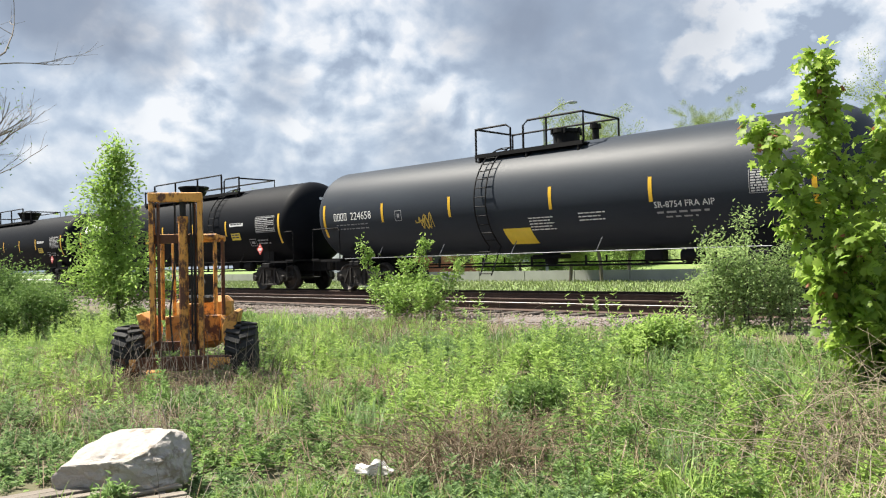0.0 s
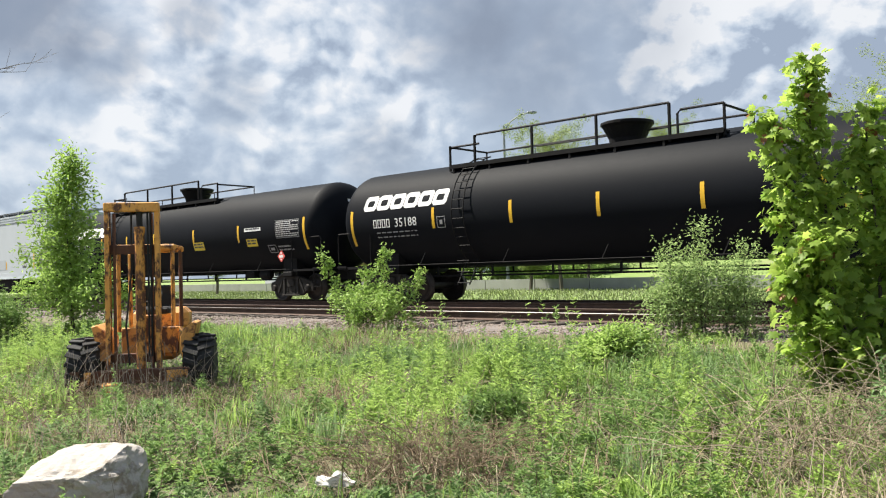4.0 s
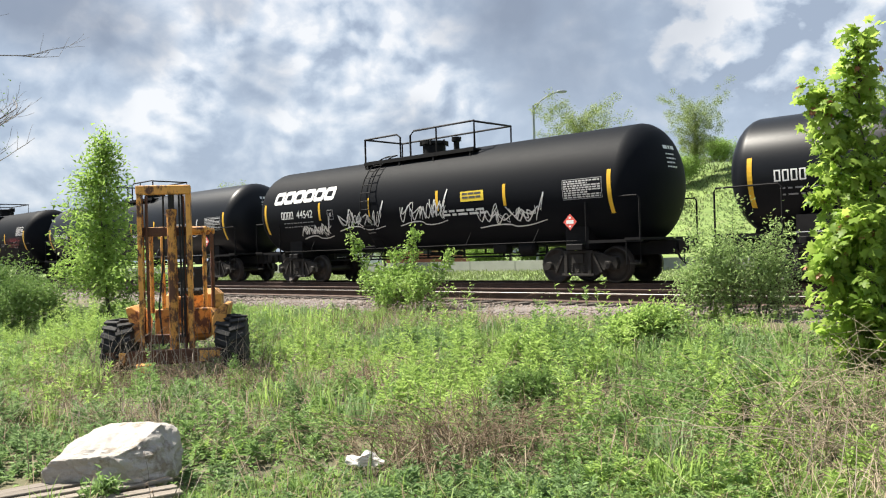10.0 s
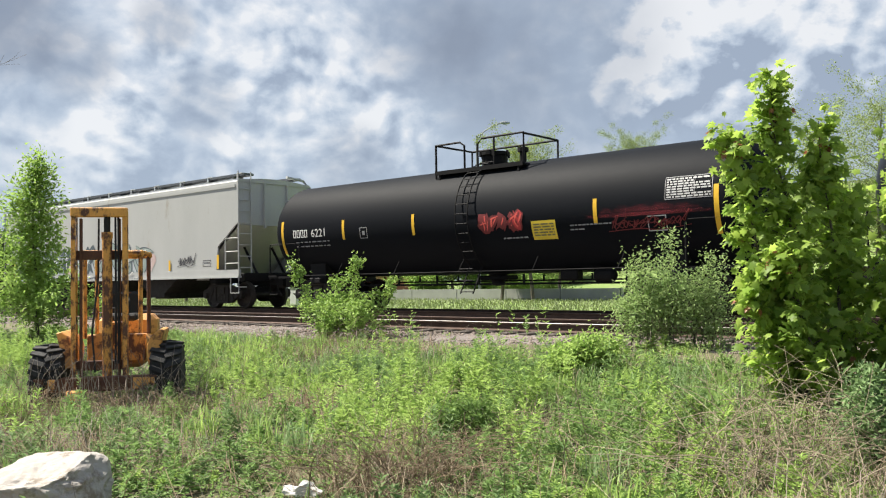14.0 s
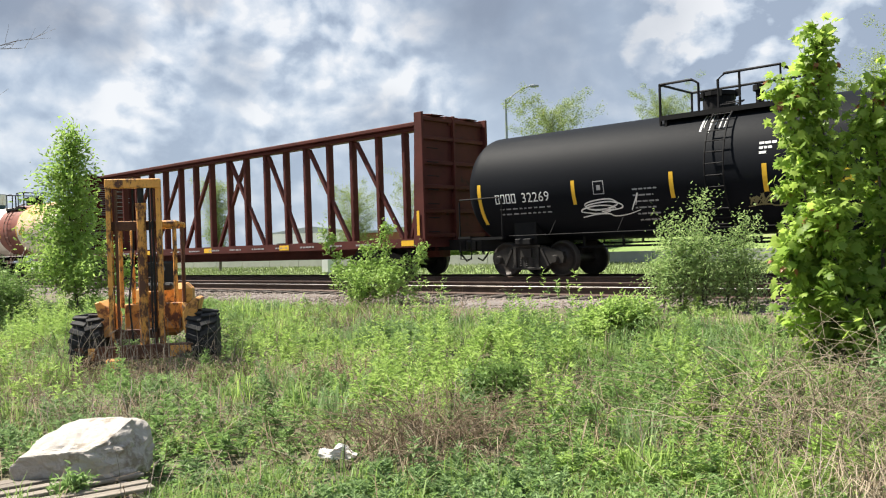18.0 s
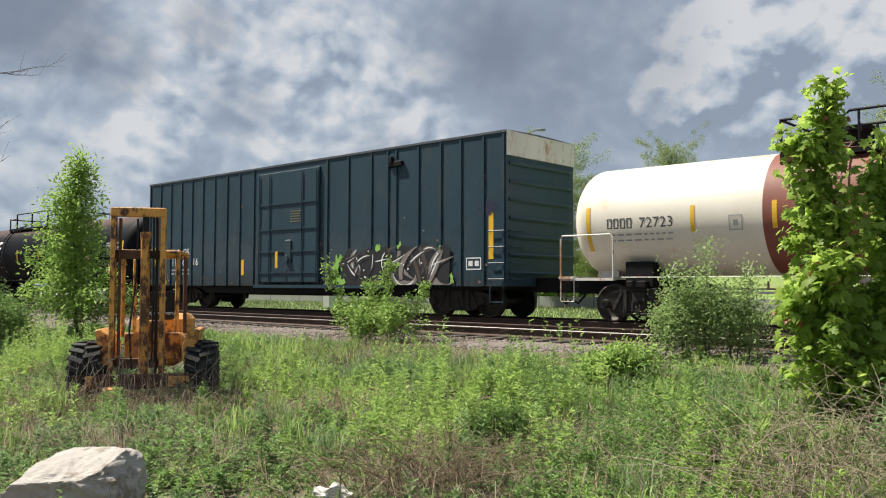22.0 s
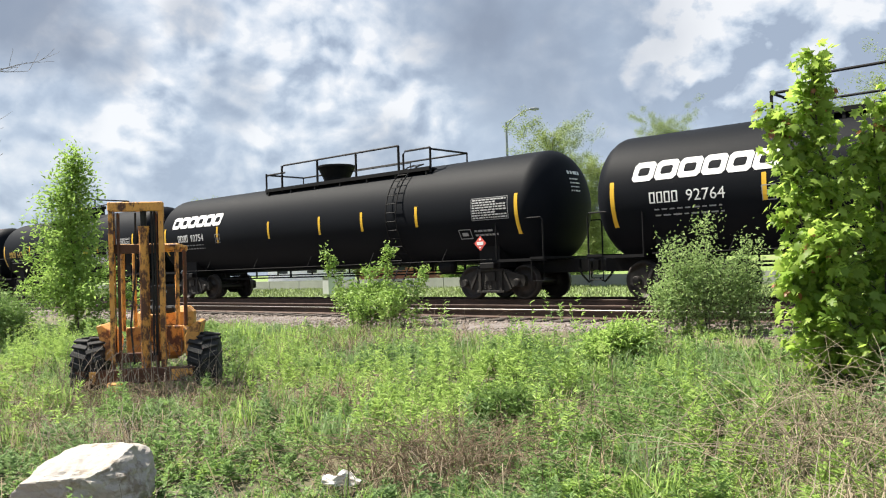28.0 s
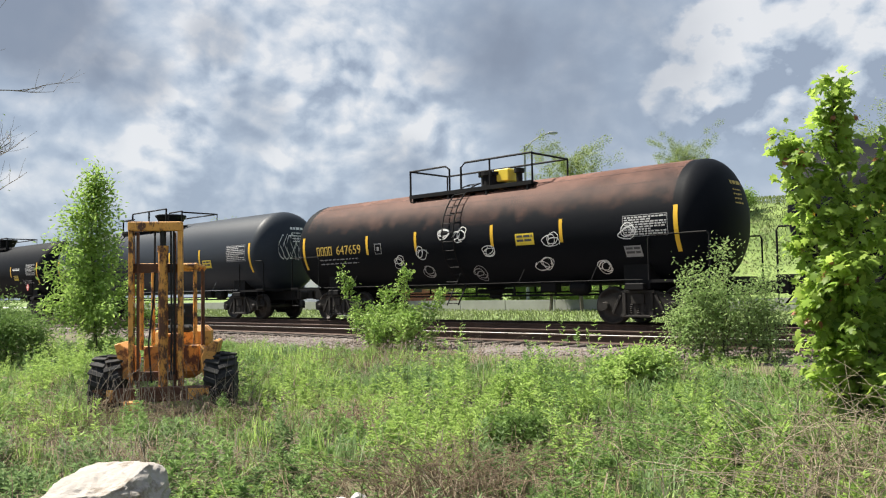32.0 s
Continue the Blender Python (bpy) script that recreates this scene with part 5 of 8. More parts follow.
# ---- boxcar ----
def box_car(label, half):
    car = thing("boxcar", label, "boxcar", group="cars of the freight train")
    W, sill, eave = 1.55, 0.86, 4.9
    mat = M["box"]
    for y in (-W, W - 0.05):
        bm = bmesh.new()
        box(bm, (0, y + 0.025, (sill + eave) / 2), (2 * half, 0.05, eave - sill))
        part("side_panel", bm, mat, car)
    ribs = (-9.08, -8.27, -7.48, -6.70, -5.95, -5.2, -4.4, -3.6, -2.8, -1.95, 2.0, 3.0, 4.04, 4.75, 5.1, 6.0, 6.86, 7.6, 8.4, 9.08)
    for x in ribs:
        bm = bmesh.new()
        prism_pts = [(x - 0.035, sill + 0.02), (x - 0.035, eave - 0.06), (x + 0.035, eave - 0.06), (x + 0.035, sill + 0.02)]
        prism(bm, prism_pts, -W - 0.032, -W + 0.01)
        part("side_post", bm, mat, car)
    # plug door with its bars
    dx0, dx1 = -1.65, 1.65
    bm = bmesh.new()
    box(bm, ((dx0 + dx1) / 2, -W - 0.03, (sill + eave) / 2 - 0.05), (dx1 - dx0, 0.06, eave - sill - 0.35), bevel=0.01)
    door = part("plug_door", bm, mat, car)
    bm = bmesh.new()
    for z in (1.3, 2.0, 2.75, 3.6):
        bm = bmesh.new()
        box(bm, ((dx0 + dx1) / 2, -W - 0.075, z), (dx1 - dx0, 0.035, 0.055))
        part("door_bar", bm, mat, door)
    for x in (dx0 + 0.12, dx0 + 0.7, dx1 - 0.85, dx1 - 0.1):
        bm = bmesh.new()
        tube(bm, [(x, -W - 0.09, sill + 0.1), (x, -W - 0.09, eave - 0.3)], 0.02, 5)
        part("lock_rod", bm, mat, door)
    bm = bmesh.new()
    lathe(bm, [(-W - 0.16, 0.03), (-W - 0.16, 0.12), (-W - 0.14, 0.13), (-W - 0.12, 0.12), (-W - 0.12, 0.03)], "y", 18, ((dx0 + dx1) / 2 + 0.05, 0, 1.75))
    box(bm, ((dx0 + dx1) / 2 + 0.1, -W - 0.08, 2.0), (0.32, 0.05, 0.75), bevel=0.02)
    part("door_lock", bm, mat, door)
    bm = bmesh.new()
    box(bm, ((dx0 + dx1) / 2 + 1.6, -W - 0.1, sill - 0.02), (dx1 - dx0 + 3.4, 0.1, 0.1))
    part("door_track", bm, mat, car)
    bm = bmesh.new()
    arcs = [(-W - 0.03, eave - 0.02), (-W - 0.03, eave + 0.04), (-W * 0.5, eave + 0.07), (0, eave + 0.085), (W * 0.5, eave + 0.07), (W + 0.03, eave + 0.04), (W + 0.03, eave - 0.02)]
    a = [bm.verts.new((-half, y, z)) for y, z in arcs]
    b = [bm.verts.new((half, y, z)) for y, z in arcs]
    for i in range(len(arcs)):
        j = (i + 1) % len(arcs)
        bm.faces.new((a[i], b[i], b[j], a[j]))
    bm.faces.new(a[::-1])
    bm.faces.new(b)
    bmesh.ops.recalc_face_normals(bm, faces=bm.faces[:])
    part("roof", bm, M["roofwalk"], car)
    for side in (-1, 1):
        bm = bmesh.new()
        x = side * (half - 0.03)
        box(bm, (x, 0, (sill + eave) / 2), (0.06, 2 * W - 0.1, eave - sill))
        part("end_wall", bm, mat, car)
        for k in range(7):
            z = sill + 0.35 + k * 0.48
            bm = bmesh.new()
            tube(bm, [(x + side * 0.03, -W + 0.12, z), (x + side * 0.07, -W + 0.35, z), (x + side * 0.07, W - 0.35, z), (x + side * 0.03, W - 0.12, z)], 0.055, 6)
            part("end_corrugation", bm, mat, car)
        bm = bmesh.new()
        prism(bm, [(side * half, eave - 0.62), (side * half, eave + 0.02), (side * (half + 0.05), eave + 0.02), (side * (half + 0.05), eave - 0.62)], -W, W)
        part("end_header", bm, M["box_white"], car, "rust-streaked white panel under the roof")
        for k in range(4):
            z = 1.05 + 0.42 * k
            for pts in ([(side * (half - 0.55), -W, z), (side * (half - 0.55), -W - 0.06, z), (side * (half - 0.02), -W - 0.06, z), (side * (half - 0.02), -W, z)],
                        [(side * half, -W + 0.1, z), (side * (half + 0.09), -W + 0.1, z), (side * (half + 0.09), -W + 0.6, z), (side * half, -W + 0.6, z)]):
                bm = bmesh.new()
                tube(bm, pts, 0.016, 5)
                part("grab_iron", bm, mat, car)
        bm = bmesh.new()
        tube(bm, [(side * (half - 0.08), -W - 0.04, sill), (side * (half - 0.08), -W - 0.04, 0.45), (side * (half - 0.5), -W - 0.04, 0.45), (side * (half - 0.5), -W - 0.04, sill)], 0.02, 5)
        part("sill_step", bm, mat, car)
        bm = bmesh.new()
        box(bm, (side * (half - 0.2), 0, 0.9), (2.0, 0.5, 0.4), bevel=0.02)
        part("draft_sill", bm, M["black"], car)
        truck(car, side * (half - 2.05))
    couplers(car, half + 0.9)
    for name, colour, centre, reach, words, most in (("chalky_stain", (0.040, 0.064, 0.080), (-1, -W, 1.9), (13, 3, 0.95), "chalky faded paint low on the side", 0.6), ("grime_stain", (0.02, 0.018, 0.016), (0, -W, 0.8), (14, 3, 0.7), "grime along the sill", 0.7)):
        bm = bmesh.new()
        bm.faces.new([bm.verts.new(q) for q in ((-half, -W - 0.002, sill), (half, -W - 0.002, sill), (half, -W - 0.002, eave - 0.1), (-half, -W - 0.002, eave - 0.1))])
        bmesh.ops.translate(bm, verts=bm.verts[:], vec=(0, -0.001 if name == "grime_stain" else 0, 0))
        ob = part(name, bm, film(name, colour, centre, reach, most, 1.6), car, words)
        ob.visible_shadow = False
    bm = bmesh.new()
    box(bm, (0, 0, 0.82), (2 * half - 0.4, 2.6, 0.12))
    box(bm, (0, 0, 0.7), (2 * half - 3, 0.4, 0.35))
    for y in (-1.3, 1.3):
        prism(bm, [(-half + 3.9, 0.6), (-half + 3.3, 0.84), (half - 3.3, 0.84), (half - 3.9, 0.6)], y - 0.03, y + 0.03)
    part("underframe", bm, M["black"], car)
    put = on_side(-W - 0.0)
    for x, z, h in ((-8.68, 1.99, 0.75), (-2.6, 1.5, 0.55), (8.66, 2.2, 1.25)):
        mark_rects("reflective_tape", [(x - 0.08, x + 0.08, z - h / 2, z + h / 2)], M["yellow"], car, put)
    sign_on(car, "yellow_tag", -8.0, 0.98, 0.5, 0.13, M["label_yellow"], put)
    mark_rects("reflective_tape", [(dx0 + 1.22, dx0 + 1.35, 1.45, 2.0)], M["yellow"], car, on_side(-W - 0.2))
    for words, x, z, h in (("A", -7.02, 2.05, 0.22), ("OK", -6.55, 2.05, 0.22), ("11", -7.38, 1.62, 0.27), ("67", -6.6, 1.62, 0.27), ("16", -5.87, 1.62, 0.27)):
        text_part("car_number", words, x, z, h, M["white_mark"], car, put)
    mark_rects("stencil_patch", [(-7.4, -7.08, 2.03, 2.28)], M["dark_mark"], car, put)
    rows = []
    for i in range(2):
        rows += bars(-7.38, -6.85, 1.42 - i * 0.14, 0.06, 70 + i) + bars(-6.6, -6.1, 1.42 - i * 0.14, 0.06, 75 + i)
    mark_rects("weight_stencil", rows, M["grey_mark"], car, put)
    rows = []
    for i in range(5):
        rows += bars(dx0 + 1.85, dx0 + 2.4, 3.3 - i * 0.085, 0.035, 80 + i, 0.3, 0.1)
    mark_rects("door_stencil", rows, M["old_yellow"], car, on_side(-W - 0.065))
    fr = [(7.8, 8.32, 1.3, 1.33), (7.8, 8.32, 1.6, 1.63), (7.8, 7.83, 1.33, 1.6), (8.29, 8.32, 1.33, 1.6), (7.88, 8.03, 1.4, 1.54), (8.1, 8.24, 1.4, 1.54)]
    mark_rects("stencil_frame", fr, M["white_mark"], car, put)
    # sprayed lettering along the lower side: glow, then fat letters with dark outlines, holes and pale edges
    rnd = random.Random(11)

    def sprayed(name, mat_name, shapes, lift):
        bm = bmesh.new()
        for k, pts in enumerate(shapes):
            f = bm.faces.new([bm.verts.new(put(x, max(z, 0.9), lift + 0.0005 * k)) for x, z in pts])
            f.normal_update()
            if f.normal.y > 0:
                f.normal_flip()
        part(name, bm, M[mat_name], car)

    def shard(seed, cx, cz, r, n):
        q = random.Random(seed)
        return [(cx + r * q.uniform(0.5, 1.4) * math.cos(k * math.tau / n + 0.4), cz + 0.85 * r * q.uniform(0.5, 1.4) * math.sin(k * math.tau / n + 0.4)) for k in range(n)]

    glow = [(2.45, 1.1), (2.5, 1.5), (2.7, 1.0), (2.75, 1.6), (3.2, 1.72), (4.4, 1.98), (5.3, 2.02), (7.1, 1.3), (7.3, 1.05), (6.9, 1.85)]
    for k, (x, z) in enumerate(glow):
        q = random.Random(300 + k)
        reach = 0.75 if k < 4 else 0.45
        spikes = [(x + 0.22 * reach * q.uniform(0.2, 1.6) * math.cos(m * math.tau / 12), z + 0.28 * reach * q.uniform(0.2, 1.7) * math.sin(m * math.tau / 12)) for m in range(12)]
        sprayed("spray_glow", "green_mark", [spikes], 0.034 + 0.0002 * k)
    # dark ground of the lettering with a ragged top, then swooping shapes and pale crescents on it
    top = [(2.7 + 0.19 * k, 1.62 + 0.30 * math.sin(0.75 * k) ** 2 + 0.16 * min(1, k / 9) + rnd.uniform(-0.06, 0.10)) for k in range(25)]
    sprayed("spray_ground", "ink_mark", [[(7.2, 0.9), (2.95, 0.9)] + top], 0.0372)
    tones = ("brown_mark", "taupe_mark", "brown_mark", "violet_mark", "brown_mark", "taupe_mark", "brown_mark", "brown_mark", "taupe_mark")
    for k in range(9):
        x, z, turn, rad = 3.1 + 0.48 * k, 1.45 + 0.18 * math.sin(k * 2.1), k * 1.9, 0.30 + 0.10 * (k % 3)
        arc = [turn + 2.9 * u / 10 for u in range(11)]
        outer = [(x + 1.15 * rad * math.cos(a), z + rad * math.sin(a)) for a in arc]
        inner = [(x + rad * (0.62 + 0.4 * abs(u - 5) / 5) * math.cos(a), z + rad * (0.5 + 0.45 * abs(u - 5) / 5) * math.sin(a)) for u, a in enumerate(arc)]
        sprayed("spray_swoop", tones[k], [outer + inner[::-1]], 0.0380 + 0.0001 * k)
        if k % 2:
            edge = [(x + 1.0 * rad * (0.93 - 0.06 * math.sin(math.pi * u / 10)) * math.cos(a), z + rad * (0.88 - 0.1 * math.sin(math.pi * u / 10)) * math.sin(a)) for u, a in enumerate(arc)]
            back = [(x + 1.0 * rad * 0.94 * math.cos(a), z + rad * 0.9 * math.sin(a)) for a in arc]
            sprayed("spray_edge", "white_mark", [back + edge[::-1]], 0.0392 + 0.0001 * k)
    sprayed_piece(car, put, 2.7, 7.2, 0.92, 2.05, 6, 35, "ink_mark", ("ink_mark", "brown_mark", "ink_mark", "taupe_mark"), "white_mark", 0.0415, 0.11, "dark brown and taupe sprayed lettering", 2)
    for k in range(9):
        sprayed("spray_dot", "white_mark", [shard(600 + k, rnd.uniform(2.9, 6.8), rnd.uniform(1.1, 1.9), 0.035, 5)], 0.062)
    # rust specks and scraped paint along the side
    rust = [(rnd.uniform(-8.9, 8.9), rnd.choice((1.2, 1.6, 2.2, 3.4, 3.9)) + rnd.uniform(-0.3, 0.3), rnd.uniform(0.02, 0.07)) for _ in range(46)]
    sprayed("rust_specks", "rust_walk", [shard(700 + k, x, z, r, 5) for k, (x, z, r) in enumerate(rust)], 0.004)
    sprayed("scraped_paint", "hopper_patch", [shard(800 + k, rnd.uniform(-8.9, 8.9), rnd.uniform(1.0, 3.0), rnd.uniform(0.012, 0.03), 4) for k in range(14)], 0.006)
    bm = bmesh.new()
    box(bm, (5.12, -W - 0.05, 4.42), (0.55, 0.1, 0.16), bevel=0.02)
    box(bm, (4.95, -W - 0.07, 4.55), (0.14, 0.12, 0.2), bevel=0.02)
    part("door_stop", bm, M["black"], car, "black steel door stop high on the side")
    scrawl("spray_tag", half - 1.0, 2.7, 0.6, 0.5, M["violet_mark"], car, put, 41, 2, 0.02)
    return car

# ---- the train ----
TRAIN = []
LPG = (-5.3, -2.6, 0.0, 2.6, 5.1)


def couple(car, s):
    """Note where a car runs: its middle stands at s metres along the track when the clip begins."""
    TRAIN.append((car, s))
    return car


def marks_lpg(car, r, hc, half, seed, yellow=True, sheet=True):
    put = on_tank(r, hc)
    if sheet:
        sign_on(car, "commodity_panel", half - 2.8, hc + 0.03, 0.95, 0.12, M["white_mark"], put, "white panel naming the load", 1)
    if yellow:
        sign_on(car, "yellow_label", half - 2.9, hc - 0.42, 0.62, 0.26, M["label_yellow"], put, "", 2)
    a, b, lo, hi = half - 2.05, half - 1.62, hc - 0.80, hc - 0.54
    mark_rects("stencil_frame", [(a, b, lo, lo + 0.02), (a, b, hi - 0.02, hi), (a, a + 0.02, lo + 0.02, hi - 0.02), (b - 0.02, b, lo + 0.02, hi - 0.02), (a + 0.1, b - 0.12, lo + 0.08, hi - 0.09)], M["grey_mark"], car, put)
    mark_rects("small_stencil", bars(half - 1.5, half - 0.85, hc - 0.63, 0.05, seed + 80, 0.25, 0.12) + bars(half - 1.5, half - 0.72, hc - 0.74, 0.05, seed + 81, 0.25, 0.12), M["grey_mark"], car, put)
    placard(car, half - 1.25, 1.52, -1.46)


R1, H1 = 1.50, 2.46


def lpg_car(label, s, number, flip=False, half=8.66, seed=1, yellow=True, paint="tank", side_label=()):
    deck = (-2.7, 5.2) if flip else (-5.1, 2.9)
    car = tank_car(label, half, R1, H1, paint, LPG if not side_label else side_label, deck, "lpg", 0.0, 4.2 if flip else -4.3, "PROX", number, True, seed=seed)
    marks_lpg(car, R1, H1, half, seed, yellow, yellow)
    return couple(car, s)


BLACK = "long black tank car, bowl-shaped valve cover"
c = couple(tank_car("dusty dark grey tank car with a railed walkway on top", 8.0, 1.48, 2.55, "tank_grey", (-5.1, -2.2, 1.4, 4.3), (-2.2, 2.2), seed=2, number="", gauge=True), 10.2)
c = couple(tank_car("dusty dark grey tank car with white numbers and yellow tape", 8.02, 1.48, 2.56, "tank_grey", (-5.1, -2.2, 1.4, 4.3), (-1.6, 2.1), "gp", 0.9, -0.9, number="224658", seed=3), -10.48)
put = on_tank(1.48, 2.56)
text_part("shop_stencil", "SR-8754 FRA AIP", 4.35, 2.03, 0.14, M["white_mark"], c, put, width=1.5)
mark_rects("shop_stencil_lines", bars(4.4, 5.7, 1.9, 0.045, 3) + bars(4.6, 5.4, 1.8, 0.035, 4), M["grey_mark"], c, put)
mark_rects("small_stencil", sum([bars(0.6, 1.4 - 0.1 * (i % 2), 1.98 - 0.075 * i, 0.028, 10 + i, 0.25, 0.11) for i in range(5)], []) + sum([bars(2.2, 3.0 - 0.15 * (i % 2), 2.02 - 0.085 * i, 0.028, 20 + i, 0.25, 0.11) for i in range(3)], []), M["white_mark"], c, put)
sign_on(c, "yellow_panel", 0.1, 1.55, 0.95, 0.42, M["label_yellow"], put, "bright yellow square panel")
scrawl("sprayed_scribble", -3.6, 1.9, 0.6, 0.5, M["yellow_mark"], c, put, 9, 2, 0.02)
lpg_car(BLACK + ", with yellow labels", -29.82, "34102", True, seed=4)
put = on_tank(R1, H1)
sign_on(TRAIN[-1][0], "yellow_label", -1.3, H1 - 0.36, 0.78, 0.22, M["label_yellow"], put, "", 1)
sign_on(TRAIN[-1][0], "yellow_label", 1.9, H1 - 0.36, 0.7, 0.3, M["label_yellow"], put, "", 2)
lpg_car(BLACK, -49.72, "35188", False, seed=5)
lpg_car(BLACK + ", a small yellow label", -69.38, "37192", False, seed=6, side_label=(-5.2, -3.0, -0.8, 2.1, 5.0))
sign_on(TRAIN[-1][0], "yellow_label", 2.4, H1 - 0.42, 0.7, 0.3, M["label_yellow"], put, "", 2)

# pale covered hopper
car, hput = hopper_car("pale grey covered hopper car with a dark roof walk", 9.72, "hopper")
couple(car, -89.48)
for x, z in ((-8.3, 1.75), (-5.09, 1.75), (-2.87, 1.8), (-0.08, 1.85), (2.49, 1.9), (4.69, 1.95)):
    mark_rects("reflective_tape", [(x - 0.05, x + 0.05, 1.55, 1.95)], M["yellow"], car, hput)
mark_rects("reflective_tape", [(8.02, 8.14, 1.53, 2.41)], M["yellow"], car, hput)
sign_on(car, "company_plate", -7.41, 2.76, 0.95, 0.5, M["yellow"], hput, "orange-yellow plate with a company mark")
mark_rects("company_letters", ring_blocks(-7.75, -7.0, 2.62, 2.9, 4), M["dark_mark"], car, hput, lift=0.011)
text_part("car_number", "54080", -7.95, 2.02, 0.27, M["dark_mark"], car, hput, width=1.06)
sign_on(car, "paint_patch", -2.35, 1.9, 4.0, 0.42, M["hopper_patch"], hput, "square of darker grey paint")
sign_on(car, "paint_patch", 3.85, 1.78, 1.5, 0.5, M["hopper_patch"], hput, "square of darker grey paint")
mark_rects("small_stencil", sum([bars(6.25, 7.5 - 0.35 * (i == 2), 2.70 - 0.105 * i, 0.032, 50 + i, 0.25, 0.11) for i in range(7)], []) + sum([bars(-7.95, -6.8, 1.74 - 0.13 * i, 0.035, 60 + i, 0.3, 0.12) for i in range(2)], []), M["grey_mark"], car, hput)
sign_on(car, "black_label", 6.95, 1.72, 0.46, 0.22, M["dark_mark"], hput, "", 2, "white_mark")
mark_rects("sill_writing", bars(-4.6, -2.6, 1.16, 0.09, 44, 0.2, 0.2), M["dark_mark"], car, on_side(-1.62))

# short black tank car with a high boxed walkway
c = couple(tank_car("short black tank car with a tall railed platform", 4.78, 1.28, 2.39, "tank_satin", (-1.85, 1.0, 2.25), (-1.55, 1.6), "gp", 0.0, -0.75, number="101681", seed=7, shield=True, tall=True), -105.82)
put = on_tank(1.28, 2.39)
sign_on(c, "yellow_panel", 1.62, 2.38, 0.62, 0.42, M["label_yellow"], put, "bright yellow square panel", 2)
placard(c, 3.9, 1.55, -1.4, "white_mark")
mark_rects("small_stencil", sum([bars(2.7, 4.0, 1.85 - 0.1 * i, 0.05, 90 + i) for i in range(2)], []) + sum([bars(-2.3, -1.3, 1.95 - 0.1 * i, 0.045, 95 + i) for i in range(4)], []), M["grey_mark"], c, put)

c = couple(tank_car("black tank car covered with white sprayed scrawls", 7.15, 1.5, 2.46, "tank", (-4.06, -1.55, 1.4, 3.9), (-2.3, 2.4), "gp", -0.1, -1.6, "PROX", "44542", True, seed=8), -121.1)
put = on_tank(1.5, 2.46)
for x, z, w, h, sd in ((-5.2, 1.55, 1.4, 0.5, 51), (-3.1, 1.75, 1.9, 0.62, 52), (-0.2, 1.8, 1.7, 0.7, 53), (2.9, 1.6, 2.0, 0.6, 54)):
    scrawl("sprayed_scrawl", x, z, w, h, M["white_mark"], c, put, sd, 4, 0.017, "white sprayed scrawl")
sign_on(c, "yellow_label", 2.75, 2.42, 0.85, 0.28, M["label_yellow"], put, "", 2)
mark_rects("small_stencil", sum([bars(1.6, 3.2, 2.02 - 0.1 * i, 0.06, 100 + i) for i in range(2)], []), M["white_mark"], c, put)
placard(c, 6.0, 1.55, -1.5)

c = couple(tank_car("long black tank car with white sprayed scrawls and numbers", 8.4, 1.44, 2.39, "tank_satin", (-5.8, -2.9, 0.8, 2.9, 5.3), (-1.8, 1.9), "gp", 0.1, -1.5, number="29808", seed=9), -139.6)
put = on_tank(1.44, 2.39)
for x, z, w, h, sd in ((-5.3, 1.75, 1.5, 0.65, 61), (-3.6, 1.6, 0.9, 0.7, 62), (0.85, 1.78, 0.62, 0.42, 63), (5.5, 1.9, 0.82, 0.48, 64)):
    scrawl("sprayed_scrawl", x, z, w, h, M["white_mark"], c, put, sd, 3, 0.023, "white sprayed scrawl")
sign_on(c, "yellow_label", 3.5, 1.98, 0.85, 0.28, M["label_yellow"], put, "", 2)
placard(c, 7.2, 1.6, -1.47)

c = couple(tank_car("black tank car with red sprayed scrawl and yellow panel", 7.1, 1.49, 2.5, "tank", (-4.3, -1.5, 4.2), (-1.1, 1.85), "gp", 0.25, 0.3, number="6221", seed=10, raised=0.40), -158.72)
put = on_tank(1.49, 2.5)
sprayed_piece(c, put, 0.8, 2.1, 2.05, 2.6, 4, 174, "faint_red", ("red_mark", "faint_red"), "placard", 0.008, 0.14, "bright red sprayed scrawl")
stain_on(c, "red_overspray", (0.20, 0.012, 0.02), 1.49, 2.5, 3.0, 7.0, (5.5, -1.4, 2.12), (1.9, 0.9, 0.42), "faint red cloud of spray paint", 0.75, 5.0)
scrawl("sprayed_scrawl", 4.6, 1.95, 1.7, 0.3, M["faint_red"], c, put, 178, 6, 0.011, "faint red sprayed scrawl")
mark_rects("stencil_frame", [(5.5, 5.95, 1.88, 1.9), (5.5, 5.95, 2.2, 2.22), (5.5, 5.52, 1.9, 2.2), (5.93, 5.95, 1.9, 2.2)], M["pale_mark"], c, put, lift=0.012)
mark_rects("small_stencil", bars(3.5, 4.6, 2.1, 0.03, 181, 0.25, 0.1) + bars(3.5, 3.9, 2.0, 0.03, 182, 0.25, 0.1) + bars(1.5, 2.25, 1.88, 0.035, 183, 0.25, 0.12), M["grey_mark"], c, put, lift=0.012)
sign_on(c, "yellow_panel", 2.75, 2.05, 0.70, 0.46, M["label_yellow"], put, "bright yellow square panel", 5, "old_yellow")

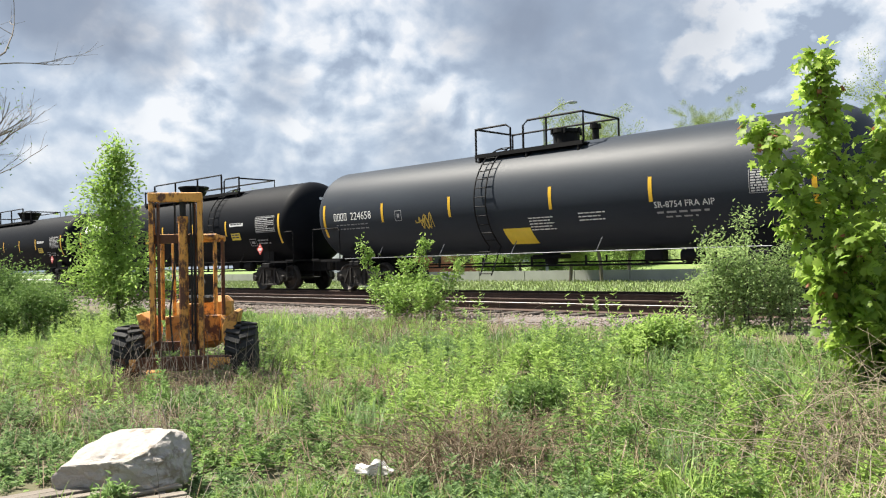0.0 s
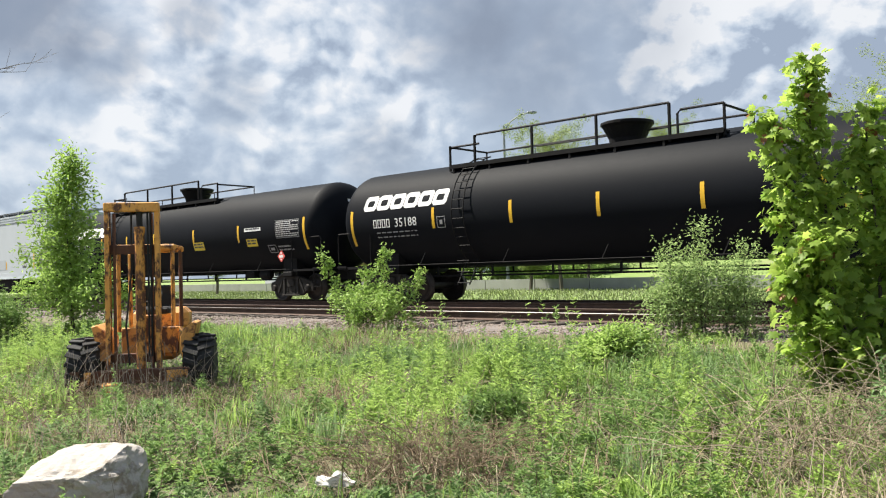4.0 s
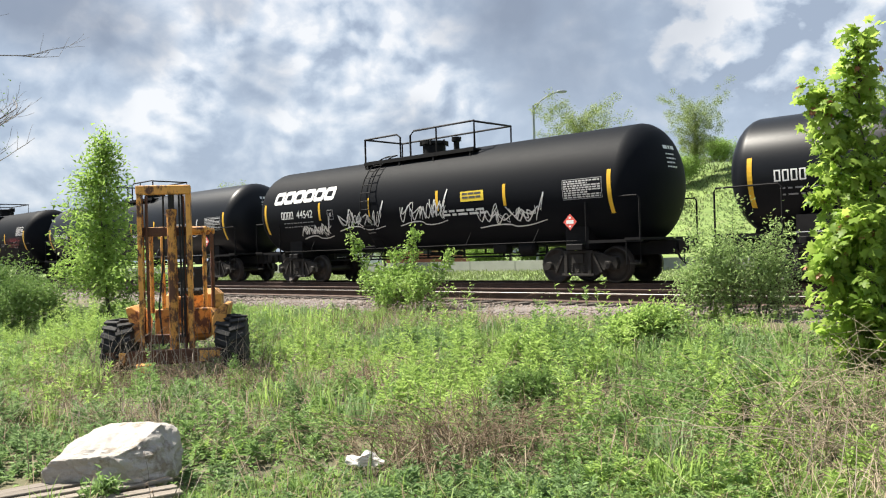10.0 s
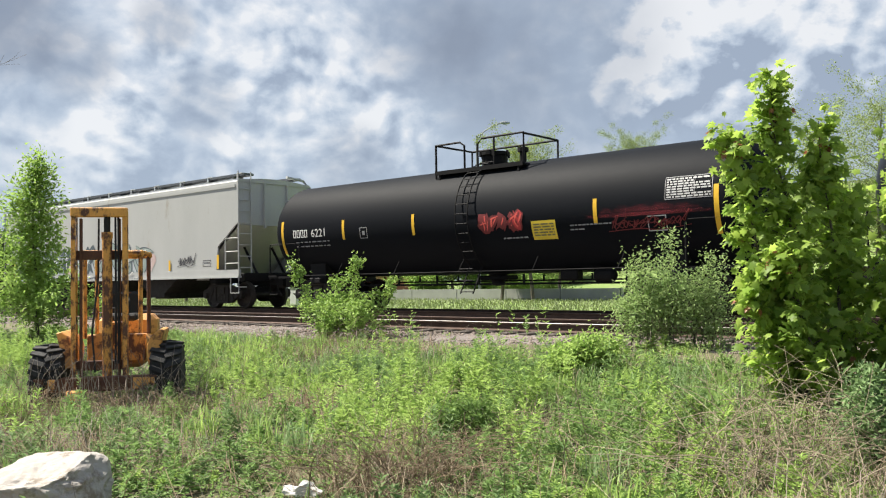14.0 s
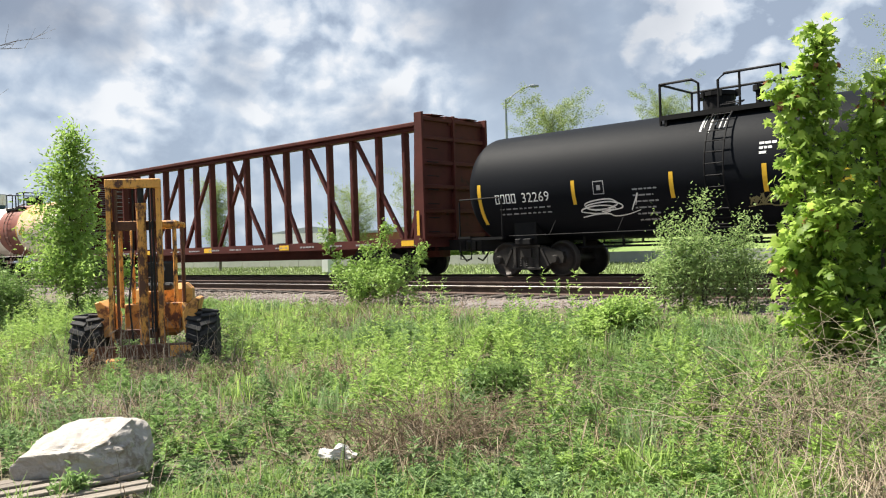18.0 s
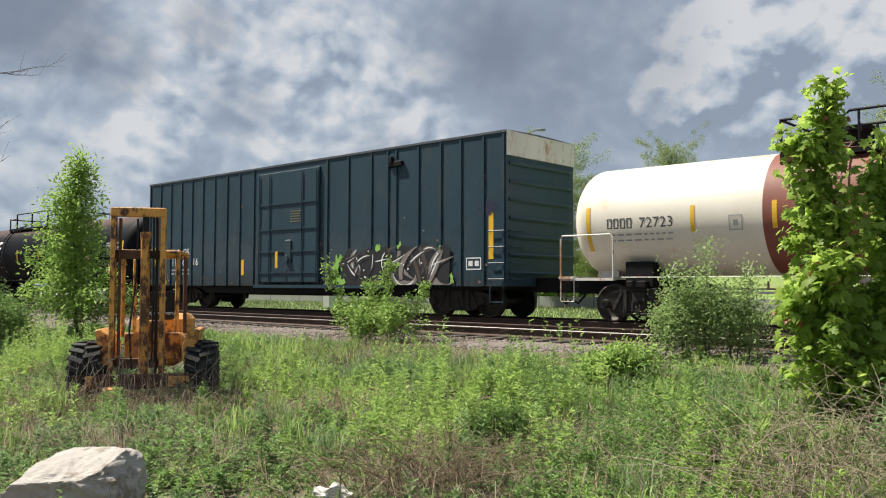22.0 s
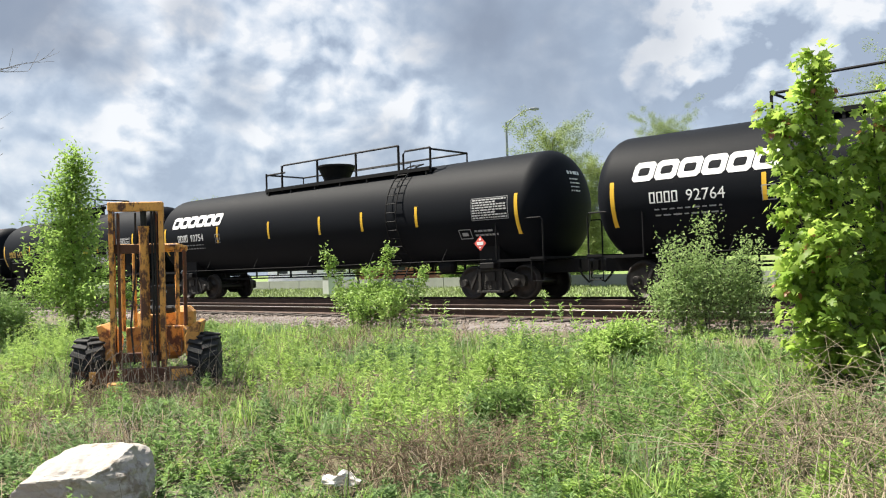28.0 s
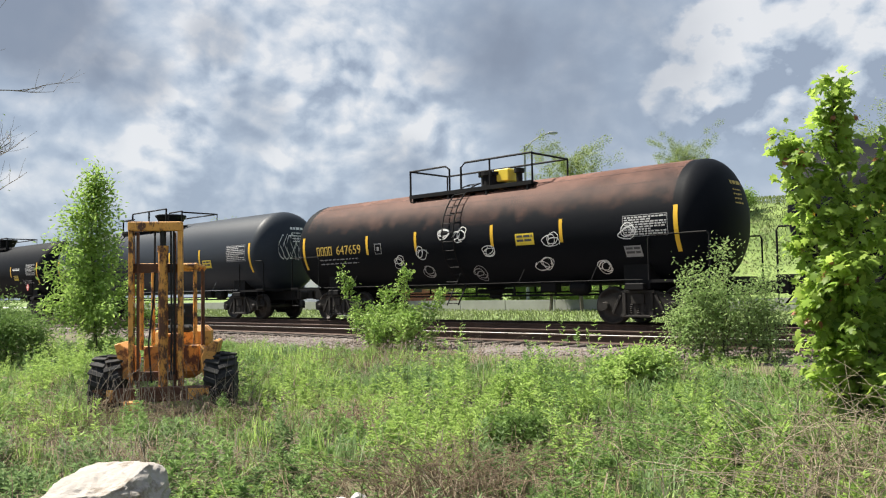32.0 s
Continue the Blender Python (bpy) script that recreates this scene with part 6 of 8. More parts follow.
# cream covered hopper with sprayed pictures
car, hput = hopper_car("cream-grey covered hopper car with faded sprayed lettering", 9.12, "hopper_tan", 4.3)
couple(car, -177.05)
for i, (words, x, z) in enumerate((("YOU ARE", -8.75, 3.3), ("NOT", -8.45, 3.1), ("WHAT YOU", -8.7, 2.88), ("BUY!", -8.4, 2.62))):
    text_part("sprayed_words", words, x, z, 0.15, M["dark_mark"], car, hput)
mark_rects("company_initials", ring_blocks(-7.76, -7.1, 2.44, 2.68, 4), M["dark_mark"], car, hput)
text_part("car_number", "1230", -7.75, 2.02, 0.25, M["dark_mark"], car, hput, lift=0.032)
for k in range(11):
    q = random.Random(400 + k)
    bm = bmesh.new()
    x = -6.7 + 1.0 * k
    pts = [(x + (0.62 + 0.1 * q.random()) * q.uniform(0.8, 1.15) * math.cos(m * math.tau / 14), max(1.36, 1.75 + 0.52 * q.uniform(0.75, 1.15) * math.sin(m * math.tau / 14))) for m in range(14)]
    f = bm.faces.new([bm.verts.new(hput(px, pz, 0.004 + 0.0004 * k)) for px, pz in pts])
    f.normal_update()
    if f.normal.y > 0:
        f.normal_flip()
    part("sprayed_cloud", bm, M["pink_mark" if k % 3 == 1 else "hopper_patch"], car, "faded pink and grey spray behind the letters")
sprayed_piece(car, hput, -7.2, 3.6, 1.36, 2.42, 11, 77, "slate_mark", ("sage_mark", "slate_mark", "sage_mark", "sage_mark"), "white_mark", 0.012, 0.20, "faded grey-green sprayed lettering with slate edges")
scrawl("sprayed_wave", -7.8, 1.12, 9.6, 0.2, M["white_mark"], car, on_side(-1.625), 83, 12, 0.018, "white sprayed waves along the sill", lift=0.012)
scrawl("sprayed_wave", -7.7, 1.12, 9.4, 0.2, M["slate_mark"], car, on_side(-1.625), 84, 12, 0.014, "slate sprayed waves along the sill", lift=0.016)
scrawl("sprayed_tag", 5.5, 1.55, 0.95, 0.34, M["dark_mark"], car, hput, 88, 4, 0.014)
for x, z in ((-7.98, 2.12), (-4.97, 1.78), (-2.47, 1.8), (4.95, 1.75), (7.93, 1.86)):
    mark_rects("reflective_tape", [(x - 0.06, x + 0.06, 1.37, z)], M["yellow"], car, hput, lift=0.026)
for x0, x1, z0, z1 in ((-6.05, -5.8, 2.41, 2.66), (7.02, 7.5, 1.48, 1.7)):
    mark_rects("stencil_frame", [(x0, x1, z0, z0 + 0.02), (x0, x1, z1 - 0.02, z1), (x0, x0 + 0.02, z0, z1), (x1 - 0.02, x1, z0, z1), (x0 + 0.06, x1 - 0.06, (z0 + z1) / 2, (z0 + z1) / 2 + 0.03)], M["dark_mark"], car, hput)

c = couple(tank_car("short black tank car with white scrawl and spill streaks", 6.0, 1.45, 2.36, "tank", (-3.06, -0.48, 1.6, 3.7), (-0.95, 1.8), "gp", 0.05, 0.57, number="32269", seed=12, raised=-0.24, drop=0.2), -194.32)
put = on_tank(1.45, 2.36)
scrawl("sprayed_scrawl", -2.88, 1.5, 1.35, 0.36, M["white_mark"], c, put, 91, 4, 0.016, "white sprayed scrawl", round_tag=True)
scrawl("sprayed_scrawl", 1.2, 1.52, 0.85, 0.24, M["old_yellow"], c, put, 92, 4, 0.016, "dull orange sprayed scrawl")
sign_on(c, "yellow_label", 2.9, 2.0, 0.8, 0.27, M["label_yellow"], put, "", 2, "old_yellow")
mark_rects("small_stencil", sum([bars(-1.47, -0.85 - 0.1 * (i % 2), 2.02 - 0.14 * i, 0.035, 300 + i, 0.25, 0.12) for i in range(6)], []) + sum([bars(2.5, 3.35 - 0.3 * i, 1.72 - 0.1 * i, 0.03, 310 + i, 0.25, 0.12) for i in range(3)], []), M["grey_mark"], c, put)
mark_rects("test_stencil", sum([bars(1.5, 1.86 - 0.1 * i, 2.76 - 0.1 * i, 0.05, 320 + i, 0.2, 0.1) for i in range(3)], []), M["white_mark"], c, put)
bm = bmesh.new()
rnd = random.Random(6)
for k in range(6):
    x = 0.08 + k * 0.11 + rnd.uniform(-0.03, 0.03)
    rect(bm, x, x + rnd.uniform(0.015, 0.05), 3.0 + rnd.uniform(0, 0.4), 3.62)
lay(bm, put, 0.005)
part("spill_streaks", bm, M["pale_mark"], c, "pale streaks of spilled load")
placard(c, 5.27, 1.32, -1.45, "white_mark")
text_part("shop_stencil", "FRA AIP", 3.98, 2.1, 0.11, M["pale_mark"], c, put, width=0.45)

car, bput = centerbeam_car("empty oxide-red centre-beam flat car with open uprights", 10.98)
couple(car, -213.38)

c = couple(tank_car("cream tank car with a red-brown band, rust stains", 5.68, 1.34, 2.46, "tank_white", (-3.0, -1.2, 1.0), (-1.2, 1.05), "gp", 0.0, -0.1, number="72723", ink="dark_mark", seed=13, band=(-1.45, 1.05), gauge=False, trim="box_white"), -232.48)
put = on_tank(1.34, 2.46)
stain_on(c, "rust_stain", (0.50, 0.21, 0.045), 1.34, 2.46, 1.06, 5.4, (1.9, -0.6, 3.5), (4.8, 2.2, 1.9), "orange rust stain spreading down the tank")
stain_on(c, "soot_stain", (0.16, 0.12, 0.09), 1.34, 2.46, -1.4, 1.05, (-0.2, -0.5, 3.75), (1.2, 1.2, 0.8), "dark dirt under the walkway", 0.5)
sign_on(c, "yellow_label", 1.65, 2.3, 0.7, 0.26, M["label_yellow"], put, "", 2)
text_part("shop_stencil", "FRA AIP", 3.3, 2.42, 0.1, M["dark_mark"], c, put)
scrawl("sprayed_scrawl", 2.6, 1.75, 0.95, 0.4, M["dark_mark"], c, put, 95, 4, 0.022, "dark sprayed scrawl")
mark_rects("data_panel", sum([bars(4.0, 5.1, 2.6 - 0.1 * i, 0.06, 110 + i, 0.12, 0.16) for i in range(5)], []), M["grey_mark"], c, put)

couple(box_car("slate-blue boxcar with sprayed lettering along its side", 9.16), -249.66)

lpg_car(BLACK + ", rust along its top", -269.82, "", False, seed=15, paint="tank", yellow=False)
stain_on(TRAIN[-1][0], "rust_stain", (0.115, 0.045, 0.030), R1, H1, -8.7, 8.7, (1, -0.2, 4.05), (16, 2.2, 0.95), "rust along the tank's top", 0.85, 1.5)
sign_on(TRAIN[-1][0], "red_label", 5.4, H1 - 0.38, 0.6, 0.3, M["placard"], on_tank(R1, H1), "", 2, "white_mark")
lpg_car(BLACK, -289.78, "92764", False, seed=16, yellow=False, side_label=(-5.1, -3.0, -0.6, 2.0, 5.0))
lpg_car(BLACK, -309.92, "92754", True, seed=17, yellow=False, side_label=(-5.0, -1.9, 0.8, 2.8, 5.1))

for label, s, number, half, paint, sd in (("black tank car with yellow numbers and a yellow valve box", -328.1, "647772", 6.83, "tank", 18), ("rust-topped black tank car with many small white tags", -344.68, "647659", 6.78, "tank", 19)):
    c = couple(tank_car(label, half, 1.47, 2.44, paint, (-3.62, -1.5, 1.4, 3.65), (-2.2, 2.4), "gp", 0.3, -0.1, number=number, ink="yellow_mark", seed=sd), s)
    put = on_tank(1.47, 2.44)
    bm = bmesh.new()
    box(bm, (-0.7 if sd == 18 else 0.75, 0, 2.44 + 1.47 + 0.26), (0.55, 0.42, 0.36), bevel=0.03)
    part("valve_box", bm, M["label_yellow"], c, "yellow box on the walkway")
    sign_on(c, "yellow_label", 2.5, 2.2, 0.6, 0.3, M["label_yellow"], put, "", 2)
    if sd == 18:
        stain_on(c, "dust_stain", (0.14, 0.135, 0.125), 1.47, 2.44, -1.6, 1.4, (-0.2, -0.9, 3.6), (1.0, 1.2, 0.8), "pale dust spilled below the walkway", 0.7)
        scrawl("sprayed_scrawl", 2.6, 1.5, 1.7, 0.62, M["white_mark"], c, put, 120, 5, 0.02, "white sprayed scrawl")
        fr = [(4.5, 5.05, 1.78, 1.8), (4.5, 5.05, 2.05, 2.07), (4.5, 4.52, 1.8, 2.05), (5.03, 5.05, 1.8, 2.05), (4.6, 4.95, 1.9, 1.96)]
        mark_rects("stencil_frame", fr, M["white_mark"], c, put)
    else:
        stain_on(c, "rust_stain", (0.17, 0.075, 0.05), 1.47, 2.44, -6.7, 6.7, (0, -0.3, 4.0), (15, 2.6, 1.5), "rust along the tank's top", 0.85, 1.5)
        for i, (x, z) in enumerate(((-2.4, 1.75), (-1.4, 1.95), (-1.3, 1.45), (-0.4, 2.5), (0.2, 2.45), (1.1, 1.95), (3.3, 2.15), (2.9, 1.5), (4.7, 1.45), (5.6, 2.2), (0.5, 1.35))):
            scrawl("sprayed_tag", x - 0.28, z - 0.2, 0.56, 0.42, M["white_mark"] if i not in (2, 10) else M["grey_mark"], c, put, 130 + i, 2, 0.013, "small white sprayed tag", round_tag=True)
        sign_on(c, "white_panel", 5.6, 1.75, 0.45, 0.26, M["grey_mark"], put, "", 2)
c = couple(tank_car("dusty black tank car with a sprayed scrawl on its end", 8.3, 1.5, 2.46, "tank_grey", (-5.2, -2.6, 2.6, 4.9), (-2.6, 2.6), "lpg", 0.0, -2.2, number="", seed=20), -362.95)
sign_on(c, "yellow_label", 5.4, 2.1, 0.6, 0.3, M["label_yellow"], on_tank(1.5, 2.46), "", 2)
bm = bmesh.new()
rnd = random.Random(8)
for i in range(7):
    ph, pts = rnd.uniform(0, 6), []
    for k in range(16):
        u = k / 15 * 5
        pts.append((-0.65 + i * 0.16 + 0.12 * math.sin(u * 1.7 + ph), 2.62 + 0.5 * math.sin(u + ph) * rnd.uniform(0.8, 1)))
    for (ya, za), (yb, zb) in zip(pts, pts[1:]):
        q = []
        for y, z in ((ya, za - 0.02), (yb, zb - 0.02), (yb, zb + 0.025), (ya, za + 0.025)):
            q.append(bm.verts.new((8.42 + 0.75 * math.sqrt(max(1 - (y * y + (z - 2.46) ** 2) / 2.25, 0)) + 0.014, y, z)))
        bm.faces.new(q)
part("sprayed_scrawl", bm, M["white_mark"], c, "white sprayed scrawl on the tank's end")
lpg_car(BLACK, -382.7, "", False, seed=21)

# ---- ground ----
def smooth(a, b, x):
    t = np.clip((x - a) / (b - a), 0, 1)
    return t * t * (3 - 2 * t)


def ground_z(x, y):
    x, y = np.asarray(x, float), np.asarray(y, float)
    n = x * AWAY.x + y * AWAY.y - DIST
    z = 0.5 * smooth(-12.5, -7.2, n) - 0.15 * smooth(2.6, 4.5, n)
    az, d = np.degrees(np.arctan2(x, y)), np.hypot(x, y)
    z = z + 10.3 * smooth(5, 18, az) * (1 - smooth(110, 150, np.abs(az))) * smooth(64, 92, d)
    z = z + 0.05 * np.exp(-(((x + 3.7) / 1.6) ** 2 + ((y - 12.1) / 1.8) ** 2))
    return z + (0.05 * np.sin(x * 1.3 + 0.7) * np.cos(y * 1.1) + 0.03 * np.sin(x * 3.1) * np.sin(y * 2.7 + 1)) * smooth(4.4, 6, -n - 1.5)


edges = np.concatenate([-np.geomspace(900, 16, 26), np.linspace(-15, 15, 91), np.geomspace(16, 900, 26)])
gx, gy = np.meshgrid(edges, edges + 10)
gv = np.stack([gx, gy, ground_z(gx, gy)], -1).reshape(-1, 3)
k = len(edges)
gi = np.arange(k * k).reshape(k, k)
gf = np.stack([gi[:-1, :-1], gi[:-1, 1:], gi[1:, 1:], gi[1:, :-1]], -1).reshape(-1, 4)
me = bpy.data.meshes.new("ground")
me.from_pydata(gv.tolist(), [], gf.tolist())
me.materials.append(M["soil"])
me.materials.append(M["turf"])
mid = gv[gf].mean(axis=1)
me.polygons.foreach_set("material_index", (mid[:, 0] * AWAY.x + mid[:, 1] * AWAY.y - DIST > 2.5).astype(np.int32))
me.polygons.foreach_set("use_smooth", [True] * len(me.polygons))
tagged(new("ground", me), "uneven ground of soil and thatch under the weeds", "ground", kind="structure")

# ---- tracks ----
FRAME = pose(0, 0, 0, 0, 0, TURN)


def track_frame(n):
    return Matrix.Translation(at_track(0, n, RAIL_Z)) @ FRAME


RAIL = [(-0.075, -0.18), (-0.075, -0.165), (-0.012, -0.14), (-0.012, -0.045), (-0.035, -0.035), (-0.037, -0.006), (-0.03, 0.0), (0.03, 0.0), (0.037, -0.006), (0.035, -0.035), (0.012, -0.045), (0.012, -0.14), (0.075, -0.165), (0.075, -0.18)]
S0, S1 = -420, 70


def railway(n, label, ties):
    t = thing("railway_track", label, "railway track", track_frame(n), kind="structure")
    for y in (-0.7525, 0.7525):
        bm = bmesh.new()
        a = [bm.verts.new((S0, y + q, z)) for q, z in RAIL]
        b = [bm.verts.new((S1, y + q, z)) for q, z in RAIL]
        for i in range(len(RAIL)):
            j = (i + 1) % len(RAIL)
            bm.faces.new((a[i], b[i], b[j], a[j]))
        bmesh.ops.recalc_face_normals(bm, faces=bm.faces[:])
        r = part("rail", bm, M["rail"], t)
        bm = bmesh.new()
        cap = [(-0.0385, -0.013), (-0.0385, -0.006), (-0.031, 0.0015), (0.031, 0.0015), (0.0385, -0.006), (0.0385, -0.013)]
        a = [bm.verts.new((S0, y + q, z)) for q, z in cap]
        b = [bm.verts.new((S1, y + q, z)) for q, z in cap]
        for i in range(len(cap) - 1):
            bm.faces.new((a[i], b[i], b[i + 1], a[i + 1]))
        part("rail_head", bm, M["rail_head"] if n < -1 and y < 0 else M["rail"], r, "worn running surface")
    bm = bmesh.new()
    box(bm, (0, 0, -0.26), (0.23, 2.6, 0.17), bevel=0.012)
    for y in (-0.7525, 0.7525):
        box(bm, (0, y, -0.172), (0.2, 0.36, 0.014))
    tie_me = bpy.data.meshes.new("tie")
    bm.to_mesh(tie_me)
    bm.free()
    tie_me.materials.append(M["tie"])
    rnd = random.Random(int(abs(n) * 10))
    for i in range(ties):
        o = new("tie", tie_me)
        o.parent = t
        o.location = (6 - i * 0.54, rnd.uniform(-0.04, 0.04), rnd.uniform(-0.006, 0.004))
        o.rotation_euler = (0, 0, rnd.uniform(-0.015, 0.015))
    return t


railway(0.0, "rusty rails on timber ties under the train", 120)
railway(-4.15, "nearer empty track with bright railheads on dark ties", 120)
# ballast bed under both tracks
bm = bmesh.new()
sec = [(-7.7, -0.42), (-7.0, -0.31), (-6.2, -0.235), (-4.15, -0.225), (-2.1, -0.25), (0, -0.225), (2.0, -0.235), (2.9, -0.40), (3.6, -0.62)]
xs = np.linspace(S0, S1, 246)
rows = []
for i, x in enumerate(xs):
    rows.append([bm.verts.new((x, y, z + 0.02 * math.sin(i * 1.7 + y * 2.3))) for y, z in sec])
for a, b in zip(rows, rows[1:]):
    for j in range(len(sec) - 1):
        bm.faces.new((a[j], b[j], b[j + 1], a[j + 1]))
bed = part("ballast_bed", bm, M["ballast"], None, smooth=True)
bed.matrix_world = track_frame(0)
tagged(bed, "bed of crushed grey-pink ballast stone", "ballast", kind="structure")
rng = np.random.default_rng(5)


def stones(count, s0, s1, n0, n1, size):
    s, n = rng.uniform(s0, s1, count), rng.uniform(n0, n1, count)
    z = np.interp(n, [q[0] for q in sec], [q[1] for q in sec])
    octa = np.array([(1, 0, 0), (0, 1, 0), (-1, 0, 0), (0, -1, 0), (0, 0, 0.8), (0, 0, -0.8)], float)
    rad = rng.uniform(0.6, 1.3, (count, 6, 1)) * size
    v = octa[None] * rad * rng.uniform(0.7, 1.2, (count, 1, 3))
    a = rng.uniform(0, 6.28, count)
    c, d = np.cos(a)[:, None], np.sin(a)[:, None]
    v = np.stack([v[..., 0] * c - v[..., 1] * d, v[..., 0] * d + v[..., 1] * c, v[..., 2]], -1)
    v += np.stack([s, n, z + size * 0.15], -1)[:, None]
    f = [(0, 1, 4), (1, 2, 4), (2, 3, 4), (3, 0, 4), (1, 0, 5), (2, 1, 5), (3, 2, 5), (0, 3, 5)]
    ob = soup("loose_ballast", v, f, M["stone"])
    ob.matrix_world = track_frame(0)
    return tagged(ob, "loose crushed stones on the track bed", "ballast stones", kind="stuff")


stones(26000, -34, 3, -7.6, -3.0, 0.035)

# ---- plants ----
def unit(v):
    return v / np.maximum(np.linalg.norm(v, axis=-1, keepdims=True), 1e-9)


def leaf_soup(centres, ways, size, width=0.45, droop=0.25):
    """Lance-shaped leaves: (n, 4, 3) corners and their two folded faces."""
    n = len(centres)
    ways = unit(ways)
    side = unit(np.cross(ways, rng.normal(size=(n, 3)) * 0.6 + np.array([0, 0, 1.0])))
    up = np.cross(side, ways)
    size = np.broadcast_to(size, (n,))[:, None]
    base = centres
    tip = centres + ways * size - up * size * droop
    mid = centres + ways * size * 0.45
    l = mid + side * size * width * 0.5 + up * size * 0.07
    r = mid - side * size * width * 0.5 + up * size * 0.07
    return np.stack([base, l, tip, r], 1)


LEAF_FACES = [(0, 1, 2), (0, 2, 3)]
STAR = np.array([(0, 0), (0.32, -0.06), (0.24, 0.16), (0.56, 0.24), (0.36, 0.44), (0.46, 0.66), (0.18, 0.62), (0, 1.0), (-0.18, 0.62), (-0.46, 0.66), (-0.36, 0.44), (-0.56, 0.24), (-0.24, 0.16), (-0.32, -0.06)])


def star_soup(centres, ways, size):
    """Lobed leaves of the maple kind: fans of fourteen corners round the middle."""
    n = len(centres)
    ways = unit(ways)
    side = unit(np.cross(ways, rng.normal(size=(n, 3)) * 0.5 + np.array([0, 0, 1.0])))
    up = np.cross(side, ways)
    size = np.broadcast_to(size, (n,))[:, None, None]
    pts = STAR[None, :, :1] * side[:, None] + STAR[None, :, 1:] * ways[:, None] - (STAR[None, :, 1:] ** 2 * 0.25 + np.abs(STAR[None, :, :1]) * 0.18) * up[:, None]
    v = centres[:, None] + pts * size
    mid = centres[:, None] + (ways[:, None] * 0.35) * size
    return np.concatenate([v, mid], 1), [(14, i, (i + 1) % 14) for i in range(14)]


def blades(x, y, h, w, lean, z=None):
    """Grass blades bent over: five corners each."""
    n = len(x)
    a = rng.uniform(0, math.tau, n)
    d = np.stack([np.cos(a), np.sin(a), np.zeros(n)], -1)
    s = np.stack([-np.sin(a), np.cos(a), np.zeros(n)], -1)
    base = np.stack([x, y, ground_z(x, y) - 0.02 if z is None else z], -1)
    h, lean = h[:, None], lean[:, None]
    up = np.array([0, 0, 1.0])
    m = base + d * h * lean * 0.35 + up * h * 0.6
    t = base + d * h * lean + up * h * (1 - 0.45 * lean)
    return np.stack([base - s * w, base + s * w, m + s * w * 0.8, m - s * w * 0.8, t], 1)


BLADE_FACES = [(0, 1, 2, 3), (3, 2, 4)]


def stems(x, y, h, leaves, size, width=0.34, spread=0.35):
    """Leafy weeds: leaves set round upright stalks, denser towards the top."""
    n = len(x)
    z0 = ground_z(x, y)
    ln = rng.normal(0, 0.12, (n, 2))
    u = rng.uniform(0.08, 1.0, (n, leaves)) ** 0.7
    a = rng.uniform(0, math.tau, (n, leaves))
    hh = h[:, None] * u
    cx = x[:, None] + ln[:, :1] * hh
    cy = y[:, None] + ln[:, 1:] * hh
    c = np.stack([cx, cy, z0[:, None] + hh], -1).reshape(-1, 3)
    lift = 0.12 + 0.8 * u
    w = np.stack([np.cos(a), np.sin(a), lift], -1).reshape(-1, 3)
    sz = (size * rng.uniform(0.6, 1.25, (n, leaves)) * (1.1 - 0.45 * u)).reshape(-1)
    return leaf_soup(c, w, sz, width)


def field(count, s0, s1, n0, n1):
    """Scattered places on the near ground: along the track and across it."""
    s, n = rng.uniform(s0, s1, count), rng.uniform(n0, n1, count)
    p = ALONG.x * s + AWAY.x * (DIST + n), ALONG.y * s + AWAY.y * (DIST + n)
    return p


def noise2(x, y, f, seed=0.0):
    return (np.sin(x * f + 1.7 * np.sin(y * f * 0.7 + seed) + seed) + np.sin(y * f * 1.1 + 1.3 * np.sin(x * f * 0.8 + seed * 2)) + np.sin((x + y) * f * 0.57 + seed * 3)) / 3


def meadow(count, y0, y1):
    """Places in the fan in front of the standing place."""
    y = np.sqrt(rng.uniform(y0 ** 2, y1 ** 2, count))
    az = rng.uniform(radians(-34), radians(41), count)
    return y * np.sin(az), y * np.cos(az)


def keep(x, y, chance):
    ok = rng.uniform(size=len(x)) < chance
    return x[ok], y[ok]


def bare(x, y):
    """Share of growth: none on the ballast and in the pallet's place."""
    n = x * AWAY.x + y * AWAY.y - DIST
    g = 1 - smooth(-8.15, -7.35, n)
    g = np.maximum(g, 0.9 * np.exp(-((x - 4.4) / 1.1) ** 2 - ((y - 12.3) / 0.6) ** 2) + 0.7 * np.exp(-((x + 0.8) / 1.1) ** 2 - ((y - 16.6) / 0.6) ** 2))
    g *= 1 - np.exp(-(((x + 2.42) / 0.66) ** 4 + ((y - 5.75) / 0.6) ** 4))
    return g * (1 - np.exp(-(((x + 0.54) / 0.2) ** 2 + ((y - 5.95) / 0.36) ** 2)))


DRY = ((0.25, 6.3, 0.6, 0.5, 0.6), (3.0, 5.0, 0.6, 0.5, 0.7), (3.7, 5.6, 0.5, 0.6, 0.6), (-1.0, 5.6, 0.4, 0.3, 0.3), (-3.1, 8.2, 0.9, 0.6, 0.45), (-4.6, 8.8, 1.1, 0.7, 0.5), (-1.8, 7.6, 0.6, 0.5, 0.25), (-2.5, 11.2, 0.3, 0.9, 0.6),
       (-1.0, 10.6, 0.8, 0.7, 0.6), (-0.4, 14.2, 1.2, 0.9, 0.5), (-5.6, 11.5, 1.2, 0.6, 0.4), (1.4, 8.6, 0.5, 0.4, 0.5), (0.3, 8.0, 0.5, 0.4, 0.5), (1.5, 6.2, 0.8, 0.3, 0.5))


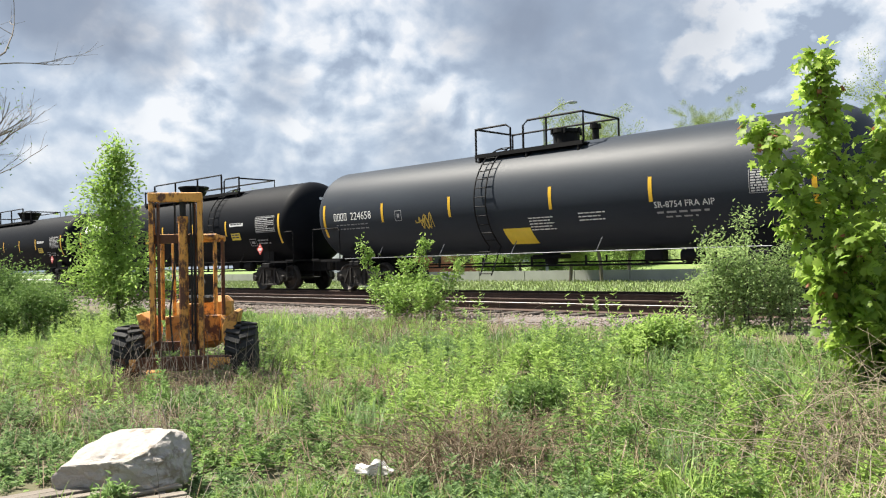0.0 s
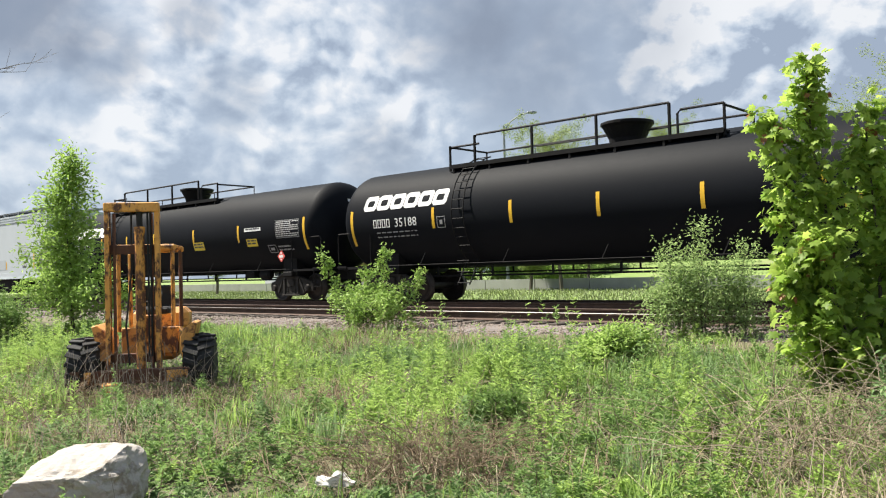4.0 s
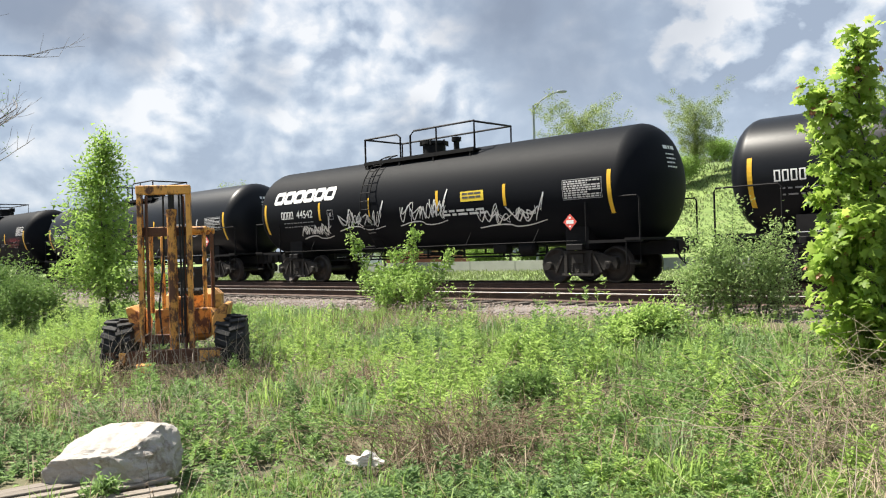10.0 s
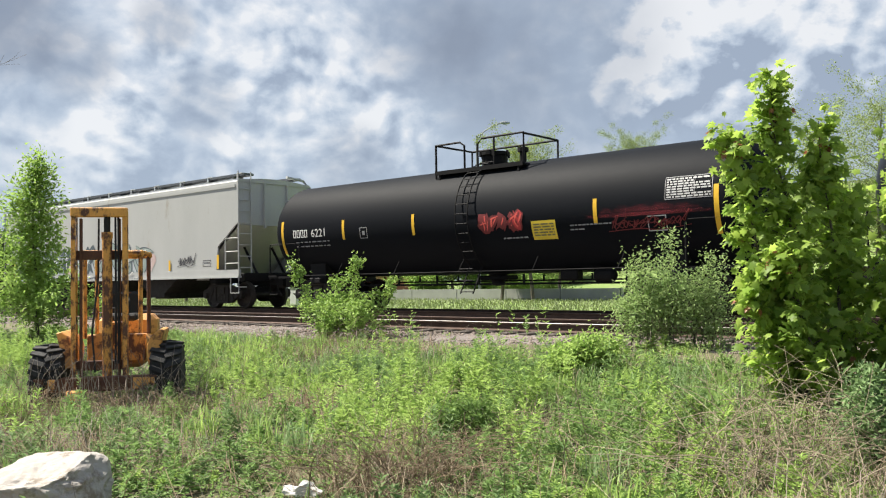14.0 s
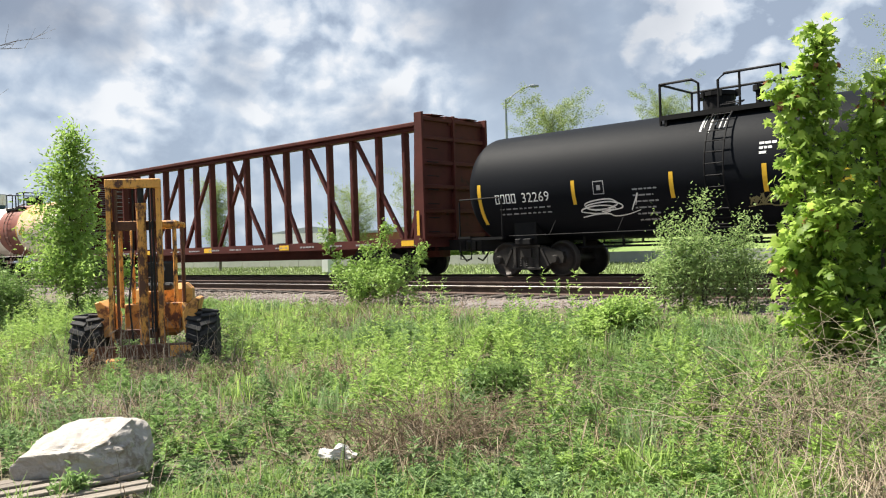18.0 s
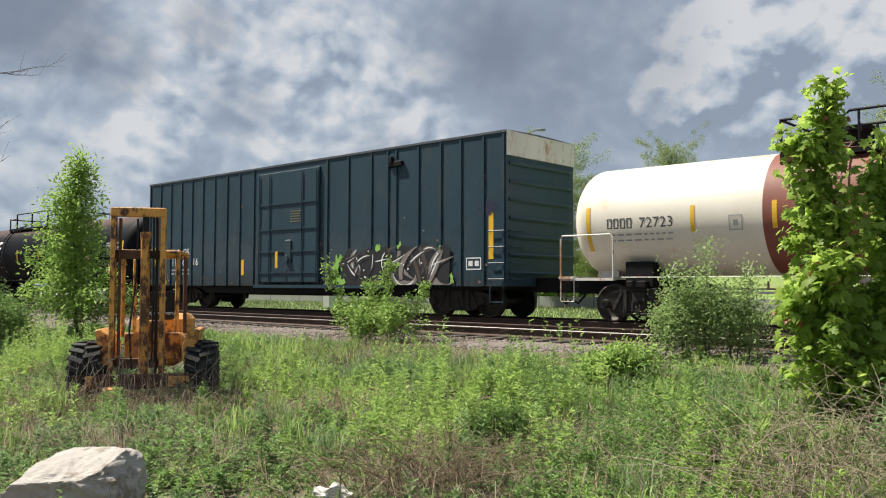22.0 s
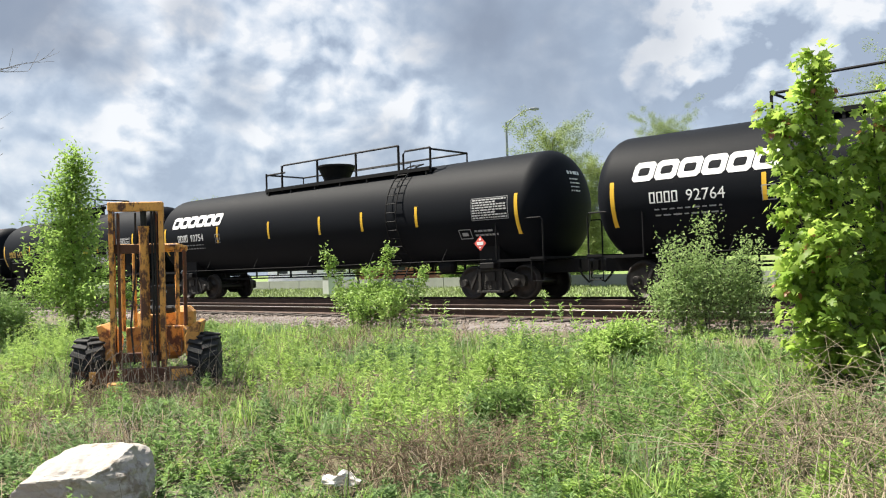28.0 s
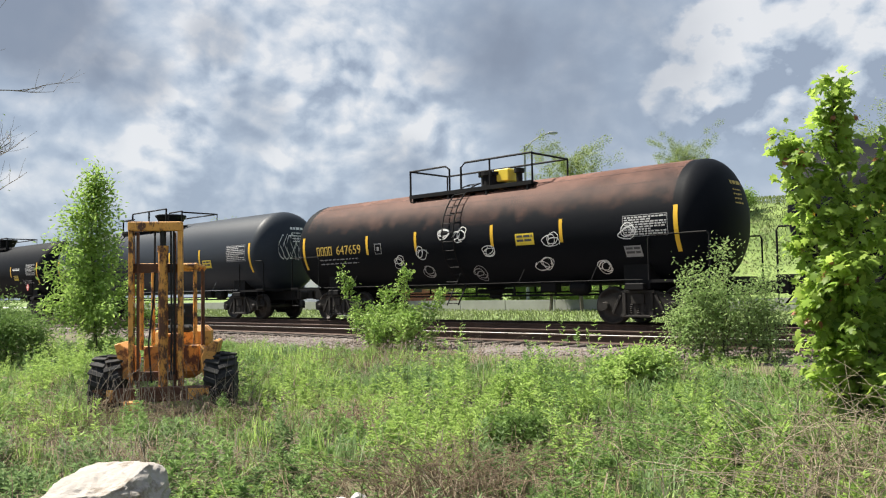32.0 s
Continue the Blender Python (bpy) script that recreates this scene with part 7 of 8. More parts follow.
def dryness(x, y):
    d = 0.22 * noise2(x, y, 1.7, 4.0) + 0.09 + 0.04 * (x < -0.5)
    for cx, cy, rx, ry, w in DRY:
        d = d + w * np.exp(-(((x - cx) / rx) ** 2 + ((y - cy) / ry) ** 2))
    return np.clip(d, 0, 1)


def lush(x, y):
    """Where the growth is tall and full: the middle of the field and the ballast's foot."""
    g = np.exp(-(((x - 2.0) / 1.7) ** 2 + ((y - 9.0) / 2.6) ** 2)) + 0.3 * np.exp(-(((x + 0.4) / 1.0) ** 2 + ((y - 9.2) / 1.4) ** 2)) + 0.9 * np.exp(-(((x + 6.2) / 1.4) ** 2 + ((y - 14) / 2.0) ** 2)) + 0.5 * np.exp(-(((x + 1.6) / 1.6) ** 2 + ((y - 12.2) / 1.6) ** 2)) + 1.0 * np.exp(-(((x + 7.6) / 1.6) ** 2 + ((y - 19) / 2.6) ** 2))
    return np.clip(g + 0.3 * noise2(x, y, 1.1, 7.0), 0, 1.2)


def mounds(count, y0, y1, leaves, size, width, height, wide, thick=150):
    """Clumps of leafy stalks, each clump of one kind; lime, fresh and grey-green ones grow in patches."""
    kinds = ("weed", "weed_blue", "weed_pale")
    cx, cy = meadow(count, y0, y1)
    cx, cy = keep(cx, cy, bare(cx, cy) * np.clip(1.0 - 0.95 * dryness(cx, cy), 0.08, 1) * np.clip(0.55 + 0.6 * lush(cx, cy) + 0.45 * noise2(cx, cy, 2.1, 5.0), 0, 1))
    rad = rng.uniform(0.4, 1.0, len(cx)) * wide
    off = cx * AWAY.x + cy * AWAY.y - DIST
    top = rng.gamma(3.0, height / 3.0, len(cx)).clip(0, 0.9) * (0.5 + 0.5 * smooth(5.5, 8.5, cy)) * (0.6 + 0.75 * lush(cx, cy)) * (1 - 0.62 * smooth(-10.5, -8.6, off)) + 0.05
    many = np.maximum((rad ** 2 * thick).astype(int), 3)
    k = np.repeat(np.arange(len(cx)), many)
    a, q = rng.uniform(0, math.tau, len(k)), np.sqrt(rng.uniform(0, 1, len(k)))
    x, y = cx[k] + np.cos(a) * q * rad[k], cy[k] + np.sin(a) * q * rad[k]
    h = top[k] * (1.1 - 0.75 * q ** 2.5) * rng.uniform(0.75, 1.2, len(k))
    h *= 1 - 0.6 * np.exp(-(((x + 2.2) / 1.0) ** 2 + ((y - 5.7) / 0.7) ** 2)) - 0.55 * np.exp(-(((x + 3.7) / 1.7) ** 2 + ((y - 11.0) / 0.8) ** 2))
    ok = rng.uniform(size=len(x)) < bare(x, y)
    v = stems(x[ok], y[ok], h[ok], leaves, size, width)
    tone = noise2(cx, cy, 1.2, 9.0) - 0.3 * (1 - smooth(6.0, 8.0, cy)) + rng.normal(0, 0.25, len(cx)) + 0.6 * lush(cx, cy) + 0.08 * smooth(0.3, 1.6, cx)
    sort = np.where(tone > 0.5, 2, np.where(tone < -0.06, 1, 0))
    ob = soup("weeds", v, LEAF_FACES, [M[q] for q in kinds], index=np.repeat(sort[k[ok]], leaves))
    tagged(ob, "dense knee-high green leafy weeds", "weeds", kind="stuff")


def grow():
    mounds(900, 4.3, 24, 38, 0.078, 0.22, 0.40, 0.34, 125)
    mounds(900, 4.3, 20, 32, 0.062, 0.26, 0.22, 0.30, 130)
    mounds(640, 5.5, 19, 40, 0.086, 0.20, 0.54, 0.36, 120)
    mounds(620, 4.5, 8.6, 28, 0.06, 0.32, 0.16, 0.30, 150)
    # a low carpet between them
    x, y = meadow(34000, 4.2, 25)
    x, y = keep(x, y, bare(x, y) * np.clip(0.7 - 0.55 * dryness(x, y) + 0.5 * noise2(x, y, 1.4, 1.0), 0.12, 1))
    v = stems(x, y, rng.uniform(0.05, 0.17, len(x)), 9, 0.055, 0.4)
    ob = soup("low_weeds", v, LEAF_FACES, M["weed"])
    tagged(ob, "low green plants covering the soil", "weeds", kind="stuff")
    # tufts of grass
    cx, cy = meadow(3600, 4.0, 24)
    off = cx * AWAY.x + cy * AWAY.y - DIST
    cx, cy = keep(cx, cy, bare(cx, cy) * np.clip(0.3 + 0.9 * noise2(cx, cy, 0.7, 3.0) + 0.8 * np.exp(-((off + 9.2) / 1.2) ** 2) + 0.7 * np.exp(-((cy - 5.0) / 0.8) ** 2), 0.06, 1))
    cx, cy = keep(cx, cy, 1 - 0.9 * np.exp(-(((cx + 3.4) / 2.4) ** 2 + ((cy - 11.2) / 1.5) ** 2)))
    n = 26
    x, y = np.repeat(cx, n) + rng.normal(0, 0.07, len(cx) * n), np.repeat(cy, n) + rng.normal(0, 0.07, len(cx) * n)
    h = np.repeat(rng.uniform(0.12, 0.40, len(cx)), n) * rng.uniform(0.6, 1.1, len(x))
    v = blades(x, y, h, 0.005, rng.uniform(0.1, 0.9, len(x)))
    ob = soup("grass", v, BLADE_FACES, M["grass"])
    tagged(ob, "long bright green grass", "grass", kind="stuff")
    # a few tall tufts at the ballast's foot and in the field
    cx, cy = meadow(900, 5.5, 22)
    off = cx * AWAY.x + cy * AWAY.y - DIST
    cx, cy = keep(cx, cy, bare(cx, cy) * np.clip(0.12 + 0.7 * np.exp(-((off + 9.5) / 0.7) ** 2), 0, 1))
    n = 60
    x, y = np.repeat(cx, n) + rng.normal(0, 0.10, len(cx) * n), np.repeat(cy, n) + rng.normal(0, 0.10, len(cx) * n)
    h = np.repeat(rng.uniform(0.22, 0.55, len(cx)), n) * rng.uniform(0.5, 1.1, len(x))
    v = blades(x, y, h, 0.006, rng.uniform(0.1, 0.8, len(x)))
    ob = soup("tall_grass", v, BLADE_FACES, [M["grass"], M["weed_pale"], M["weed_blue"]], index=np.repeat(rng.integers(0, 3, len(cx)), n))
    tagged(ob, "tall tufts of grass along the ballast's foot", "grass", kind="stuff")
    # matted brown stalks and pale straw where it is dry
    x, y = meadow(150000, 4.0, 18)
    x, y = keep(x, y, bare(x, y) * np.clip(dryness(x, y) ** 1.6 * 0.85 + 0.02, 0, 1))
    h = rng.uniform(0.10, 0.62, len(x)) ** 1.2
    v = blades(x, y, h, 0.003, rng.uniform(0.5, 1.9, len(x)))
    ob = soup("dry_straw", v, BLADE_FACES, [M["straw"], M["thatch"]], index=(noise2(x, y, 2.3, 2.0) + rng.normal(0, 0.5, len(x)) + 0.25 * np.clip(x, -2, 4) < 0.75).astype(int))
    tagged(ob, "tangled pale and brown dry straw among the weeds", "straw", kind="stuff")
    cx, cy = meadow(900, 5.0, 17)
    cx, cy = keep(cx, cy, bare(cx, cy) * np.clip(dryness(cx, cy) * 0.9 + 0.06, 0, 1))
    n = 7
    x, y = np.repeat(cx, n) + rng.normal(0, 0.1, len(cx) * n), np.repeat(cy, n) + rng.normal(0, 0.1, len(cx) * n)
    v = blades(x, y, rng.uniform(0.35, 0.9, len(x)), 0.0024, rng.uniform(0.2, 1.4, len(x)))
    ob = soup("dead_stalks", v, BLADE_FACES, M["twig"])
    tagged(ob, "dead brown stalks standing in the weeds", "stalks", kind="stuff")
    # grass beyond the train and on the bank
    s, n = rng.uniform(-95, 8, 48000), rng.uniform(3.4, 26, 48000)
    x, y = ALONG.x * s + AWAY.x * (DIST + n), ALONG.y * s + AWAY.y * (DIST + n)
    v = blades(x, y, rng.uniform(0.08, 0.3, len(x)), 0.02, rng.uniform(0.2, 1.0, len(x)))
    d, az = rng.uniform(60, 100, 40000), rng.uniform(radians(7), radians(42), 40000)
    x, y = d * np.sin(az), d * np.cos(az)
    v = np.concatenate([v, blades(x, y, rng.uniform(0.14, 0.4, len(x)), 0.045, rng.uniform(0.4, 1.3, len(x)))])
    ob = soup("far_grass", v, BLADE_FACES, M["far_grass"])
    tagged(ob, "rough grass beyond the tracks", "grass", kind="stuff")
    # short grass on the near soil
    x, y = meadow(90000, 4.0, 6.6)
    x, y = keep(x, y, bare(x, y) * np.clip(0.7 + 0.6 * noise2(x, y, 1.3, 6.0) - 1.1 * dryness(x, y) - 0.4 * smooth(5.6, 6.6, y), 0.0, 1))
    v = blades(x, y, rng.uniform(0.03, 0.13, len(x)), 0.0042, rng.uniform(0.1, 1.0, len(x)))
    ob = soup("short_grass", v, BLADE_FACES, [M["grass"], M["weed_pale"], M["straw"]], index=rng.choice(3, len(x), p=(0.62, 0.26, 0.12)))
    tagged(ob, "short fresh green grass with straw between", "grass", kind="stuff")


def branchy(bm, base, height, spread, limbs, seed, r0, lean=(0, 0), vase=False, crook=0.12, low=0.15, cone=False):
    """A trunk with limbs; returns where leaves may sit, with the way that they point."""
    rnd = random.Random(seed)
    base = Vector(base)
    spine, p = [base.copy()], base.copy()
    steps = 8
    for k in range(steps):
        p = p + Vector((lean[0] / steps + rnd.uniform(-crook, crook) * height / steps, lean[1] / steps + rnd.uniform(-crook, crook) * height / steps, height / steps))
        spine.append(p.copy())
    tube(bm, spine, r0, 7, r0 * 0.18)
    seats = []
    for i in range(limbs):
        u = low + (1 - low) * (i + rnd.random()) / limbs
        j = min(int(u * steps), steps - 1)
        q = spine[j].lerp(spine[j + 1], u * steps - j)
        a = i * 2.4 + rnd.uniform(-0.5, 0.5)
        reach = spread * rnd.uniform(0.6, 1.15) * math.sin(math.pi * min(0.25 + 0.75 * u, 0.97)) ** 0.8
        if vase:
            reach = spread * rnd.uniform(0.5, 1.1) * (0.35 + 0.65 * u)
        if cone:
            reach = spread * rnd.uniform(0.5, 1.1) * (1.0 - u) ** 0.9
        pts = [q]
        for m in range(1, 5):
            pts.append(q + Vector((math.cos(a), math.sin(a), 0)) * reach * m / 4 + Vector((rnd.uniform(-1, 1), rnd.uniform(-1, 1), 0)) * reach * 0.08 + Vector((0, 0, reach * (0.35 if cone else (0.35 + 0.25 * u) if vase else (0.55 + 0.4 * u)) * (m / 4) ** 0.8)))
        tube(bm, pts, max(r0 * 0.3 * (1.1 - u), 0.006), 5, 0.003, cap=False)
        for m in range(1, 5):
            for _ in range(1 + round(reach * 2.6) if cone else 2):
                seats.append((pts[m].lerp(pts[m - 1], rnd.random()), Vector((math.cos(a), math.sin(a), 0.4))))
    for m in range(4, steps + 1):
        seats.append((spine[m], Vector((0, 0, 1))))
    return seats


def crown_leaves(seats, per, size, radius, star=False, width=0.5):
    c = np.array([s[0] for s in seats])
    w = np.array([s[1] for s in seats])
    c = np.repeat(c, per, 0) + rng.normal(0, radius, (len(c) * per, 3))
    w = np.repeat(w, per, 0) + rng.normal(0, 0.8, (len(w) * per, 3))
    sz = size * rng.uniform(0.55, 1.25, len(c))
    if star:
        w[:, 2] -= 1.1
        return star_soup(c, w, sz)
    return leaf_soup(c, w, sz, width), LEAF_FACES


def plant(name, label, category, spots, leaf, per, size, radius, star=False, width=0.5, group="", vase=False, low=0.15, cone=False):
    """spots: base x, y, height, spread, limbs, seed, trunk radius. One plant with its wood and its leaves."""
    x, y = spots[0][0], spots[0][1]
    t = thing(name, label, category, Matrix.Translation((x, y, float(ground_z(x, y)) - 0.03)), group)
    bm = bmesh.new()
    seats = []
    for px, py, h, sp, limbs, seed, r0, *lean in spots:
        seats += branchy(bm, (px - x, py - y, float(ground_z(px, py) - ground_z(x, y))), h, sp, limbs, seed, r0, lean or (0, 0), vase, low=low, cone=cone)
    part("trunk", bm, M["bark"], t)
    v, f = crown_leaves(seats, per, size, radius, star, width)
    soup("crown", v, f, M[leaf], t)
    return t, seats


grow()
plant("sapling", "slender young tree with bright green leaves", "tree", [(-8.35, 21.4, 4.55, 1.75, 40, 3, 0.045)], "leaf_sapling", 23, 0.13, 0.16, width=0.40, cone=True, low=0.07)
plant("shrub", "straggling light green shrub beside the track", "shrub",
      [(-0.85, 17.2, 1.2, 0.7, 9, 5, 0.02), (-1.15, 17.3, 1.75, 0.2, 7, 6, 0.016, -0.6, 0), (-0.5, 17.0, 1.75, 0.25, 7, 7, 0.016, 0.15, 0), (-0.2, 16.9, 1.2, 0.3, 7, 9, 0.012, 0.5, 0), (-0.9, 17.1, 0.7, 0.8, 9, 10, 0.012), (-0.7, 17.1, 0.85, 0.6, 15, 51, 0.014), (-1.1, 17.2, 0.75, 0.55, 13, 52, 0.014), (-0.4, 17.0, 0.7, 0.5, 12, 53, 0.012), (-0.45, 15.9, 0.7, 0.6, 11, 54, 0.01), (-0.95, 16.0, 0.6, 0.6, 10, 55, 0.01)], "leaf_bush", 9, 0.08, 0.06)
plant("silvery_shrub", "rounded silvery-green shrub beside the track", "shrub",
      [(4.45, 12.6, 1.0, 0.75, 14, 11, 0.022), (4.2, 12.7, 1.1, 0.55, 11, 12, 0.02), (4.85, 12.6, 1.05, 0.6, 11, 13, 0.02), (4.5, 12.5, 1.75, 0.16, 6, 14, 0.014), (4.15, 12.6, 1.45, 0.2, 6, 17, 0.012, -0.25, 0), (4.9, 12.5, 1.4, 0.2, 6, 18, 0.012, 0.25, 0), (3.9, 12.8, 0.75, 0.5, 9, 15, 0.014), (5.1, 12.5, 0.75, 0.5, 9, 16, 0.014)], "leaf_silver", 20, 0.054, 0.12)
# young maple: each stem with its leaves bends in the wind from its own foot
MAPLE_STEMS = []


def maple_tree(x, y, rows):
    t = thing("maple", "leafy young maple with several upright stems", "tree", Matrix.Translation((x, y, float(ground_z(x, y)) - 0.03)))
    for px, py, h, sp, limbs, seed, r0, lx, ly, give in rows:
        bm = bmesh.new()
        seats = branchy(bm, (0, 0, 0), h, sp, limbs, seed, r0, (lx, ly), low=0.10)
        stem = part("stem", bm, M["bark"], t)
        stem.location = (px - x, py - y, float(ground_z(px, py) - ground_z(x, y)))
        v, f = crown_leaves(seats, 7, 0.112, 0.08, True)
        soup("foliage", v, f, M["leaf_maple"], stem)
        tops = [q for q in seats if q[0].z > h * 0.86][:10] + seats[5::23][:8]
        v, f = crown_leaves(tops, 1, 0.085, 0.06, True)
        soup("young_leaves", v, f, M["leaf_red"], stem)
        MAPLE_STEMS.append((stem, give, seed))
    return t


maple_tree(4.6, 8.45, [(4.6, 8.45, 3.45, 0.36, 22, 21, 0.03, -0.42, 0, 1.0), (4.48, 8.5, 3.0, 0.30, 18, 22, 0.022, -0.80, 0.1, 1.7), (4.78, 8.4, 3.0, 0.34, 17, 23, 0.025, -0.1, 0, 0.95),
                       (5.4, 8.3, 3.0, 0.34, 17, 24, 0.025, 0.42, 0, 0.8), (4.5, 8.2, 1.75, 0.38, 15, 25, 0.018, -0.4, -0.1, 0.6), (5.2, 8.0, 1.5, 0.48, 15, 27, 0.018, 0.1, -0.1, 0.5),
                       (6.2, 8.1, 2.8, 0.5, 19, 26, 0.03, 0.3, 0, 0.7), (4.3, 8.55, 1.3, 0.42, 11, 28, 0.014, -0.3, 0, 0.5), (5.0, 8.5, 2.3, 0.5, 15, 29, 0.02, 0.0, 0.2, 0.7)])
plant("leafy_weed", "bushy bright green weed beside the dry brush", "weed", [(4.0, 6.55, 0.75, 0.35, 12, 31, 0.01), (4.2, 6.4, 0.6, 0.4, 12, 32, 0.01), (3.85, 6.3, 0.55, 0.35, 10, 33, 0.01)], "weed_blue", 12, 0.075, 0.06, width=0.3)
for i, (x, y, h, sp) in enumerate(((-10.9, 21.0, 1.35, 0.8), (-12.4, 22.5, 1.8, 1.2), (-9.6, 19.4, 1.1, 0.8), (-13.5, 20.0, 1.5, 1.2))):
    plant("dark_shrub", "low dark green shrub at the field's edge", "shrub", [(x, y, h, sp, 18, 40 + i, 0.03), (x + 0.5, y + 0.3, h * 0.8, sp, 14, 50 + i, 0.025), (x - 0.6, y, h * 0.7, sp, 14, 60 + i, 0.02)], "leaf_dark", 22, 0.075, 0.15, group="shrubs at the field's edge")


plant("leafy_weed", "small green weed sprouting before the rock", "weed", [(-2.28, 5.72, 0.22, 0.10, 6, 61, 0.005), (-2.36, 5.7, 0.15, 0.10, 5, 62, 0.005)], "weed", 6, 0.06, 0.03, width=0.35)


# ---- far trees, hill and road ----
def far_tree(x, y, h, sp, seed, leaf="leaf_far", per=15, label="thin spring tree with airy light green leaves"):
    return plant("tree", label, "tree", [(x, y, h * 0.86, sp * 1.3, 60, seed, 0.12)], leaf, per, 0.095, 0.18, width=0.55, group="trees beyond the railway", vase=True, low=0.22)


def polar(az, d):
    return d * math.sin(radians(az)), d * math.cos(radians(az))


for i, (az, d, h, sp) in enumerate(((8.4, 52, 6.4, 1.6), (10.5, 50, 10.4, 2.4), (12.4, 54, 8.6, 1.9), (17.4, 84, 6.9, 3.3), (5.0, 60, 7.2, 2.4), (1.0, 64, 6.6, 2.4), (-3.5, 62, 5.8, 2.2), (-12.6, 66, 7.4, 1.4), (28.5, 40, 8.8, 2.4), (32, 44, 10.5, 2.8))):
    x, y = polar(az, d)
    far_tree(x, y, h, sp, 70 + i, per=78 if i < 5 else 40)
for i, (az, d, h) in enumerate(((14.6, 78, 2.4), (9.2, 58, 1.6), (3.0, 60, 1.4), (20.5, 84, 1.5), (16.4, 82, 2.2), (12.6, 70, 2.6), (18.6, 88, 1.5), (6.4, 60, 1.8), (11.0, 62, 2.4))):
    x, y = polar(az, d)
    plant("far_shrub", "rounded green shrub on the bank beyond the railway", "shrub", [(x, y, h, 1.6, 16, 90 + i, 0.05), (x + 1, y + 0.5, h * 0.8, 1.4, 14, 110 + i, 0.05)], "leaf_bush", 34, 0.17, 0.3, group="shrubs beyond the railway")

# street lamp
lx, ly = polar(6.9, 58)
lamp = thing("street_lamp", "tall grey street lamp with a curved arm", "street lamp", Matrix.Translation((lx, ly, float(ground_z(lx, ly)))))
bm = bmesh.new()
tube(bm, [(0, 0, -0.1), (0, 0, 11.3)], 0.12, 8, 0.08)
part("pole", bm, M["lamp"], lamp)
bm = bmesh.new()
tube(bm, [(0, 0, 10.9), (0.5, 0, 11.6), (1.2, 0, 12.05), (1.75, 0, 12.2)], 0.06, 6)
tube(bm, [(0, 0, 11.25), (0.6, 0, 11.65)], 0.035, 5)
part("arm", bm, M["lamp"], lamp)
bm = bmesh.new()
lathe(bm, [(1.65, 0.03), (1.7, 0.09), (2.0, 0.13), (2.3, 0.08), (2.34, 0.02)], "x", 10, (0, 0, 12.2))
part("luminaire", bm, M["lamp"], lamp)

# road with its barrier beyond the grass
bm = bmesh.new()
box(bm, (-60, 33, 0.36), (240, 7, 0.12))
road = part("road", bm, M["road"])
road.matrix_world = Matrix.Translation(at_track(0, 0, 0)) @ FRAME
tagged(road, "pale concrete road beyond the railway", "road", kind="structure")
barrier = thing("road_barrier", "low pale concrete road barrier", "barrier", Matrix.Translation(at_track(0, 24.5, 0.33)) @ FRAME)
for i in range(26):
    bm = bmesh.new()
    prism(bm, [(-95 + i * 4.0, 0), (-95 + i * 4.0, 0.72), (-91.06 + i * 4.0, 0.72), (-91.06 + i * 4.0, 0)], -0.12, 0.12)
    part("barrier_segment", bm, M["concrete"], barrier)
# signal cabinet beside the track
x, y = at_track(-27.6, 4.5).x, at_track(-27.6, 4.5).y
cab = thing("signal_cabinet", "small pale grey metal signal cabinet on a post", "cabinet", Matrix.Translation((x, y, float(ground_z(x, y)))) @ FRAME)
bm = bmesh.new()
box(bm, (0, 0, 0.75), (0.42, 0.35, 0.75), bevel=0.02)
box(bm, (0, 0, 1.14), (0.5, 0.42, 0.05), bevel=0.01)
part("housing", bm, M["cabinet"], cab)
bm = bmesh.new()
tube(bm, [(0, 0, -0.05), (0, 0, 0.5)], 0.06, 8)
part("post", bm, M["lamp"], cab)


def building(name, label, az, d, w, dep, h, mat, roof):
    x, y = polar(az, d)
    b = thing(name, label, "building", Matrix.Translation((x, y, float(ground_z(x, y)))) @ pose(0, 0, 0, 0, 0, -az))
    bm = bmesh.new()
    box(bm, (0, 0, h / 2), (w, dep, h))
    part("wall", bm, M[mat], b)
    bm = bmesh.new()
    prism(bm, [(-w / 2 - 0.3, h), (0, h + roof), (w / 2 + 0.3, h)], -dep / 2 - 0.3, dep / 2 + 0.3)
    part("roof", bm, M["galv"], b)
    for k in range(max(2, int(w / 3))):
        bm = bmesh.new()
        xx = -w / 2 + (k + 0.5) * w / max(2, int(w / 3))
        box(bm, (xx, -dep / 2 - 0.02, h * 0.55), (1.0, 0.06, 0.9))
        part("window", bm, M["dark_glass"], b)


building("white_shed", "low white shed beyond the trees", -6.6, 92, 9, 6, 3.2, "white_wall", 0.7)
building("brick_building", "low red brick building beyond the trees", -0.6, 100, 10, 7, 3.2, "brick", 0.6)


# ---- forklift ----
def lift_bar(name, f, mat, x0, x1, y, depth, z0, z1, label="", bevel=0.006):
    bm = bmesh.new()
    box(bm, ((x0 + x1) / 2, y, (z0 + z1) / 2), (x1 - x0, depth, z1 - z0), bevel=bevel)
    return part(name, bm, M[mat], f, label)


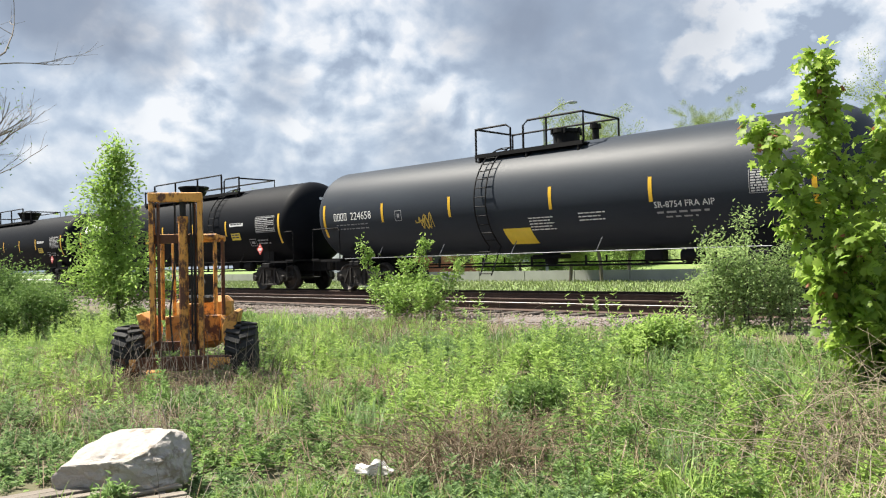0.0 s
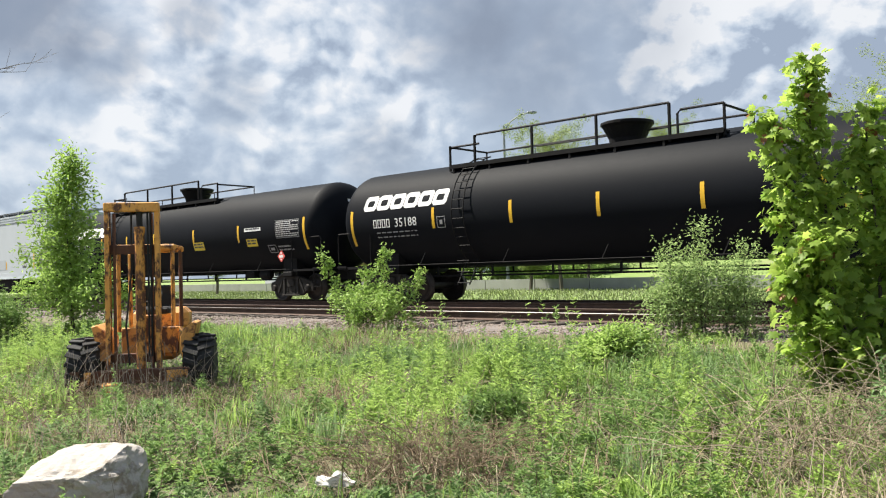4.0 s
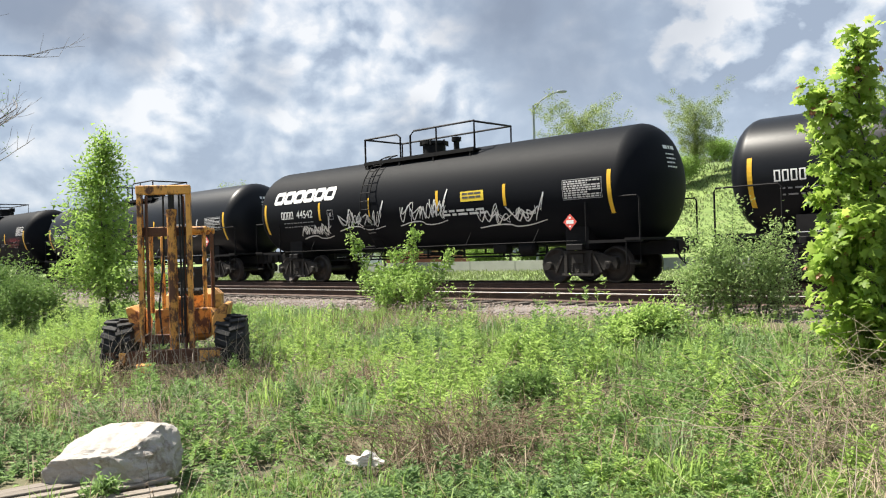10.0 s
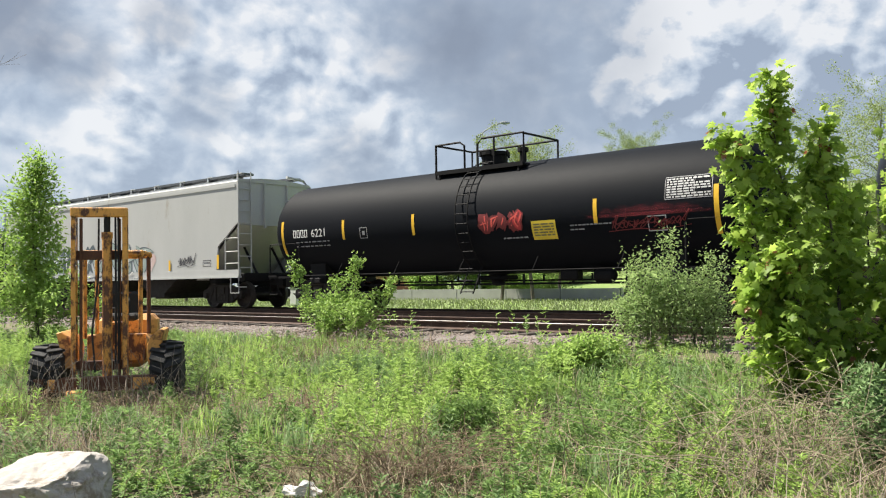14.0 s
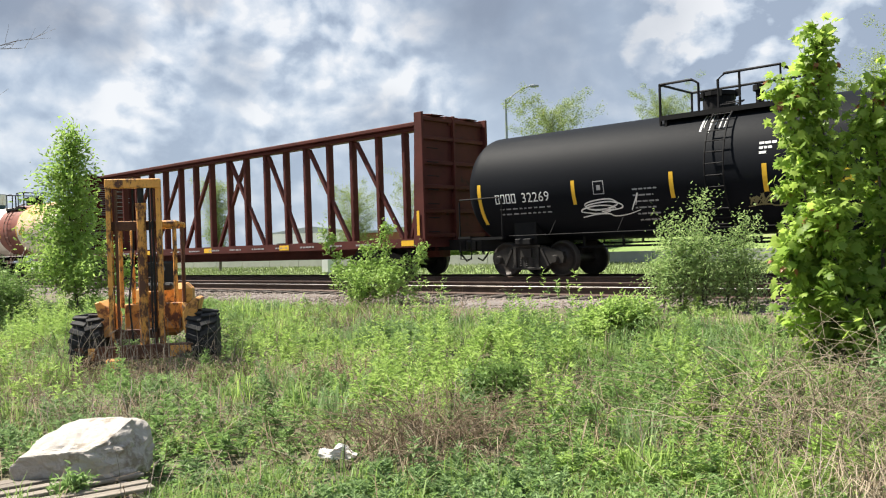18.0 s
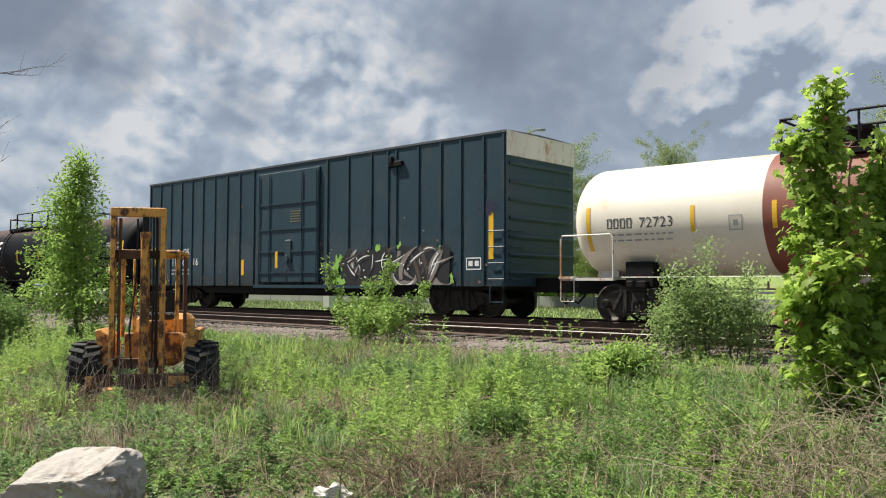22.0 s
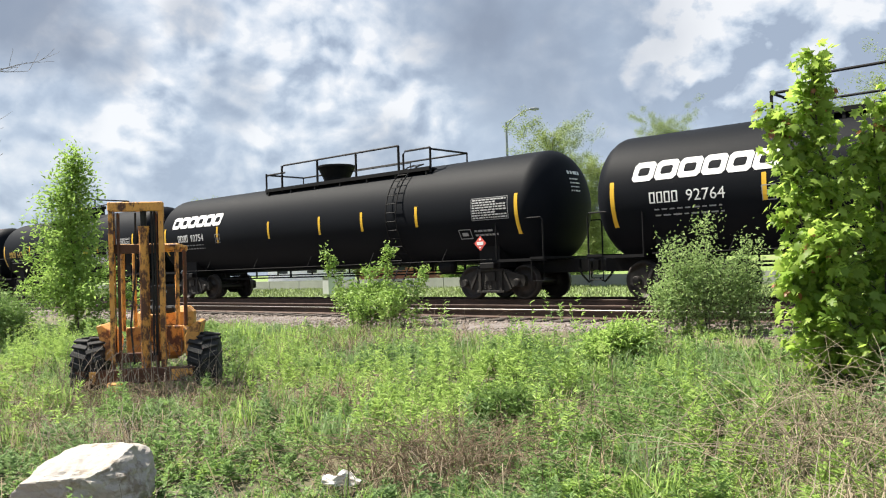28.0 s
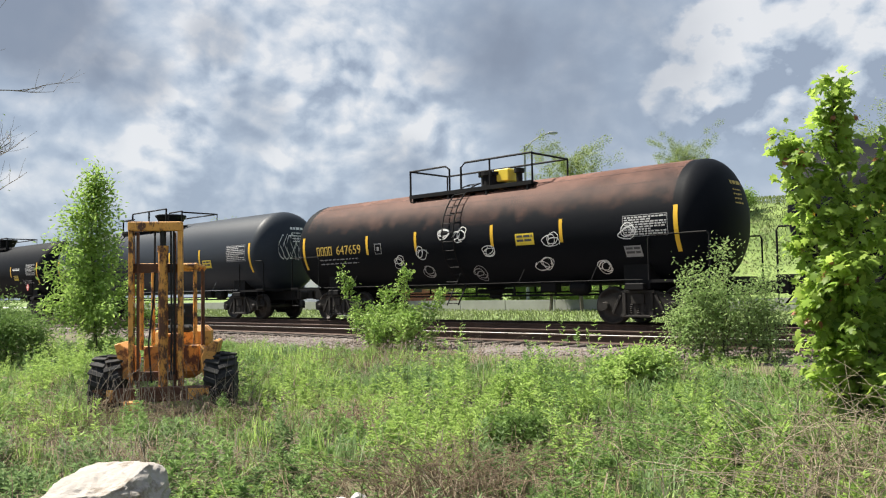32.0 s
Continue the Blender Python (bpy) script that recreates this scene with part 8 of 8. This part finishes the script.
def forklift():
    f = thing("forklift", "derelict orange rough-terrain forklift rusting in the weeds", "forklift", Matrix.Translation((-3.70, 11.83, 0.05)) @ pose(0, 0, 0, 0, 0, 8) @ Matrix.Scale(1.07, 4))
    MX = -0.085
    L, RU = M["lift"], M["lift_rust"]
    for side in (-1, 1):
        bm = bmesh.new()
        x = MX + side * 0.308
        for a, b, w, d in ((0.022 * side, 0, 0.014, 0.12), (-0.022 * side, 0.05, 0.014, 0.03), (0, -0.055, 0.058, 0.02)):
            box(bm, (x + a, b, 1.345), (w, d, 2.23), bevel=0.004)
        bmesh.ops.bisect_plane(bm, geom=bm.verts[:] + bm.edges[:] + bm.faces[:], plane_co=(0, 0, 1.18 + 0.1 * side), plane_no=(0.6, 0, 1))
        rail = part("mast_rail", bm, L, f, "orange channel, rusted through the paint lower down")
        rail.data.materials.append(M["lift_worn"])
        for face in rail.data.polygons:
            face.material_index = int(face.center.z + 0.6 * face.center.x < 1.18 + 0.1 * side)
        lift_bar("inner_mast_rail", f, "lift_rust", MX + side * 0.232 - 0.013, MX + side * 0.232 + 0.013, 0.03, 0.09, 0.3, 2.36, "dark rusty inner channel")
    lift_bar("mast_crosshead", f, "lift", MX - 0.342, MX + 0.342, -0.03, 0.11, 2.375, 2.495, bevel=0.01)
    lift_bar("upper_crossbar", f, "lift_rust", MX - 0.30, MX + 0.33, 0.06, 0.07, 1.83, 1.95)
    lift_bar("lower_crossbar", f, "lift_rust", MX - 0.32, MX + 0.32, 0.06, 0.07, 0.42, 0.54)
    bm = bmesh.new()
    lathe(bm, [(0.25, 0.03), (0.25, 0.062), (2.1, 0.062), (2.1, 0.07), (2.18, 0.07), (2.18, 0.03)], "z", 14, (MX + 0.09, -0.02, 0))
    part("lift_cylinder", bm, M["lift_worn"], f, "chipped orange hydraulic cylinder", smooth=False)
    bm = bmesh.new()
    lathe(bm, [(2.18, 0.04), (2.42, 0.04)], "z", 10, (MX + 0.09, -0.02, 0))
    part("piston_rod", bm, M["tyre"], f)
    for x in (0.19, 0.225):
        bm = bmesh.new()
        tube(bm, [(MX + x, -0.02, 0.5), (MX + x + 0.008, -0.03, 1.2), (MX + x, -0.02, 2.4)], 0.014, 6)
        part("lift_chain", bm, M["tyre"], f)
    bm = bmesh.new()
    tube(bm, [(MX - 0.02, 0.04, 2.36), (MX - 0.03, 0.05, 1.6), (MX - 0.10, 0.02, 0.9), (MX - 0.05, -0.04, 0.4)], 0.013, 6)
    part("hydraulic_hose", bm, M["tyre"], f)
    # carriage beam low down with its brackets
    lift_bar("carriage_beam", f, "lift_rust", MX - 0.76, MX + 0.70, -0.08, 0.14, 0.17, 0.35, "heavily rusted cross beam", 0.012)
    lift_bar("beam_plate", f, "lift", MX + 0.42, MX + 0.68, -0.17, 0.03, 0.19, 0.33)
    lift_bar("beam_plate", f, "lift", MX - 0.58, MX - 0.50, -0.17, 0.03, 0.19, 0.34)
    bm = bmesh.new()
    box(bm, (MX - 0.26, -0.2, 0.06), (0.2, 0.16, 0.28), bevel=0.02)
    part("fork_stub", bm, L, f)
    # body: cowl plates, dash, chassis, counterweight
    lift_bar("cowl_plate", f, "lift_panel", -0.30, -0.10, 0.34, 0.05, 0.41, 0.86, bevel=0.012)
    lift_bar("cowl_plate", f, "lift_worn", 0.15, 0.43, 0.34, 0.05, 0.50, 0.86, bevel=0.012)
    lift_bar("dash", f, "lift_worn", -0.10, 0.15, 0.38, 0.06, 0.41, 1.02, bevel=0.012)
    bm = bmesh.new()
    box(bm, (0.03, 1.2, 0.60), (0.70, 1.5, 0.40), bevel=0.05)
    box(bm, (0.03, 1.75, 0.9), (0.8, 0.5, 0.34), bevel=0.08)
    part("chassis", bm, M["lift_panel"], f)
    bm = bmesh.new()
    box(bm, (0.05, 0.95, 1.06), (0.42, 0.4, 0.1), bevel=0.03)
    box(bm, (0.05, 1.16, 1.24), (0.42, 0.1, 0.34), bevel=0.03)
    part("seat", bm, M["tyre"], f, "cracked black seat")
    for side in (-1, 1):
        bm = bmesh.new()
        c = 0.03
        prism(bm, [(c + side * 0.46, 0.45), (c + side * 0.44, 0.72), (c + side * 0.50, 0.84), (c + side * 0.60, 0.92), (c + side * 0.66, 0.90), (c + side * 0.63, 0.78), (c + side * 0.56, 0.45)], 0.08, 0.75)
        bmesh.ops.bevel(bm, geom=bm.edges[:], offset=0.012, segments=1, affect="EDGES")
        part("fender", bm, M["lift_panel"], f)
        for y, rust in ((0.45, False), (1.3, True)):
            bm = bmesh.new()
            xg = 0.0 + side * 0.35
            tube(bm, [(xg, y, 0.8), (xg, y, 1.86), (xg - side * 0.02, y + 0.03, 1.93)], 0.028, 8)
            part("guard_post", bm, RU if rust and side > 0 else L, f)
    for y in (0.46, 1.34):
        lift_bar("guard_bar", f, "lift", -0.39, 0.39, y, 0.09, 1.88, 1.97, bevel=0.02)
    for x in (-0.36, -0.12, 0.12, 0.36):
        lift_bar("guard_slat", f, "lift", x - 0.02, x + 0.02, 0.9, 0.8, 1.93, 1.965)
    bm = bmesh.new()
    tube(bm, [(0.02, 0.5, 0.98), (0.02, 0.62, 1.28)], 0.02, 6)
    tube(bm, [(0.02 + 0.16 * math.cos(a), 0.62 + 0.09 * math.sin(a), 1.29 + 0.1 * math.sin(a)) for a in [k * math.tau / 16 for k in range(17)]], 0.013, 5)
    part("steering_wheel", bm, M["tyre"], f)
    # big lugged tyres
    bm = bmesh.new()
    R, Wd = 0.375, 0.40
    lathe(bm, [(-Wd / 2, 0.20), (-Wd / 2, 0.30), (-Wd * 0.42, 0.345), (-Wd * 0.25, R - 0.02), (Wd * 0.25, R - 0.02), (Wd * 0.42, 0.345), (Wd / 2, 0.30), (Wd / 2, 0.20)], "x", 32)
    lug_me = []
    for s in (-1, 1):
        lug = bmesh.new()
        box(lug, (s * Wd * 0.24, 0, R - 0.004), (Wd * 0.54, 0.062, 0.03), Euler((0, radians(7 * s), radians(22 * s))).to_matrix(), bevel=0.006)
        lug_me.append(bpy.data.meshes.new("lug"))
        lug.to_mesh(lug_me[-1])
        lug.free()
        lug_me[-1].materials.append(M["tyre"])
    tyre_me = bpy.data.meshes.new("tyre")
    bm.to_mesh(tyre_me)
    bm.free()
    tyre_me.materials.append(M["tyre"])
    bm = bmesh.new()
    lathe(bm, [(-0.14, 0.02), (-0.14, 0.08), (-0.08, 0.1), (-0.05, 0.17), (-0.16, 0.20), (-0.16, 0.215), (0.16, 0.215), (0.16, 0.02)], "x", 24)
    rim_me = bpy.data.meshes.new("rim")
    bm.to_mesh(rim_me)
    bm.free()
    rim_me.materials.append(M["lift"])
    for side in (-1, 1):
        for place, size in (((0.0 + side * 0.715, 0.25, 0.345), (0.98, 1.06, 1.06)), ((0.03 + side * 0.55, 1.75, 0.30), (0.7, 0.82, 0.82))):
            w = new("wheel")
            w.parent = f
            w.location = place
            w.scale = size
            part_of("tyre", tyre_me, None, w)
            for k in range(36):
                lug = part_of("lug", lug_me[k % 2], None, w)
                lug.rotation_euler = (k * math.tau / 36, 0, 0)
            r = part_of("rim", rim_me, None, w)
            if side > 0:
                r.rotation_euler = (0, 0, math.pi)
    # bramble growing through the front of the machine
    bm = bmesh.new()
    rnd = random.Random(17)
    for k in range(96):
        x, y = -3.70 + rnd.uniform(-0.95, 1.3), 11.55 + rnd.uniform(-0.45, 0.2)
        z = float(ground_z(x, y)) - 0.03
        h, a, b = rnd.uniform(0.3, 0.95), rnd.uniform(0, 6.28), rnd.uniform(0.1, 0.7)
        tube(bm, [(x + math.cos(a) * b * u ** 1.6 * h, y + 0.4 * math.sin(a) * b * u ** 1.6 * h, z + h * (u - 0.3 * b * u ** 3)) for u in (0, 0.25, 0.5, 0.75, 1)], 0.006, 4, 0.002, cap=False)
    tagged(part("dry_bramble", bm, M["twig"], None), "dry twigs growing through the forklift's front", "brush", kind="stuff")
    return f


forklift()


# ---- rock, pallet and small stone ----
def rock_mesh(size, seed, cuts, boxy=2):
    bm = bmesh.new()
    bmesh.ops.create_icosphere(bm, subdivisions=5, radius=1)
    off = Vector((seed * 3.1, seed * 1.7, 0.3))
    for v in bm.verts:
        p = v.co / (abs(v.co.x) ** boxy + abs(v.co.y) ** boxy + abs(v.co.z) ** boxy) ** (1 / boxy)
        for nx, ny, nz, d in cuts:
            q = Vector((nx, ny, nz)).normalized()
            over = p.dot(q) - d
            if over > 0:
                p -= q * over * 0.94
        p += p.normalized() * (0.10 * noise.noise(p * 1.6 + off) + 0.075 * noise.noise(p * 4 + off) + 0.03 * noise.noise(p * 11 + off))
        v.co = Vector((p.x * size[0], p.y * size[1], p.z * size[2]))
    return bm


bm = rock_mesh((0.435, 0.40, 0.265), 2, [(-0.10, -1, -0.12, 0.62), (-0.20, -0.40, 1, 0.60), (-0.80, -0.12, 0.55, 0.84), (0.95, -0.30, 0.38, 0.88), (0, 0, -1, 0.6), (-1, -0.1, 0.1, 0.95), (0.60, -0.8, 0.12, 0.86)], 3.6)
r = part("rock", bm, M["rock"], None, smooth=False)
r.matrix_world = Matrix.Translation((-2.405, 6.2, 0.19)) @ pose(0, 0, 0, 0, 0, -4)
tagged(r, "large pale limestone boulder lying on old planks", "rock")
bm = rock_mesh((0.15, 0.08, 0.07), 5, [(0, -1, 0.1, 0.6), (0, 0, -1, 0.5), (0.8, 0, 0.7, 0.6)])
for v in bm.verts:
    v.co.z *= 0.80 + 0.30 * math.cos(v.co.x * 30 - 1.2) + 0.12 * math.sin(v.co.x * 70 + v.co.y * 50)
    v.co.y += 0.03 * math.sin(v.co.x * 38)
r = part("plastic_scrap", bm, M["rock_white"], None)
r.matrix_world = Matrix.Translation((-0.56, 6.25, 0.13))
tagged(r, "crumpled white plastic scrap lying in the straw", "litter")
pallet = thing("pallet", "broken grey timber pallet under the rock", "pallet", Matrix.Translation((-2.56, 5.72, 0.0)) @ pose(0, 0, 0, 0, 0, 36))
rnd = random.Random(3)
for k in range(6):
    bm = bmesh.new()
    box(bm, (0, 0, 0), (1.35 + rnd.uniform(-0.1, 0.1), 0.10, 0.022), bevel=0.004)
    p = part("plank", bm, M["plank"], pallet)
    p.location = (rnd.uniform(-0.08, 0.08), -0.42 + k * 0.16, 0.09 + rnd.uniform(-0.01, 0.01))
    p.rotation_euler = (rnd.uniform(-0.05, 0.05), rnd.uniform(-0.02, 0.02), rnd.uniform(-0.05, 0.05))
for x in (-0.55, 0, 0.55):
    bm = bmesh.new()
    box(bm, (0, 0, 0), (0.05, 1.0, 0.09), bevel=0.004)
    p = part("stringer", bm, M["plank"], pallet)
    p.location = (x, 0, 0.03)


# ---- bare tree at the field's edge ----
def bare_tree():
    x, y = polar(-31.8, 26)
    t = thing("bare_tree", "nearly leafless tree with fine grey twigs", "tree", Matrix.Translation((x, y, float(ground_z(x, y)))))
    bm = bmesh.new()
    rnd = random.Random(12)

    def grow_limb(p, d, length, r, depth):
        q = p
        pts = [p]
        for k in range(4):
            d = (d + Vector((rnd.uniform(-0.2, 0.2), rnd.uniform(-0.2, 0.2), rnd.uniform(-0.08, 0.14)))).normalized()
            q = q + d * length / 4
            pts.append(q)
        tube(bm, pts, r, 5, r * 0.5, cap=False)
        if depth:
            for k in range(3):
                j = rnd.randint(1, 4)
                e = (d + Vector((rnd.uniform(-1, 1), rnd.uniform(-1, 1), rnd.uniform(-0.3, 0.7)))).normalized()
                grow_limb(pts[j], e, length * rnd.uniform(0.5, 0.75), r * 0.5, depth - 1)

    grow_limb(Vector((0, 0, -0.05)), Vector((0, 0, 1)), 6.6, 0.13, 0)
    for k in range(9):
        a = k * 2.4
        grow_limb(Vector((0, 0, 3.2 + 0.36 * k)), Vector((math.cos(a), math.sin(a), 0.7)).normalized(), 2.5, 0.045, 3)
    part("trunk", bm, M["twig"], t)
    n = 700
    a = rng.uniform(0, 6.28, n)
    rr = rng.uniform(0.3, 2.6, n)
    c = np.stack([rr * np.cos(a), rr * np.sin(a), rng.uniform(4.0, 7.6, n)], -1)
    soup("crown", leaf_soup(c, rng.normal(size=(n, 3)), 0.09), LEAF_FACES, M["leaf_dark"], t)


bare_tree()


# ---- dry brush in the weeds ----
def brush(label, count, cx, cy, sx, sy, high, mat, thick, seed):
    bm = bmesh.new()
    rnd = random.Random(seed)
    for k in range(count):
        x, y = rnd.gauss(cx, sx), rnd.gauss(cy, sy)
        z = float(ground_z(x, y)) - 0.02
        a = rnd.uniform(0, 6.28)
        h = rnd.uniform(0.3, 1.0) * high
        b = rnd.uniform(0.4, 1.9)
        w = rnd.uniform(-0.8, 0.8)
        pts = [(x + math.cos(a + w * u) * b * u ** 1.5 * h, y + math.sin(a + w * u) * b * u ** 1.5 * h, z + h * (1.25 * u - 0.42 * b * u ** 2.4)) for u in (0, 0.18, 0.36, 0.54, 0.72, 0.86, 1)]
        tube(bm, pts, thick, 4, thick * 0.35, cap=False)
    ob = part("dry_brush", bm, M[mat], None)
    tagged(ob, label, "brush", kind="stuff")


brush("arching dry stalks and bare twigs beside the maple", 360, 3.5, 6.4, 0.75, 0.6, 1.0, "straw", 0.0045, 9)
brush("tangle of dead brown twigs in the weeds", 420, 0.15, 6.65, 0.45, 0.35, 0.66, "thatch", 0.0035, 10)
brush("tangle of dead brown twigs before the forklift", 280, -3.5, 10.6, 0.9, 0.35, 0.5, "thatch", 0.0035, 11)
brush("tangle of dead brown twigs in the weeds", 280, -4.7, 8.8, 0.8, 0.5, 0.5, "thatch", 0.0035, 12)
brush("long arching dry stalks over the weeds", 34, 1.6, 7.2, 1.6, 1.0, 1.0, "straw", 0.004, 13)
brush("dead stalks at the ballast's foot", 110, -0.9, 14.4, 0.9, 0.6, 0.7, "thatch", 0.004, 14)
plant("leafy_weed", "bushy lime-green weed near the ballast", "weed", [(2.72, 11.0, 0.45, 0.35, 10, 34, 0.008), (2.45, 10.9, 0.36, 0.35, 9, 35, 0.008), (2.98, 11.1, 0.38, 0.35, 9, 36, 0.008)], "weed_pale", 16, 0.085, 0.08, width=0.3)
plant("leafy_weed", "low dark green weed clump in the field", "weed", [(0.87, 8.5, 0.42, 0.28, 10, 37, 0.01), (1.05, 8.45, 0.36, 0.24, 8, 38, 0.01), (0.7, 8.6, 0.34, 0.24, 8, 39, 0.01)], "leaf_dark", 12, 0.07, 0.07, width=0.3)


# ---- what moves ----
# seconds and degrees that the maple's tallest stem leans out of its rest; the other stems give way more or less
WIND = [(0, -6.5), (0.5, -9.5), (1, -2.2), (1.5, 1.0), (2, 2.4), (2.5, 5.5), (3, 3.0), (3.5, 1.5), (4.5, -0.5), (5.5, 1.0), (6, 2.0), (7, 2.5), (8, 1.8), (9, 2.5), (10, 2.0), (11, 1.8), (11.5, 0), (12, -0.7), (13, -2.1), (14, -1.1), (14.5, -2.0), (15.5, 0.5),
        (16.5, 0.5), (17, -0.8), (18, 1.5), (19, 2.6), (19.5, -2.4), (20, -3.2), (20.5, -1.0), (21, -4.0), (21.5, -1.4), (22, 2.2), (22.5, 3.8), (23, -0.4), (23.5, -0.5), (24, 2.5), (24.5, 4.5), (25.5, 2.0), (26.5, 4.2), (27, 1.2), (27.5, -0.9), (28, 1.0),
        (28.5, -1.2), (29, 0), (29.5, -0.3), (30, 0.4), (30.4, -1.5), (30.8, -1.6), (31.2, -0.8), (31.6, 0.1), (32, 0.1)]


def motions():
    for car, s in TRAIN:
        walk(car, [(t, Matrix.Translation(at_track(s + travel(t), 0, RAIL_Z)) @ FRAME) for t in range(0, 33, 2)])
    for stem, give, seed in MAPLE_STEMS:
        foot = stem.location.copy()
        walk(stem, [(t, pose(*foot, 0.6 * math.sin(t * 2.3 + seed), a * give + 0.7 * math.sin(t * 2.9 + seed * 1.7), 0)) for t, a in WIND])
    # the wheels turn while their car passes
    passing = {car.name: s for car, s in TRAIN}
    for w, car in WHEELSETS:
        s = passing[car.name]
        rows = [(f / FPS, -math.degrees(-(s + travel(f / FPS)) / 0.458)) for f in range(0, 32 * FPS + 1) if -70 < s + travel(f / FPS) < 6]
        if not rows:
            continue
        hold = [(0.0, rows[0][1])] if rows[0][0] > 0 else []
        hold_end = [(32.0, rows[-1][1])] if rows[-1][0] < 32 else []
        place = w.location.copy()
        walk(w, [(t, pose(*place, 0, a, 0)) for t, a in hold + rows + hold_end])


motions()
